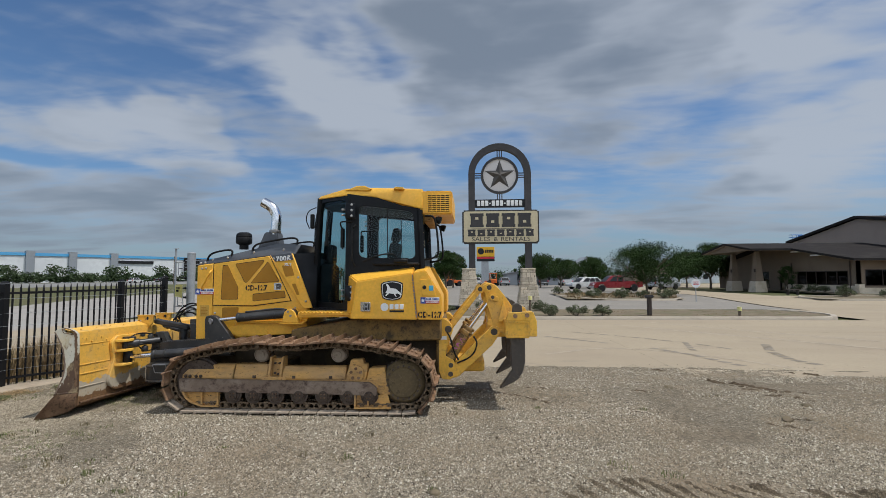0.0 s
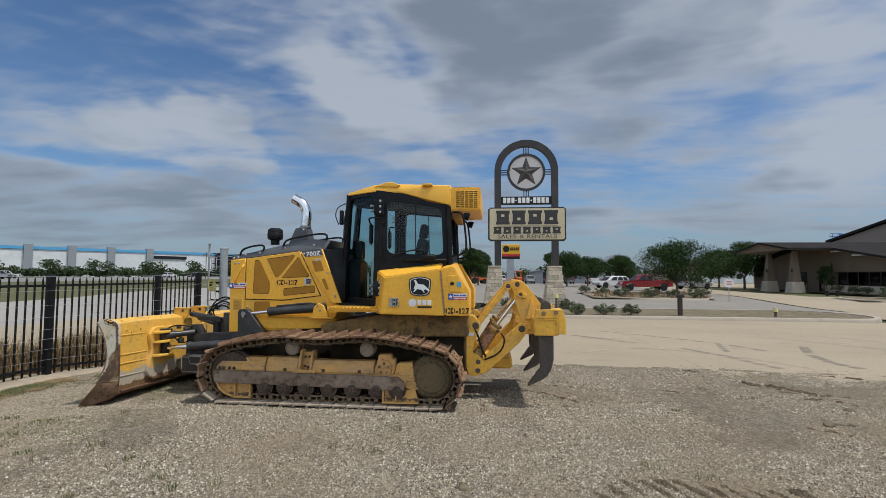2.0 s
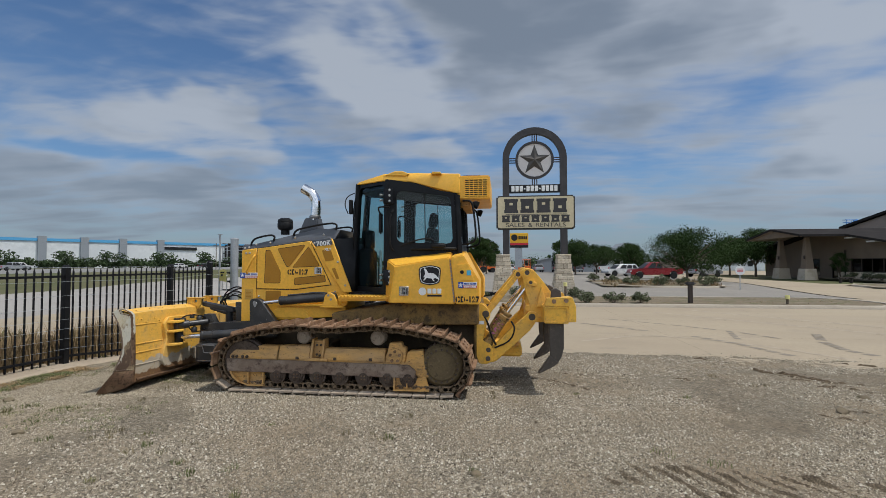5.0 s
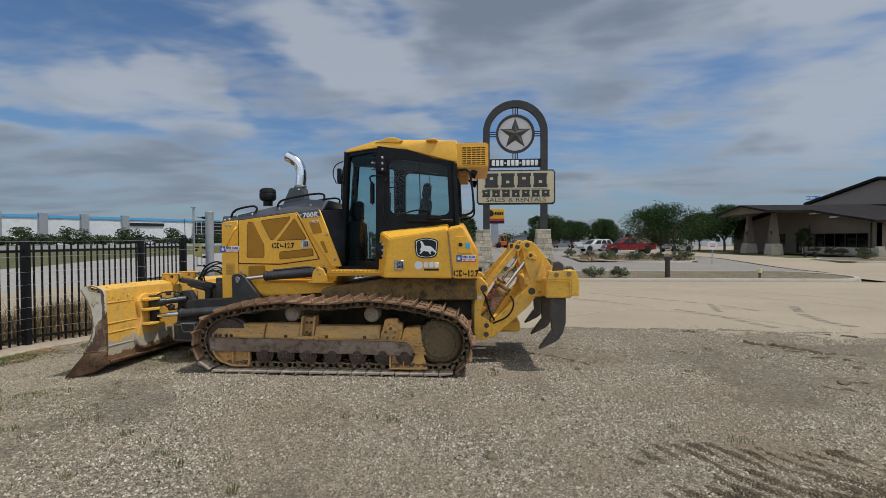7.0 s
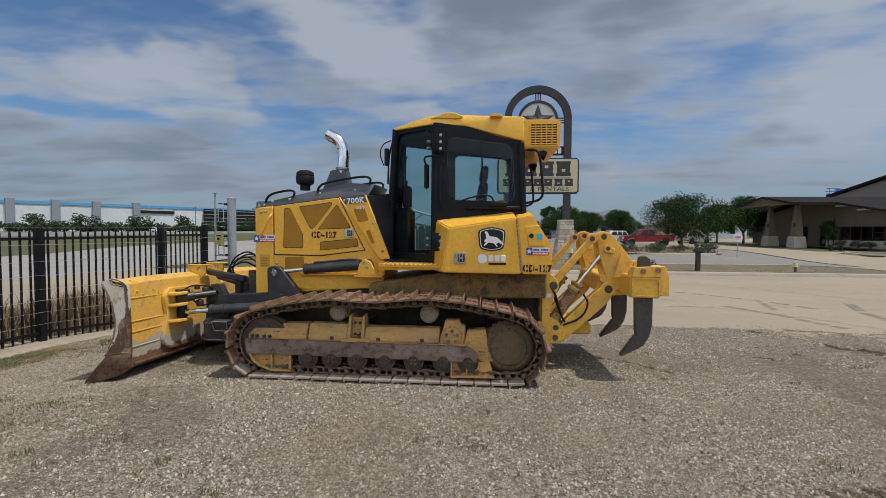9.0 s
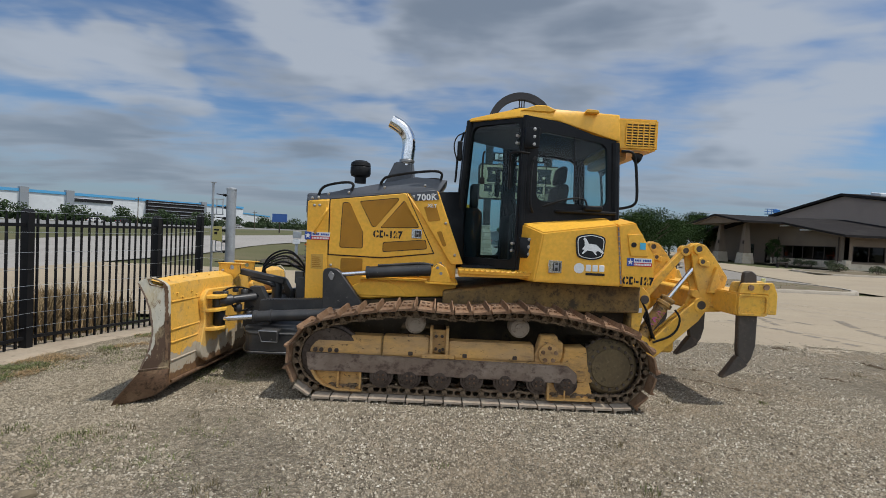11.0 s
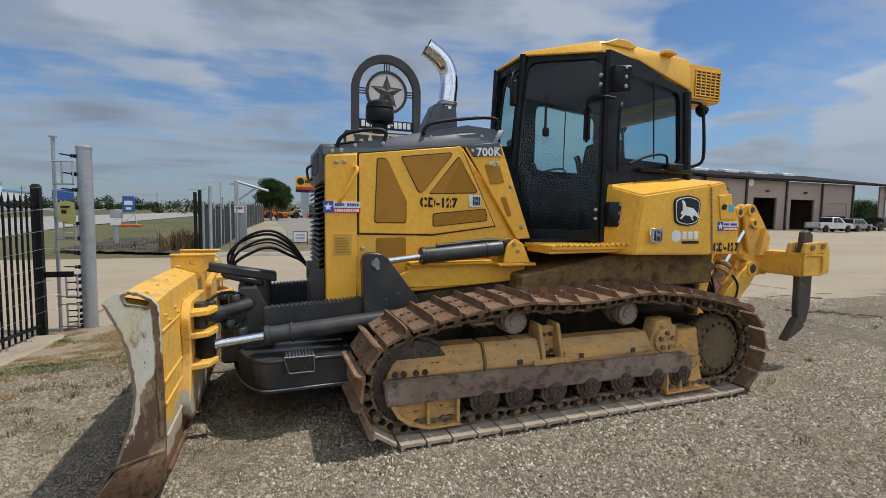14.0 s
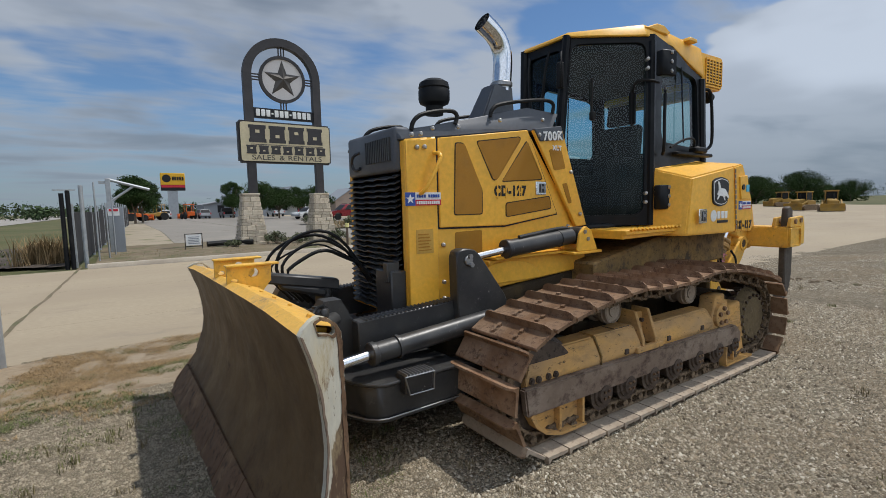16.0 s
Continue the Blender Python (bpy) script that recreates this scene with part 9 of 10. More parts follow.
def small_machine(x, y, heading, kind, label, paint=None):
    paint = paint or FAR_YELLOW
    m = thing("parked_" + ("loader" if kind == "wheel" else "crawler"), pose(x, y, ground_z(x, y), 0, 0, heading), label, "machine", "machines across the lot")
    if kind == "wheel":
        for wx, r in ((-1.0, 0.65), (1.0, 0.5)):
            for s in (-1, 1):
                bm = bmesh.new()
                lathe(bm, (wx, s * 0.65, r), (0, s, 0), [(r * 0.5, 0), (r * 0.95, 0), (r, 0.06), (r, 0.26), (r * 0.95, 0.3), (r * 0.5, 0.28)], 16)
                lpart("wheel", bm, TYRE, m)
        bm = bmesh.new()
        side(bm, [(-1.6, 0.6), (-1.6, 1.3), (-0.2, 1.35), (0.2, 1.2), (1.7, 1.15), (1.8, 0.7)], -0.6, 0.6, 0.05)
    else:
        for s in (-1, 1):
            bm = bmesh.new()
            side(bm, rounded([(-1.7, 0.05), (-1.95, 0.4), (-1.6, 0.8), (1.5, 0.8), (1.9, 0.45), (1.6, 0.05)], 0.15), s * 0.8, s * 1.3, 0.03)
            lpart("track", bm, DIRTY_LINK, m)
        bm = bmesh.new()
        side(bm, [(-1.8, 0.6), (-1.85, 1.3), (-1.2, 1.4), (0.1, 1.35), (0.12, 0.6)], -0.8, 0.8, 0.05)
        side(bm, [(0.1, 0.6), (0.1, 1.62), (1.55, 1.5), (1.75, 1.3), (1.75, 0.6)], -0.5, 0.5, 0.06)
        for s in (-1, 1):
            hull(bm, [(0.2, s * 0.95 - 0.07, 1.25), (0.2, s * 0.95 + 0.07, 1.25), (0.2, s * 0.95 + 0.07, 1.5), (0.2, s * 0.95 - 0.07, 1.5)],
                 [(2.1, s * 0.95 - 0.07, 0.55), (2.1, s * 0.95 + 0.07, 0.55), (2.1, s * 0.95 + 0.07, 0.75), (2.1, s * 0.95 - 0.07, 0.75)])
    lpart("body", bm, paint, m)
    if kind == "crawler":
        bm = bmesh.new()
        box(bm, -1.15, 0.05, -0.62, 0.62, 1.4, 2.5, 0.05)
        lpart("cab", bm, CAB_BLACK, m, "dark glazed cab")
        bm = bmesh.new()
        tube(bm, [(0.8, 0.2, 1.5), (0.8, 0.2, 2.3)], 0.06, 8, False)
        lpart("exhaust", bm, RUBBER, m)
    bm = bmesh.new()
    for cx in (-1.2, 0.1):
        for s in (-1, 1):
            tube(bm, [(cx, s * 0.6, 1.3), (cx, s * 0.6, 2.55)], 0.05, 6, False)
    box(bm, -1.35, 0.3, -0.75, 0.75, 2.5, 2.66, 0.03)
    lpart("canopy", bm, paint, m)
    bm = bmesh.new()
    box(bm, -0.8, -0.3, -0.25, 0.25, 1.5, 2.0, 0.05)
    lpart("seat", bm, SEAT_CLOTH, m)
    bm = bmesh.new()
    side(bm, [(2.3, 0.1), (2.15, 0.5), (2.3, 1.0), (2.2, 1.0), (2.05, 0.5), (2.15, 0.1)], -1.2, 1.2, 0.02)
    box(bm, 1.4, 2.15, -0.9, -0.7, 0.4, 0.6)
    box(bm, 1.4, 2.15, 0.7, 0.9, 0.4, 0.6)
    lpart("bucket", bm, paint, m)
    return m


small_machine(-3.4, 96.0, 20, "wheel", "small orange wheel loader parked by the fence", ORANGE)
small_machine(-0.4, 99.0, 200, "wheel", "yellow wheel loader parked behind an orange one")
small_machine(4.6, 100.0, 100, "wheel", "second orange tractor far down the lot", ORANGE)
for x, y, hd in ((76.0, 40.6, 160), (93.0, 40.8, 150), (74.0, 31.0, 170), (69.0, 26.2, 200)):
    small_machine(x, y, hd, "crawler", "yellow crawler loader parked below the trees")


# ---- trees and plants ----
def leaf_cloud(name, clumps, per, size, mat, seed, flat=0.75):
    """Small folded leaf cards round the clumps' middles: (x, y, z, radius)."""
    rng = np.random.default_rng(seed)
    n = len(clumps) * per
    c = np.repeat(np.array(clumps, float), per, axis=0)
    d = rng.normal(size=(n, 3))
    d /= np.linalg.norm(d, axis=1)[:, None]
    r = c[:, 3:4] * rng.random((n, 1)) ** 0.45
    p = c[:, :3] + d * r * np.array((1, 1, flat))
    a, b = rng.normal(size=(n, 3)), rng.normal(size=(n, 3))
    a /= np.linalg.norm(a, axis=1)[:, None]
    b -= a * (a * b).sum(1)[:, None]
    b /= np.linalg.norm(b, axis=1)[:, None]
    s = size * (0.6 + 0.8 * rng.random((n, 1)))
    verts = np.stack([p - a * s, p + b * s * 0.55, p + a * s, p - b * s * 0.55], 1).reshape(-1, 3)
    me = bpy.data.meshes.new(name)
    me.from_pydata(verts.tolist(), [], np.arange(n * 4).reshape(-1, 4).tolist())
    me.materials.append(mat)
    return me


def tree(x, y, high, wide, seed, label, leaves=90):
    rnd = random.Random(seed)
    t = thing("tree", (x, y, ground_z(x, y)), label, "tree", "trees round the lot")
    bm = bmesh.new()
    fork = high * 0.26
    tube(bm, [(0, 0, -0.1), (0.05, 0.02, fork * 0.5), (0.0, 0.05, fork)], lambda u: 0.17 * (1 - 0.35 * u) * high / 6, 8)
    clumps = []
    for k in range(9):
        a = k * 2.4 + rnd.random()
        reachr = wide * (0.25 + 0.22 * rnd.random())
        top = high * (0.5 + 0.36 * rnd.random())
        end = (reachr * math.cos(a), reachr * math.sin(a), top)
        tube(bm, [(0, 0.05, fork * 0.85), (end[0] * 0.4, end[1] * 0.4, fork + (top - fork) * 0.55), end], lambda u: 0.09 * (1 - 0.75 * u) * high / 6, 6)
    for k in range(66):
        a, u = rnd.random() * 2 * math.pi, rnd.random() ** 0.6
        v = rnd.uniform(-0.75, 1.0)
        lim = math.sqrt(max(0.05, 1 - v * v)) * (0.85 + 0.3 * noise.noise((math.cos(a) * 1.7 + seed, math.sin(a) * 1.7, v * 1.5)))
        clumps.append((wide / 2 * u * lim * math.cos(a), wide / 2 * u * lim * math.sin(a), high * 0.60 + v * high * 0.36, wide * rnd.uniform(0.09, 0.17)))
    lpart("trunk", bm, BARK, t)
    ob = new("crown", leaf_cloud("crown", clumps, int(leaves * 3.4), 0.088 * high / 6, LEAF, seed))
    ob.parent = t
    return t


OAK = "dense dark green live oak with an uneven crown"
for i, (x, y, hh, ww) in enumerate(((17.0, 47.0, 4.75, 9.0), (34.3, 70.0, 6.4, 8.2), (11.2, 77.0, 5.4, 7.0), (15.0, 80.0, 4.8, 6.0), (-3.0, 82.0, 6.0, 5.6), (19.0, 74.0, 4.6, 5.5), (-4.0, 77.0, 6.0, 5.6), (11.5, 97.0, 6.4, 5.2),
                                   (34.5, 78.0, 5.6, 7.0), (30.0, 118.0, 6.4, 7.0), (23.0, 112.0, 5.6, 7.0), (41.0, 96.0, 6.0, 8.0))):
    tree(x, y, hh, ww, 11 + i, OAK if i < 3 else "green roadside tree with a rounded crown", 90 if y < 80 else 60)
for i, (x, y, hh, ww) in enumerate(((96.0, 58.0, 4.4, 9.0), (106.0, 62.0, 5.0, 10.0), (121.0, 56.0, 5.9, 12.0), (136.0, 52.0, 7.6, 13.0), (150.0, 56.0, 6.2, 13.0), (165.0, 50.0, 5.6, 12.0), (90.0, 66.0, 5.0, 8.0), (129.0, 60.0, 6.6, 10.0))):
    tree(x, y, hh, ww, 41 + i, "tall dense green tree at the back of the lot", 80)

clumps = []
rnd = random.Random(5)
for k in range(300):      # hedge in front of the warehouse
    u = k / 300
    x, y = -255 + 175 * u + rnd.uniform(-4, 4), 95 + 300 * u + rnd.uniform(-4, 4)
    r = rnd.uniform(1.6, 3.2) * (1 + 0.9 * max(0, noise.noise((k * 0.11, 4.0, 0)) * 2))
    clumps.append((x, y, r * 0.8, r))
    if k % 19 in (0, 1, 2):
        clumps.append((x, y, 5.5 + rnd.uniform(-1, 1), 3.6))
for k in range(420):      # low woods on the skyline
    a = radians(rnd.uniform(-62, 80))
    d = rnd.uniform(600, 1300)
    r = rnd.uniform(5, 10)
    clumps.append((d * math.sin(a), d * math.cos(a), r * 0.7, r * 1.5))
for k in range(70):
    a = radians(rnd.uniform(-14, 45))
    d = rnd.uniform(150, 260)
    r = rnd.uniform(1.5, 2.6)
    clumps.append((d * math.sin(a), d * math.cos(a), r * 0.8, r * 1.3))
tagged(new("far_woods", leaf_cloud("far_woods", clumps, 150, 0.52, FAR_LEAF, 3)), "belt of trees along the skyline with haze in their leaf colour", "woods", "", "stuff")

clumps = []
rnd = random.Random(15)
for k in range(170):
    u = rnd.random()
    x, y = 84 + 100 * u, 66 - 12 * u + rnd.uniform(-3, 3)
    high = 2.4 + 1.8 * ease(u, 0.15, 0.5) + 1.6 * noise.noise((x * 0.09, 3.0, 0))
    clumps.append((x, y, rnd.uniform(0.3, high), rnd.uniform(0.9, 1.9)))
tagged(new("tree_belt", leaf_cloud("tree_belt", clumps, 110, 0.30, LEAF, 16)), "dense green thicket behind the parked machines", "woods", "", "stuff")


def shrub(x, y, size, seed, mat=BUSH_LEAF, label="small grey-green shrub in a planting strip"):
    t = thing("shrub", (x, y, ground_z(x, y) + 0.1), label, "shrub", "planting strip shrubs")
    rnd = random.Random(seed)
    bm = bmesh.new()
    clumps = []
    for k in range(16):
        a, u = rnd.random() * 6.28, math.sqrt(rnd.random())
        e = (size * 0.62 * math.cos(a) * u, size * 0.62 * math.sin(a) * u, size * (0.22 + 0.55 * rnd.random() * (1 - 0.6 * u * u)))
        tube(bm, [(0, 0, -0.05), (e[0] * 0.4, e[1] * 0.4, e[2] * 0.5), e], 0.010, 5)
        clumps.append((*e, size * 0.24))
    lpart("stems", bm, BARK, t)
    ob = new("foliage", leaf_cloud("foliage", clumps, 75, 0.05 * max(0.8, size), mat, seed))
    ob.parent = t
    return t


for i, (x, y, s) in enumerate(((4.2, 25.6, 0.72), (5.55, 25.5, 0.82), (6.95, 25.6, 0.72), (0.9, 29.3, 0.85), (2.0, 29.0, 0.7), (4.3, 29.4, 0.8), (-1.3, 29.0, 0.5),
                               (12.7, 41.0, 0.9), (14.6, 41.4, 0.8), (16.1, 40.8, 1.0), (17.0, 41.6, 1.0), (10.6, 41.8, 0.9), (13.6, 43.6, 0.9), (11.6, 44.4, 0.9), (9.8, 45.5, 0.9), (8.6, 47.0, 0.9),
                               (35.6, 47.5, 1.0), (35.2, 49.4, 0.9), (35.4, 51.2, 1.0), (35.0, 53.0, 0.9), (31.5, 41.8, 1.0), (34.6, 41.4, 0.9), (37.6, 41.6, 1.1), (41.0, 41.2, 0.9))):
    shrub(x, y, s, 70 + i)
for i, (x, y) in enumerate(((35.2, 55.0), (40.3, 44.9))):
    tree(x, y, 2.9, 1.9, 91 + i, "young slender tree by the office wall", 26)


def blades(name, spots, mat, label, category, seed, per=26, width=0.006, lay=(0.1, 0.6)):
    """Tufts of bent grass blades: (x, y, spread, height)."""
    rng = random.Random(seed)
    verts, faces = [], []
    for x, y, spread, high in spots:
        for _ in range(per):
            a, r = rng.random() * 6.28, spread * math.sqrt(rng.random())
            bx, by = x + r * math.cos(a), y + r * math.sin(a)
            h = high * rng.uniform(0.45, 1.0)
            lean = rng.random() * 6.28
            dx, dy = math.cos(lean) * h * rng.uniform(*lay), math.sin(lean) * h * rng.uniform(*lay)
            px, py = -math.sin(lean) * width * (1 + high), math.cos(lean) * width * (1 + high)
            z = ground_z(bx, by) + 0.02
            i = len(verts)
            verts += [(bx - px, by - py, z), (bx + px, by + py, z), (bx + dx * 0.4 + px * 0.7, by + dy * 0.4 + py * 0.7, z + h * 0.6), (bx + dx * 0.4 - px * 0.7, by + dy * 0.4 - py * 0.7, z + h * 0.6), (bx + dx, by + dy, z + h)]
            faces += [(i, i + 1, i + 2, i + 3), (i + 3, i + 2, i + 4)]
    me = bpy.data.meshes.new(name)
    me.from_pydata(verts, [], faces)
    me.materials.append(mat)
    return tagged(new(name, me), label, category, "", "stuff")


rnd = random.Random(8)
tall = []
for _ in range(1000):
    y, back = rnd.uniform(-2.0, 11.2), 0.3 + rnd.random() ** 1.2 * 3.0
    lush = noise.noise((y * 0.8, back * 0.8, 12)) + 0.25 - 0.5 * ease(y, 8.5, 11.0)
    if lush > -0.15:
        tall.append((fence_x(y) - back, y, 0.22, rnd.uniform(0.25, 0.62) + 0.45 * max(0, lush)))
blades("tall_dry_grass", tall, STRAW, "tall dry straw-coloured grass behind the fence", "grass", 21, 34)
blades("tall_green_grass", [(x - 0.4, y + 0.1, s, h * 0.55) for x, y, s, h in tall[::2]], FIELD_GREEN, "green grass mixed into dry grass behind the fence", "grass", 22, 24)
straw_spots, green_spots, straw_mat, green_mat = [], [], [], []
for _ in range(5200):
    x = rnd.uniform(-7.5, -1.6)
    wide = ease(-x, 1.0, 4.5)
    u = rnd.random()
    y = yard_edge(x) - 0.04 - u ** 0.8 * 1.75 * wide
    bald = noise.noise((x * 1.5, y * 1.5, 4))
    green = noise.noise((x * 0.9, y * 1.6, 14)) + 0.35 * ease(x, -6.2, -4.6)
    if bald > -0.30 and green < 0.26:
        straw_spots.append((x, y, 0.10, rnd.uniform(0.008, 0.024)))
    elif bald > -0.2 and green >= 0.1:
        green_spots.append((x, y, 0.08, rnd.uniform(0.012, 0.03)))
for _ in range(800):      # green rim between the sandy strip and the gravel
    x = rnd.uniform(-7.3, -3.6)
    y = yard_edge(x) - 2.45 * ease(-x, 2.0, 5.0) + rnd.gauss(0, 0.28) + 0.4 * noise.noise((x * 1.3, 3.0, 1))
    if noise.noise((x * 1.9, y * 1.9, 31)) > -0.02:
        (green_spots if rnd.random() < 0.6 else straw_spots).append((x, y, 0.07, rnd.uniform(0.012, 0.04)))
blades("verge_straw", straw_spots, VERGE_STRAW, "short matted dead grass along the edge of the drive", "grass", 23, 30, 0.0028, (1.2, 3.5))
blades("verge_green", green_spots, WEED, "short green grass along the edge of the drive", "grass", 24, 24, 0.0030, (0.6, 2.0))
for _ in range(1900):      # matted olive grass beside the fence's footing
    y = rnd.uniform(2.5, 10.9)
    x = fence_x(y) + 0.46 + rnd.random() ** 1.3 * (0.45 + 0.55 * ease(y, 7.6, 9.2))
    if noise.noise((x * 1.2, y * 1.2, 44)) > -0.10:
        (green_mat if noise.noise((x * 2, y * 2, 47)) > 0.02 else straw_mat).append((x, y, 0.09, rnd.uniform(0.010, 0.03)))
blades("footing_straw", straw_mat, VERGE_STRAW, "matted dead grass beside the fence footing", "grass", 36, 20, 0.0028, (1.2, 3.5))
blades("footing_green", green_mat, WEED, "flat olive grass beside the fence footing", "grass", 37, 18, 0.003, (0.8, 2.4))
foot = [(fence_x(y) + rnd.uniform(-0.2, 0.05), y, 0.06, rnd.uniform(0.03, 0.10)) for y in [rnd.uniform(3.0, 11.0) for _ in range(60)]]
blades("footing_grass", foot, WEED, "thin grass at the foot of the fence", "grass", 25, 14, 0.004)
weeds = [(-5.97, 5.15, 0.22, 0.07), (-5.85, 5.22, 0.16, 0.06), (-3.65, 4.46, 0.16, 0.06), (-3.42, 4.14, 0.08, 0.09), (-2.86, 3.8, 0.07, 0.08), (-2.62, 3.61, 0.08, 0.10), (-4.53, 4.15, 0.10, 0.10), (-4.6, 3.15, 0.06, 0.10), (-2.02, 3.28, 0.05, 0.12), (-1.75, 2.95, 0.07, 0.10), (-0.32, 3.95, 0.05, 0.09), (-2.35, 3.75, 0.10, 0.07), (-1.2, 4.65, 0.08, 0.09), (1.35, 4.55, 0.14, 0.11), (1.75, 4.35, 0.12, 0.10), (-5.35, 5.10, 0.12, 0.08),
         (-5.95, 4.7, 0.10, 0.07), (-2.6, 4.9, 0.1, 0.06), (2.3, 6.6, 0.08, 0.09), (0.9, 6.6, 0.06, 0.07), (-6.2, 8.0, 0.10, 0.12), (-6.0, 8.35, 0.12, 0.10), (-5.7, 8.8, 0.2, 0.08), (-5.4, 9.0, 0.2, 0.08), (-4.4, 7.1, 0.06, 0.06), (-3.3, 3.4, 0.06, 0.08)]
for _ in range(520):
    x, y = rnd.uniform(-6.9, 4.5), rnd.uniform(2.4, 8.5)
    if noise.noise((x * 0.7, y * 0.7, 52)) - 0.05 * (x + 3.0) > 0.10:
        weeds.append((x, y, 0.05, rnd.uniform(0.02, 0.075)))
low = [(rnd.uniform(-7.2, -4.2), rnd.uniform(3.2, 8.6), 0.09, rnd.uniform(0.01, 0.035)) for _ in range(700)]
blades("low_weeds", [w for w in low if noise.noise((w[0] * 0.9, w[1] * 0.9, 21)) > 0.02], WEED, "low green weeds in the gravel near the fence", "weeds", 31, 22, 0.0028, (0.6, 1.8))
blades("yard_weeds", [(x, y, r * 0.8, h * 0.6) for x, y, r, h in weeds[:26]], WEED, "small green weeds in the gravel", "weeds", 26, 30, 0.003)
blades("yard_dead_weeds", weeds[26:], DEAD_WEED, "small dead weeds in the gravel", "weeds", 27, 14, 0.0028)
spots = [(rnd.uniform(-6, 18), rnd.uniform(24.8, 30.2), 0.35, rnd.uniform(0.05, 0.16)) for _ in range(1500)]
blades("island_grass", [p for p in spots if noise.noise((p[0] * 0.5, p[1] * 0.8, 3)) > -0.1], STRAW, "dead grass in the planting strip", "grass", 28, 14, 0.012)
blades("island_green", [(x + 0.2, y, q, h) for x, y, q, h in spots[::2] if noise.noise((x * 0.6, y * 0.8, 9)) > 0.05], FIELD_GREEN, "patchy green grass in the planting strip", "grass", 33, 12, 0.012)
blades("bed_tussocks", [(rnd.uniform(8.5, 17.3), rnd.uniform(40.4, 47.6), 0.4, rnd.uniform(0.2, 0.5)) for _ in range(90)], STRAW, "straw tussocks in the far bed", "grass", 29, 26, 0.02)
blades("gate_weeds", [(rnd.uniform(-13.0, -7.7), rnd.uniform(27.5, 36.0), 0.4, rnd.uniform(0.05, 0.2)) for _ in range(120)], FIELD_GREEN, "low weeds in the mulch bed", "weeds", 34, 14, 0.01)
blades("gate_reeds", [(-8.15 + rnd.gauss(0, 0.26), 27.9 + rnd.gauss(0, 0.3), 0.3, rnd.uniform(0.8, 1.35)) for _ in range(16)], STRAW, "tall dry reeds beside the far gate", "grass", 30, 40, 0.01)

# ---- loose stones on the yard ----
rng = np.random.default_rng(12)
corner = np.array([(1, 0, 0), (0.3, 0.9, 0.1), (-0.8, 0.5, 0), (-0.7, -0.6, 0.1), (0.35, -0.95, 0), (0.05, 0.0, 0.75)], float)
tris = [(0, 1, 5), (1, 2, 5), (2, 3, 5), (3, 4, 5), (4, 0, 5)]


def pebbles(name, x0, x1, y0, y1, count, big, seed, bare=0.8):
    """Loose six-cornered stones, thinned where the yard is bare."""
    g = np.random.default_rng(seed)
    px, py = g.uniform(x0, x1, count), g.uniform(y0, y1, count)
    step = 0.1
    nx, ny = int((x1 - x0) / step) + 2, int((y1 - y0) / step) + 2
    field = np.array([[noise.noise(((x0 + i * step) * 0.55, (y0 + j * step) * 0.55, 0)) + 0.5 * noise.noise(((x0 + i * step) * 2.1, (y0 + j * step) * 2.1, 5)) for j in range(ny)] for i in range(nx)])
    relief = np.array([[ground_z(x0 + i * step, y0 + j * step) + 0.012 * (noise.noise(((x0 + i * step) * 1.3, (y0 + j * step) * 1.3, 0)) + 0.6 * noise.noise(((x0 + i * step) * 4.1, (y0 + j * step) * 4.1, 3)))
                        for j in range(ny)] for i in range(nx)])
    rim = np.array([yard_edge(x0 + i * step) - 0.05 - 2.3 * ease(-(x0 + i * step), 2.0, 5.0) for i in range(nx)])
    gi, gj = ((px - x0) / step).astype(int), ((py - y0) / step).astype(int)
    keep = (py < rim[gi] + 0.28 * g.normal(size=count)) & (py < rim[gi] + 0.9) & (py - 0.6 > 1.4 * g.random(count)) & (field[gi, gj] > -bare - 0.3 * g.random(count)) & (g.random(count) > 0.5 * np.clip((-4.2 - px) / 2.5, 0, 1))
    px, py, gi, gj = px[keep], py[keep], gi[keep], gj[keep]
    n = len(px)
    fu, fv = (px - x0) / step - gi, (py - y0) / step - gj
    pz = (relief[gi, gj] * (1 - fu) + relief[gi + 1, gj] * fu) * (1 - fv) + (relief[gi, gj + 1] * (1 - fu) + relief[gi + 1, gj + 1] * fu) * fv + 0.012
    base = np.stack([px, py, pz], 1)
    a = g.uniform(0, 6.28, n)
    s = big * (0.40 + 0.60 * g.random(n) ** 2)
    flat_, ca, sa = 0.5 + 0.5 * g.random(n), np.cos(a), np.sin(a)
    k = corner[None] * (0.75 + 0.5 * g.random((n, 6, 1)))
    v = np.stack([(k[..., 0] * ca[:, None] - k[..., 1] * sa[:, None] * 0.75) * s[:, None], (k[..., 0] * sa[:, None] + k[..., 1] * ca[:, None] * 0.75) * s[:, None], k[..., 2] * (s * flat_ * 1.75)[:, None]], 2) + base[:, None]
    f = (np.arange(n)[:, None, None] * 6 + np.array(tris)[None]).reshape(-1)
    me = bpy.data.meshes.new(name)
    me.vertices.add(n * 6)
    me.vertices.foreach_set("co", v.reshape(-1).astype(np.float32))
    me.loops.add(len(f))
    me.loops.foreach_set("vertex_index", f.astype(np.int32))
    me.polygons.add(len(f) // 3)
    me.polygons.foreach_set("loop_start", np.arange(0, len(f), 3, dtype=np.int32))
    me.update(calc_edges=True)
    me.materials.append(PEBBLE)
    return tagged(new(name, me), "loose grey and tan limestone pebbles on the yard", "gravel", "", "stuff")


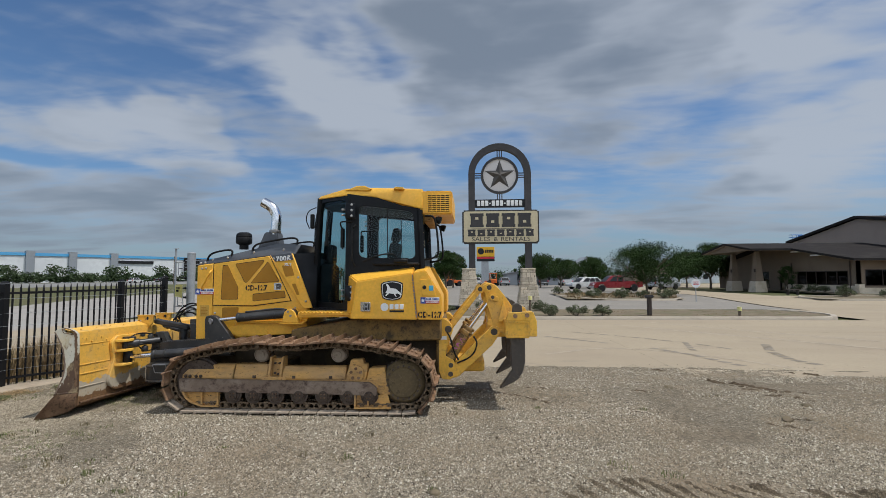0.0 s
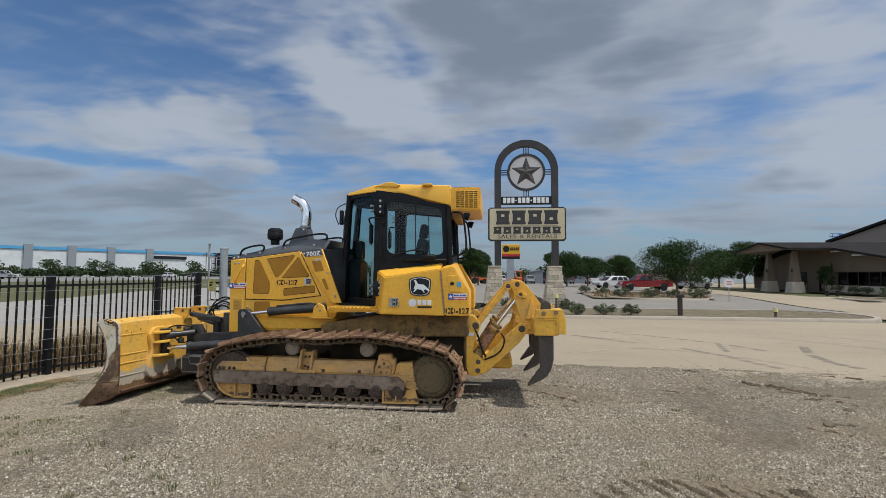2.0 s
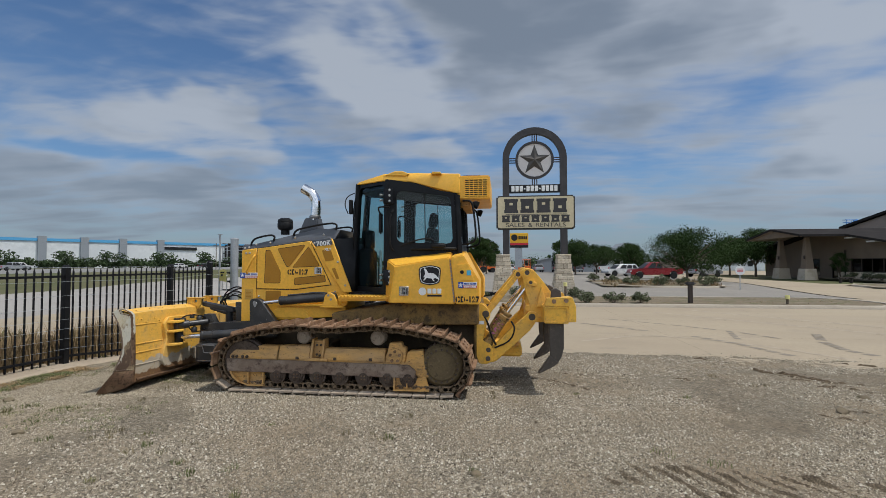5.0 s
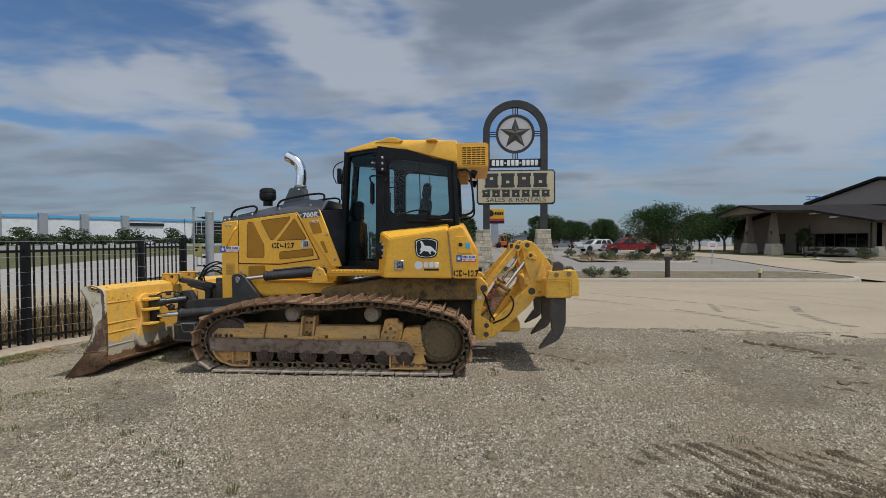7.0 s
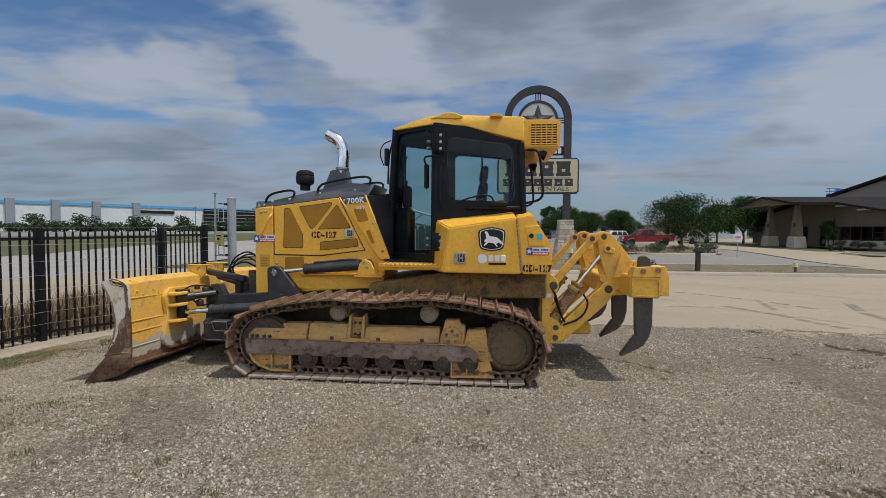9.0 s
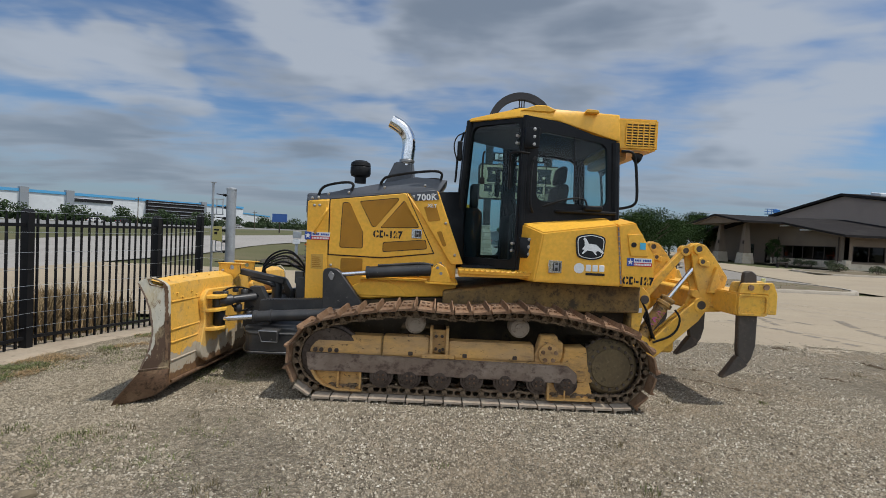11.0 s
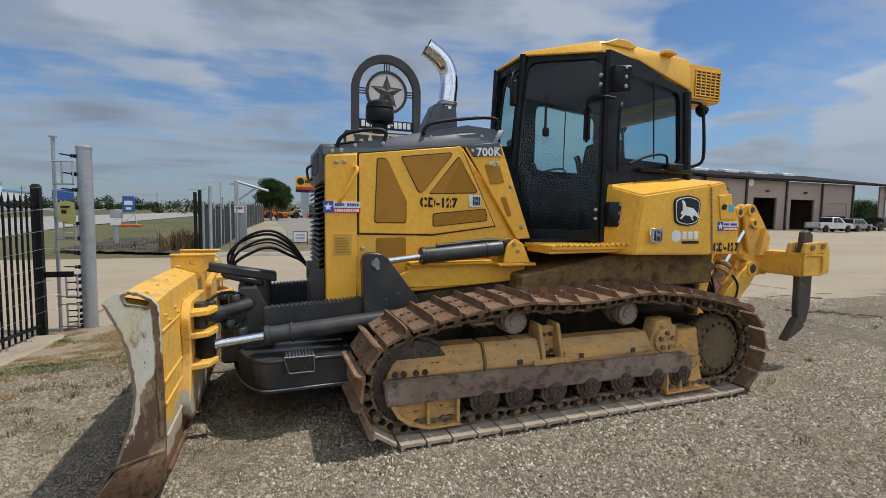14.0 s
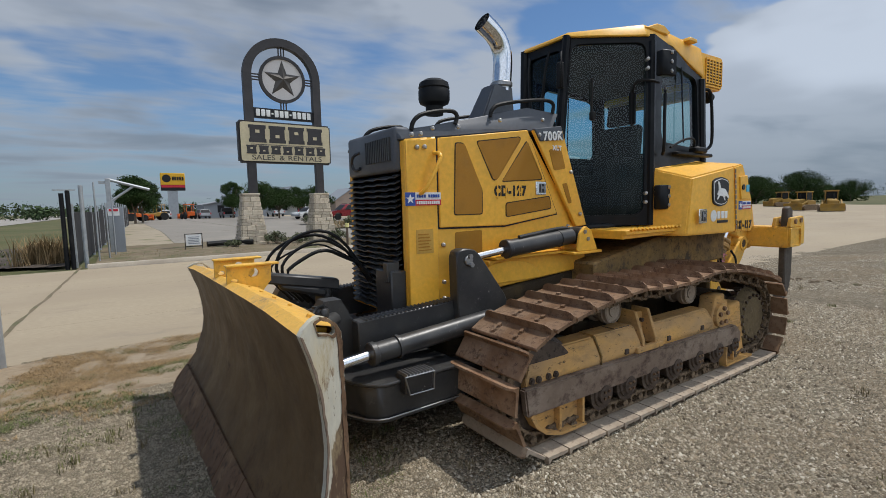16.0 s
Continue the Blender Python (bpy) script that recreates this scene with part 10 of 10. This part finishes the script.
PEBBLE = material("limestone_pebble", (0.30, 0.26, 0.20), None, None, 0.95, grain=120, bump=0, spec=0.05)
pn, pl = PEBBLE.node_tree.nodes, PEBBLE.node_tree.links
pick = pn.new("ShaderNodeNewGeometry")
place = pn.new("ShaderNodeTexCoord")
soil = pn.new("ShaderNodeTexNoise")
soil.inputs["Scale"].default_value, soil.inputs["Detail"].default_value = 0.75, 6.0
pl.new(place.outputs["Object"], soil.inputs["Vector"])
dusty = pn.new("ShaderNodeMapRange")
dusty.inputs["From Min"].default_value, dusty.inputs["From Max"].default_value, dusty.inputs["To Max"].default_value = 0.46, 0.68, 0.75
pl.new(soil.outputs["Fac"], dusty.inputs["Value"])
blend = pn.new("ShaderNodeMix")
blend.data_type = "RGBA"
blend.inputs["B"].default_value = (0.235, 0.180, 0.118, 1)
pl.new(dusty.outputs["Result"], blend.inputs["Factor"])
pl.new(stone_ramp(pn, pl, pick.outputs["Random Per Island"]), blend.inputs["A"])
coated = pn.new("ShaderNodeMix")
coated.data_type = "RGBA"
coated.inputs["B"].default_value = (0.350, 0.297, 0.212, 1)
pl.new(clay_share(pn, pl, place, 0.75), coated.inputs["Factor"])
pl.new(blend.outputs["Result"], coated.inputs["A"])
pl.new(coated.outputs["Result"], pn["Principled BSDF"].inputs["Base Color"])
pebbles("loose_gravel", -7.3, 6.0, 0.6, 4.6, 165000, 0.0140, 1, 0.10)
pebbles("loose_gravel_middle", -7.3, 7.6, 4.6, 7.0, 92000, 0.0150, 4, 0.10)
pebbles("loose_gravel_back", -7.3, 11.0, 7.0, 11.5, 70000, 0.0175, 2, 0.10)
pebbles("flat_stones", -7.1, -3.6, 2.6, 9.3, 1100, 0.021, 6, 0.4)
pebbles("coarse_gravel", -7.3, 5.0, 2.0, 9.5, 900, 0.024, 3)
for x, y, s in ((-0.30, 3.93, 0.05), (3.9, 6.2, 0.07), (-6.4, 5.4, 0.06), (4.6, 6.9, 0.06), (-5.0, 4.3, 0.05)):
    bm = bmesh.new()
    bmesh.ops.create_icosphere(bm, subdivisions=2, radius=s)
    for v in bm.verts:
        v.co = v.co * (1 + 0.5 * noise.noise(v.co * 14 + Vector((x, y, 0))))
        v.co = Vector((v.co.x + x, v.co.y + y, v.co.z * 0.6 + ground_z(x, y) + s * 0.4))
    solid("dirt_clod", bm, MULCH, "brown lump of dried dirt on gravel", "clod", "dirt clods")

# churned tread marks in the dirt
CHURNED = gravel_material("churned_gravel", (0.165, 0.13, 0.092), (0.15, 0.112, 0.073), 45, 0.36, 0.58, 1.0)
TRODDEN = gravel_material("trodden_gravel", (0.184, 0.151, 0.109), (0.165, 0.13, 0.088), 45, 0.36, 0.58, 1.0)
xs, ys = np.linspace(0.35, 5.2, 200), np.linspace(1.3, 4.55, 130)
verts, faces = [], []
for i, x in enumerate(xs):
    for j, y in enumerate(ys):
        u = x + 0.54 * y + 0.12 * noise.noise((x * 1.6, y * 1.6, 1))
        ragged = 0.5 * noise.noise((x * 0.8, y * 0.8, 6)) + 0.3 * noise.noise((x * 2.6, y * 2.6, 7))
        edge = ease(x + ragged, 0.5, 1.1) * ease(5.2 - x + ragged, 0.4, 1.0) * ease(ragged + 0.48, 0.0, 0.4) * ease(4.50 - 0.10 * (x - 0.6) - y + 0.15 * noise.noise((x * 2.5, 1.0, 8)), 0, 0.2) * ease(y - 1.3 + ragged, 0.4, 0.9)
        ridge = max(0, math.sin(u * 2 * math.pi / 0.17)) * max(0.1, 0.62 + 1.0 * noise.noise((x * 4, y * 2.5, 2)))
        lump = 0.5 * noise.noise((x * 9, y * 7, 3)) + 0.4 * noise.noise((x * 24, y * 20, 4))
        verts.append((float(x), float(y), ground_z(x, y) - 0.012 + edge * (0.015 + 0.058 * ridge * max(0.2, 0.85 + 0.9 * noise.noise((x * 1.7, y * 2.2, 12))) + 0.026 * lump)))
for i in range(len(xs) - 1):
    for j in range(len(ys) - 1):
        k = i * len(ys) + j
        faces.append((k, k + len(ys), k + len(ys) + 1, k + 1))
me = bpy.data.meshes.new("tread_marks")
me.from_pydata(verts, [], faces)
me.materials.append(TRODDEN)
me.shade_smooth()
tagged(new("tread_marks", me), "brown churned dirt with crawler tread ridges", "ground", "", "structure")



def rut(line, width, height, seed):
    """A broken ridge of turned-up dirt along a line, with cross marks of track shoes."""
    n, m = 90, 10
    a, b = Vector(line[0]), Vector(line[1])
    d = (b - a)
    across = Vector((-d.y, d.x)).normalized()
    long = d.length
    verts, faces = [], []
    for i in range(n + 1):
        c = a.lerp(b, i / n) + across * 0.12 * noise.noise((i * 0.06, seed, 0))
        for j in range(m + 1):
            o = (j / m - 0.5) * width
            q = c + across * o
            fade = math.sin(math.pi * i / n) ** 0.5 * math.cos(math.pi * (j / m - 0.5))
            broken = max(0.0, noise.noise((q.x * 3.5, q.y * 3.5, seed)) + 0.25) + 0.4 * max(0, math.sin(i / n * long * 2 * math.pi / 0.2))
            verts.append((q.x, q.y, ground_z(q.x, q.y) - 0.006 + fade * (0.012 + height * broken + 0.015 * noise.noise((q.x * 18, q.y * 18, seed)))))
    for i in range(n):
        for j in range(m):
            k = i * (m + 1) + j
            faces.append((k, k + m + 1, k + m + 2, k + 1))
    me = bpy.data.meshes.new("rut")
    me.from_pydata(verts, [], faces)
    me.materials.append(CHURNED)
    return tagged(new("rut", me), "broken ridge of turned-up brown dirt", "ground", "ruts", "structure")


for line, width, height, seed in ((((4.35, 9.79), (5.03, 7.22)), 0.16, 0.045, 1),
                                  (((4.26, 9.6), (4.62, 7.98)), 0.12, 0.05, 2),
                                  (((4.39, 8.16), (5.34, 7.64)), 0.22, 0.05, 3),
                                  (((4.4, 7.61), (5.03, 7.2)), 0.18, 0.05, 6),
                                  (((3.04, 6.43), (4.03, 5.81)), 0.14, 0.04, 9),
                                  (((3.55, 6.39), (4.31, 6.21)), 0.14, 0.035, 10),
                                  (((6.49, 10.58), (7.12, 10.14)), 0.22, 0.05, 14),
                                  (((3.85, 10.85), (4.34, 10.68)), 0.2, 0.03, 8),
                                  (((2.52, 7.94), (2.91, 7.7)), 0.14, 0.02, 15),
                                  (((0.53, 8.25), (1.54, 7.96)), 0.22, 0.03, 5),
                                  (((0.21, 7.89), (1.6, 6.4)), 0.2, 0.02, 7)):
    rut(line, width, height, seed)


def tyre_print(points, width, pitch, seed):
    """A dusty tread print on the concrete: short dark bars along a bent line."""
    bm = bmesh.new()
    for p, q in zip(points, points[1:]):
        p, q = Vector(p), Vector(q)
        d = q - p
        n = max(1, int(d.length / pitch))
        across = Vector((-d.y, d.x)).normalized() * width / 2
        for k in range(n):
            if noise.noise((p.x + k * 0.31, p.y, seed)) < -0.22:
                continue
            a, b = p + d * (k + 0.12) / n, p + d * (k + 0.80) / n
            bm.faces.new([bm.verts.new((v.x, v.y, ground_z(v.x, v.y) + 0.005)) for v in (a - across, b - across * 0.8, b + across, a + across * 0.8)])
    return solid("tyre_print", bm, TYRE_DUST, "grey tyre print across the pale drive", "tyre print", "tyre prints", "structure", 0)


TYRE_DUST = material("grey_tyre_dust", (0.235, 0.20, 0.155), (0.29, 0.245, 0.185), None, 0.95, grain=30, patch=3, bump=0.05)
tyre_print([(2.63, 17.23), (4.06, 15.56), (5.24, 14.34), (5.86, 13.0), (6.06, 12.12), (6.29, 11.37)], 0.22, 0.34, 1)
tyre_print([(3.83, 18.81), (5.54, 17.14), (6.93, 15.34), (7.47, 13.97)], 0.16, 0.50, 2)
tyre_print([(9.14, 15.49), (8.19, 13.57), (7.93, 12.33), (8.13, 11.58)], 0.26, 0.30, 3)
tyre_print([(6.8, 15.65), (6.34, 14.19), (5.96, 12.76)], 0.18, 0.40, 4)

# ---- street furniture ----
mail = thing("letterbox_post", (9.45, 25.8, ground_z(0, 25.8)), "dark letterbox on a thick post at the kerb", "letterbox")
bm = bmesh.new()
box(bm, 9.35, 9.55, 25.7, 25.9, -0.5, 0.62, 0.02)
part("post", bm, TRIM, mail)
bm = bmesh.new()
box(bm, 9.23, 9.67, 25.6, 26.0, 0.62, 0.78, 0.06, 2)
part("box", bm, SIGN_FRAME, mail)
stop = thing("road_sign", (17.9, 38.9, -0.3), "round white road sign on a thin post", "sign")
bm = bmesh.new()
tube(bm, [(17.9, 38.9, -0.5), (17.9, 38.9, 1.0)], 0.035, 6, False)
part("post", bm, GALV, stop)
bm = bmesh.new()
lathe(bm, (17.9, 38.87, 1.2), (0, -1, 0), [(0.35, 0), (0.35, 0.03)], 20)
plate = part("plate", bm, WHITE, stop)
bm = bmesh.new()
for q in range(3):
    box(bm, 17.70, 18.10, 38.82, 38.84, 1.09 + 0.10 * q, 1.13 + 0.10 * q)
part("bars", bm, RED_DECAL, plate)
for x, y, mat, text, z in ((3.15, 25.5, TAG_YELLOW, "short yellow marker post in the planting strip", 0.75), (14.0, 25.7, TAG_YELLOW, "yellow water cap in the planting strip", 0.15)):
    mk = thing("marker_post", (x, y, ground_z(0, y)), text, "marker")
    bm = bmesh.new()
    rod(bm, (x, y, -0.45), (x, y, z - 0.18), 0.06, n=10)
    part("stem", bm, BARK, mk)
    bm = bmesh.new()
    rod(bm, (x, y, z - 0.2), (x, y, z), 0.10, n=10)
    part("cap", bm, mat, mk)
bench = thing("bench", (31.5, 48.6, 0.0), "low dark bench near the entrance", "bench")
bm = bmesh.new()
box(bm, 30.9, 32.3, 48.4, 48.8, 0.38, 0.46, 0.02)
box(bm, 31.1, 31.2, 48.45, 48.75, -0.1, 0.38)
box(bm, 32.0, 32.1, 48.45, 48.75, -0.1, 0.38)
part("seat", bm, TRIM, bench)

hire = thing("roadside_sign", (3.6, 112.0, 0.0), "yellow and black hire sign on a grey pole", "sign")
bm = bmesh.new()
box(bm, 2.6, 4.3, 111.8, 112.4, -0.2, 5.6)
part("pole", bm, GALV, hire)
bm = bmesh.new()
box(bm, 1.5, 5.7, 111.6, 112.6, 6.6, 8.9, 0.05)
face = part("upper_panel", bm, SIGN_YELLOW, hire, "yellow panel")
bm = bmesh.new()
lathe(bm, (2.5, 111.6, 7.85), (0, -1, 0), [(0.75, 0), (0.75, 0.04)], 16)
for q in range(5):
    box(bm, 3.45 + q * 0.42, 3.75 + q * 0.42, 111.5, 111.6, 7.5, 8.2)
part("bars", bm, INK, face)
bm = bmesh.new()
box(bm, 1.5, 5.7, 111.6, 112.6, 5.5, 6.6, 0.05)
lower = part("lower_panel", bm, INK, hire, "black panel with a red stripe")
bm = bmesh.new()
box(bm, 1.55, 5.65, 111.54, 111.6, 6.1, 6.55)
part("red_stripe", bm, RED_DECAL, lower)

# far gate: dark screened fence, barrier arm and cabinet
gate = thing("screened_fence", (-7.2, 25.8, ground_z(0, 26)), "dark screened chain fence with steel posts beyond the drive", "fence")
SCREEN = material("dark_fence_screen", (0.03, 0.03, 0.032), (0.05, 0.05, 0.05), None, 0.9, grain=12, patch=1, bump=0.3)
for k in range(14):
    y = 26.2 + k * 3.0
    x = -7.2 + 0.055 * (y - 26)
    z = ground_z(0, y)
    bm = bmesh.new()
    rod(bm, (x, y, z - 0.1), (x, y, z + 2.25), 0.05, n=8)
    part("post", bm, GALV, gate)
    bm = bmesh.new()
    hull(bm, [(x, y + 0.06, z + 0.05), (x + 0.03, y + 0.06, z + 0.05), (x + 0.03, y + 0.06, z + 1.95), (x, y + 0.06, z + 1.95)],
         [(x + 0.165, y + 2.94, ground_z(0, y + 3) + 0.05), (x + 0.195, y + 2.94, ground_z(0, y + 3) + 0.05), (x + 0.195, y + 2.94, ground_z(0, y + 3) + 1.95), (x + 0.165, y + 2.94, ground_z(0, y + 3) + 1.95)])
    part("screen_panel", bm, SCREEN, gate)
for x, y, h, r, mat in ((-7.42, 25.6, 2.62, 0.07, FENCE_BLACK), (-7.24, 25.6, 2.72, 0.07, FENCE_BLACK), (-6.87, 25.8, 2.9, 0.07, GALV)):
    bm = bmesh.new()
    rod(bm, (x, y, ground_z(0, y) - 0.1), (x, y, ground_z(0, y) + h), r, n=10)
    part("gate_pillar", bm, mat, gate)
bm = bmesh.new()
box(bm, -7.65, -7.0, 25.55, 25.6, 2.3, 2.34)
part("top_bracket", bm, GALV, gate)
for x, y, h in ((-6.5, 26.3, 3.05), (-6.2, 27.4, 2.3), (-6.0, 29.0, 2.6)):
    bm = bmesh.new()
    rod(bm, (x, y, ground_z(0, y)), (x, y, ground_z(0, y) + h), 0.03, n=8)
    part("thin_post", bm, GALV, gate)
arm = thing("barrier_pole", (-6.1, 30.85, ground_z(0, 31)), "grey pole with a braced arm and a cabinet", "pole")
bm = bmesh.new()
box(bm, -6.2, -6.0, 30.75, 30.95, -0.5, 3.05, 0.01)
part("pole", bm, GALV, arm)
bm = bmesh.new()
tube(bm, [(-6.1, 30.85, 3.0), (-4.5, 30.85, 2.54)], 0.07, 8, False)
tube(bm, [(-6.05, 30.85, 2.0), (-5.15, 30.85, 2.68)], 0.06, 8, False)
box(bm, -6.45, -6.1, 30.8, 30.9, 2.80, 2.92)
part("arm", bm, GALV, arm)
bm = bmesh.new()
box(bm, -6.0, -5.6, 30.7, 31.1, -0.4, 1.75, 0.02)
part("cabinet", bm, GREY_PIER, arm, "grey cabinet")
bm = bmesh.new()
box(bm, -6.2, -5.75, 30.66, 30.7, 1.35, 1.68)
notice = part("notice", bm, WHITE, arm)
bm = bmesh.new()
box(bm, -6.15, -5.8, 30.64, 30.66, 1.55, 1.65)
part("red_bar", bm, RED_DECAL, notice)
yard_sign = thing("yard_sign", (-2.98, 29.2, ground_z(0, 29.2)), "small white notice in a black wire frame on soil", "sign")
bm = bmesh.new()
for x in (-3.34, -2.62):
    box(bm, x, x + 0.03, 29.2, 29.23, -0.5, 0.42)
box(bm, -3.34, -2.59, 29.2, 29.23, 0.40, 0.43)
box(bm, -3.34, -2.59, 29.2, 29.23, -0.18, -0.15)
part("frame", bm, INK, yard_sign)
bm = bmesh.new()
box(bm, -3.28, -2.65, 29.205, 29.215, -0.12, 0.38)
sheet_part = part("notice_sheet", bm, WHITE, yard_sign)
bm = bmesh.new()
for q in range(5):
    box(bm, -3.2, -2.72 - 0.03 * (q % 2), 29.195, 29.205, -0.05 + q * 0.075, -0.02 + q * 0.075)
part("bars", bm, GREY_PIER, sheet_part)
edge_pipe = thing("drain_pipe", (-1.5, 29.8, ground_z(0, 29.8)), "black drain hose lying on the soil", "pipe")
bm = bmesh.new()
tube(bm, [(-2.3, 29.9, -0.15), (-1.2, 30.1, -0.13), (-0.2, 29.7, -0.15)], 0.13, 8)
part("hose", bm, RUBBER, edge_pipe)
stand = thing("road_notice", (-15.7, 51.0, 0.0), "blue and white notice board on an orange wheeled stand", "sign")
bm = bmesh.new()
box(bm, -16.15, -15.25, 51.0, 51.06, 1.15, 2.5, 0.01)
panel = part("panel", bm, SIGN_BLUE, stand)
bm = bmesh.new()
box(bm, -16.0, -15.4, 50.97, 51.0, 1.75, 2.1)
box(bm, -15.9, -15.5, 50.97, 51.0, 1.35, 1.55)
part("white_fields", bm, WHITE, panel)
bm = bmesh.new()
tube(bm, [(-16.1, 51.03, 1.2), (-16.3, 51.03, -0.05)], 0.03, 6, False)
tube(bm, [(-15.3, 51.03, 1.2), (-15.1, 51.03, -0.05)], 0.03, 6, False)
tube(bm, [(-16.2, 51.03, 0.1), (-15.3, 51.03, 1.0)], 0.02, 6, False)
part("legs", bm, GALV, stand)
bm = bmesh.new()
box(bm, -16.6, -14.8, 50.6, 51.4, -0.1, 0.08, 0.03)
part("base", bm, ORANGE, stand)
meter = thing("meter_post", (-12.1, 33.0, ground_z(0, 33)), "grey meter box on a post with a notice", "post")
bm = bmesh.new()
box(bm, -12.2, -12.05, 32.9, 33.1, -0.45, 0.9)
part("post", bm, GALV, meter)
bm = bmesh.new()
box(bm, -12.35, -11.85, 32.85, 33.15, 0.95, 1.40, 0.02)
part("meter_box", bm, GALV, meter)
bm = bmesh.new()
box(bm, -12.33, -11.87, 32.82, 32.85, 0.58, 0.88)
part("notice", bm, WHITE, meter)
hoarding = thing("billboard", (-49.5, 140.0, 0.0), "blue billboard on a pole across the field", "billboard")
bm = bmesh.new()
box(bm, -51.6, -47.4, 139.8, 140.2, 3.15, 5.5)
part("board", bm, SIGN_BLUE, hoarding)
bm = bmesh.new()
rod(bm, (-49.5, 140.0, -0.2), (-49.5, 140.0, 3.2), 0.2, n=8)
part("pole", bm, TRIM, hoarding)
for x, y, h in ((-97, 150, 9), (-92, 230, 9), (-88, 320, 9), (-100, 60, 9), (-60, 300, 10), (-30, 330, 9)):
    up = thing("utility_pole", (x, y, 0), "thin wooden utility pole by the highway", "pole", "highway poles")
    bm = bmesh.new()
    rod(bm, (x, y, -0.2), (x, y, h), 0.13, n=6)
    part("shaft", bm, BARK, up)
    bm = bmesh.new()
    box(bm, x - 1.0, x + 1.0, y - 0.06, y + 0.06, h - 0.9, h - 0.75)
    part("crossarm", bm, BARK, up)

# ---- distant buildings ----
def turned_box(bm, a, b, depth, z0, z1, grow=0.0):
    """A block whose front runs from a to b on the plan and which reaches back by depth."""
    a, b = Vector(a), Vector(b)
    d = (b - a).normalized()
    n = Vector((-d.y, d.x))
    ring = [a - n * grow, b - n * grow, b + n * depth, a + n * depth]
    return hull(bm, [(p.x, p.y, z0) for p in ring], [(p.x, p.y, z1) for p in ring])


store = thing("warehouse", (-215, 205, 0), "long white warehouse with a blue roof band across the highway", "building")
WA, WB = Vector((-330, 40)), Vector((-140, 332))
part("wall", turned_box(bmesh.new(), WA, WB, 90, -1, 13.2), WAREHOUSE, store)
part("blue_band", turned_box(bmesh.new(), WA, WB, 90, 13.2, 14.6, 0.4), BLUE_BAND, store, "bright blue band")
along = (WB - WA).normalized()
for far_along in (140.0, 158.0, 176.0, 194.0, 211.0, 228.0, 246.5, 318.0):
    p = WA + along * far_along
    part("pier", turned_box(bmesh.new(), p, p + along * 3.4, 2, -1, 15.6, 1.2), GREY_PIER, store, "grey pier")
p = WA + along * 285
part("glass_front", turned_box(bmesh.new(), p, p + along * 34, 4, 0, 13.8, 2.5), DARK_ROOF, store, "dark glazed office front")
for q in range(6):
    part("glazing_bar", turned_box(bmesh.new(), p, p + along * 34, 3, 1.5 + q * 2.2, 1.9 + q * 2.2, 2.9), GREY_PIER, store)
p = WA + along * 250
part("name_bar", turned_box(bmesh.new(), p, p + along * 18, 1, 10.2, 11.8, 0.6), INK, store)
shed = thing("warehouse", (-200, 430, 0), "second long white shed with a blue band farther along the road", "building")
part("wall", turned_box(bmesh.new(), (-185, 390), (-205, 565), 40, -1, 13.0), WAREHOUSE, shed)
part("blue_band", turned_box(bmesh.new(), (-185, 390), (-205, 565), 40, 13.0, 14.2, 0.5), BLUE_BAND, shed)


def house(x, y, w, d, wall_h, ridge_h, label, mat):
    hs = thing("house", (x, y, 0), label, "house", "houses behind the lot")
    bm = bmesh.new()
    side(bm, [(x - w / 2, -0.2), (x + w / 2, -0.2), (x + w / 2, wall_h), (x, ridge_h - 0.2), (x - w / 2, wall_h)], y, y + d)
    part("wall", bm, mat, hs)
    bm = bmesh.new()
    for s in (-1, 1):
        a = [(x + s * (w / 2 + 0.4), y - 0.4, wall_h - 0.2), (x + s * (w / 2 + 0.4), y + d + 0.4, wall_h - 0.2), (x, y + d + 0.4, ridge_h), (x, y - 0.4, ridge_h)]
        hull(bm, a, [(p, q, r + 0.2) for p, q, r in a])
    part("roof", bm, GREY_PIER, hs)
    for q in (-0.25, 0.25):
        bm = bmesh.new()
        box(bm, x + q * w - 0.6, x + q * w + 0.6, y - 0.06, y + 0.05, 1.0, 2.4)
        part("window", bm, INK, hs)
    return hs


house(14.0, 106.0, 12.0, 10.0, 2.6, 3.6, "low grey metal shed behind parked cars", GREY_PIER)
house(29.5, 121.0, 7.0, 9.0, 3.4, 6.7, "pale house with a steep grey gable", WAREHOUSE)
house(44.0, 118.0, 9.0, 9.0, 3.2, 6.2, "tan house with a grey gable behind trees", TAN_BLOCK)
house(60.0, 132.0, 14.0, 9.0, 3.6, 5.6, "low white shed behind the trees", WAREHOUSE)
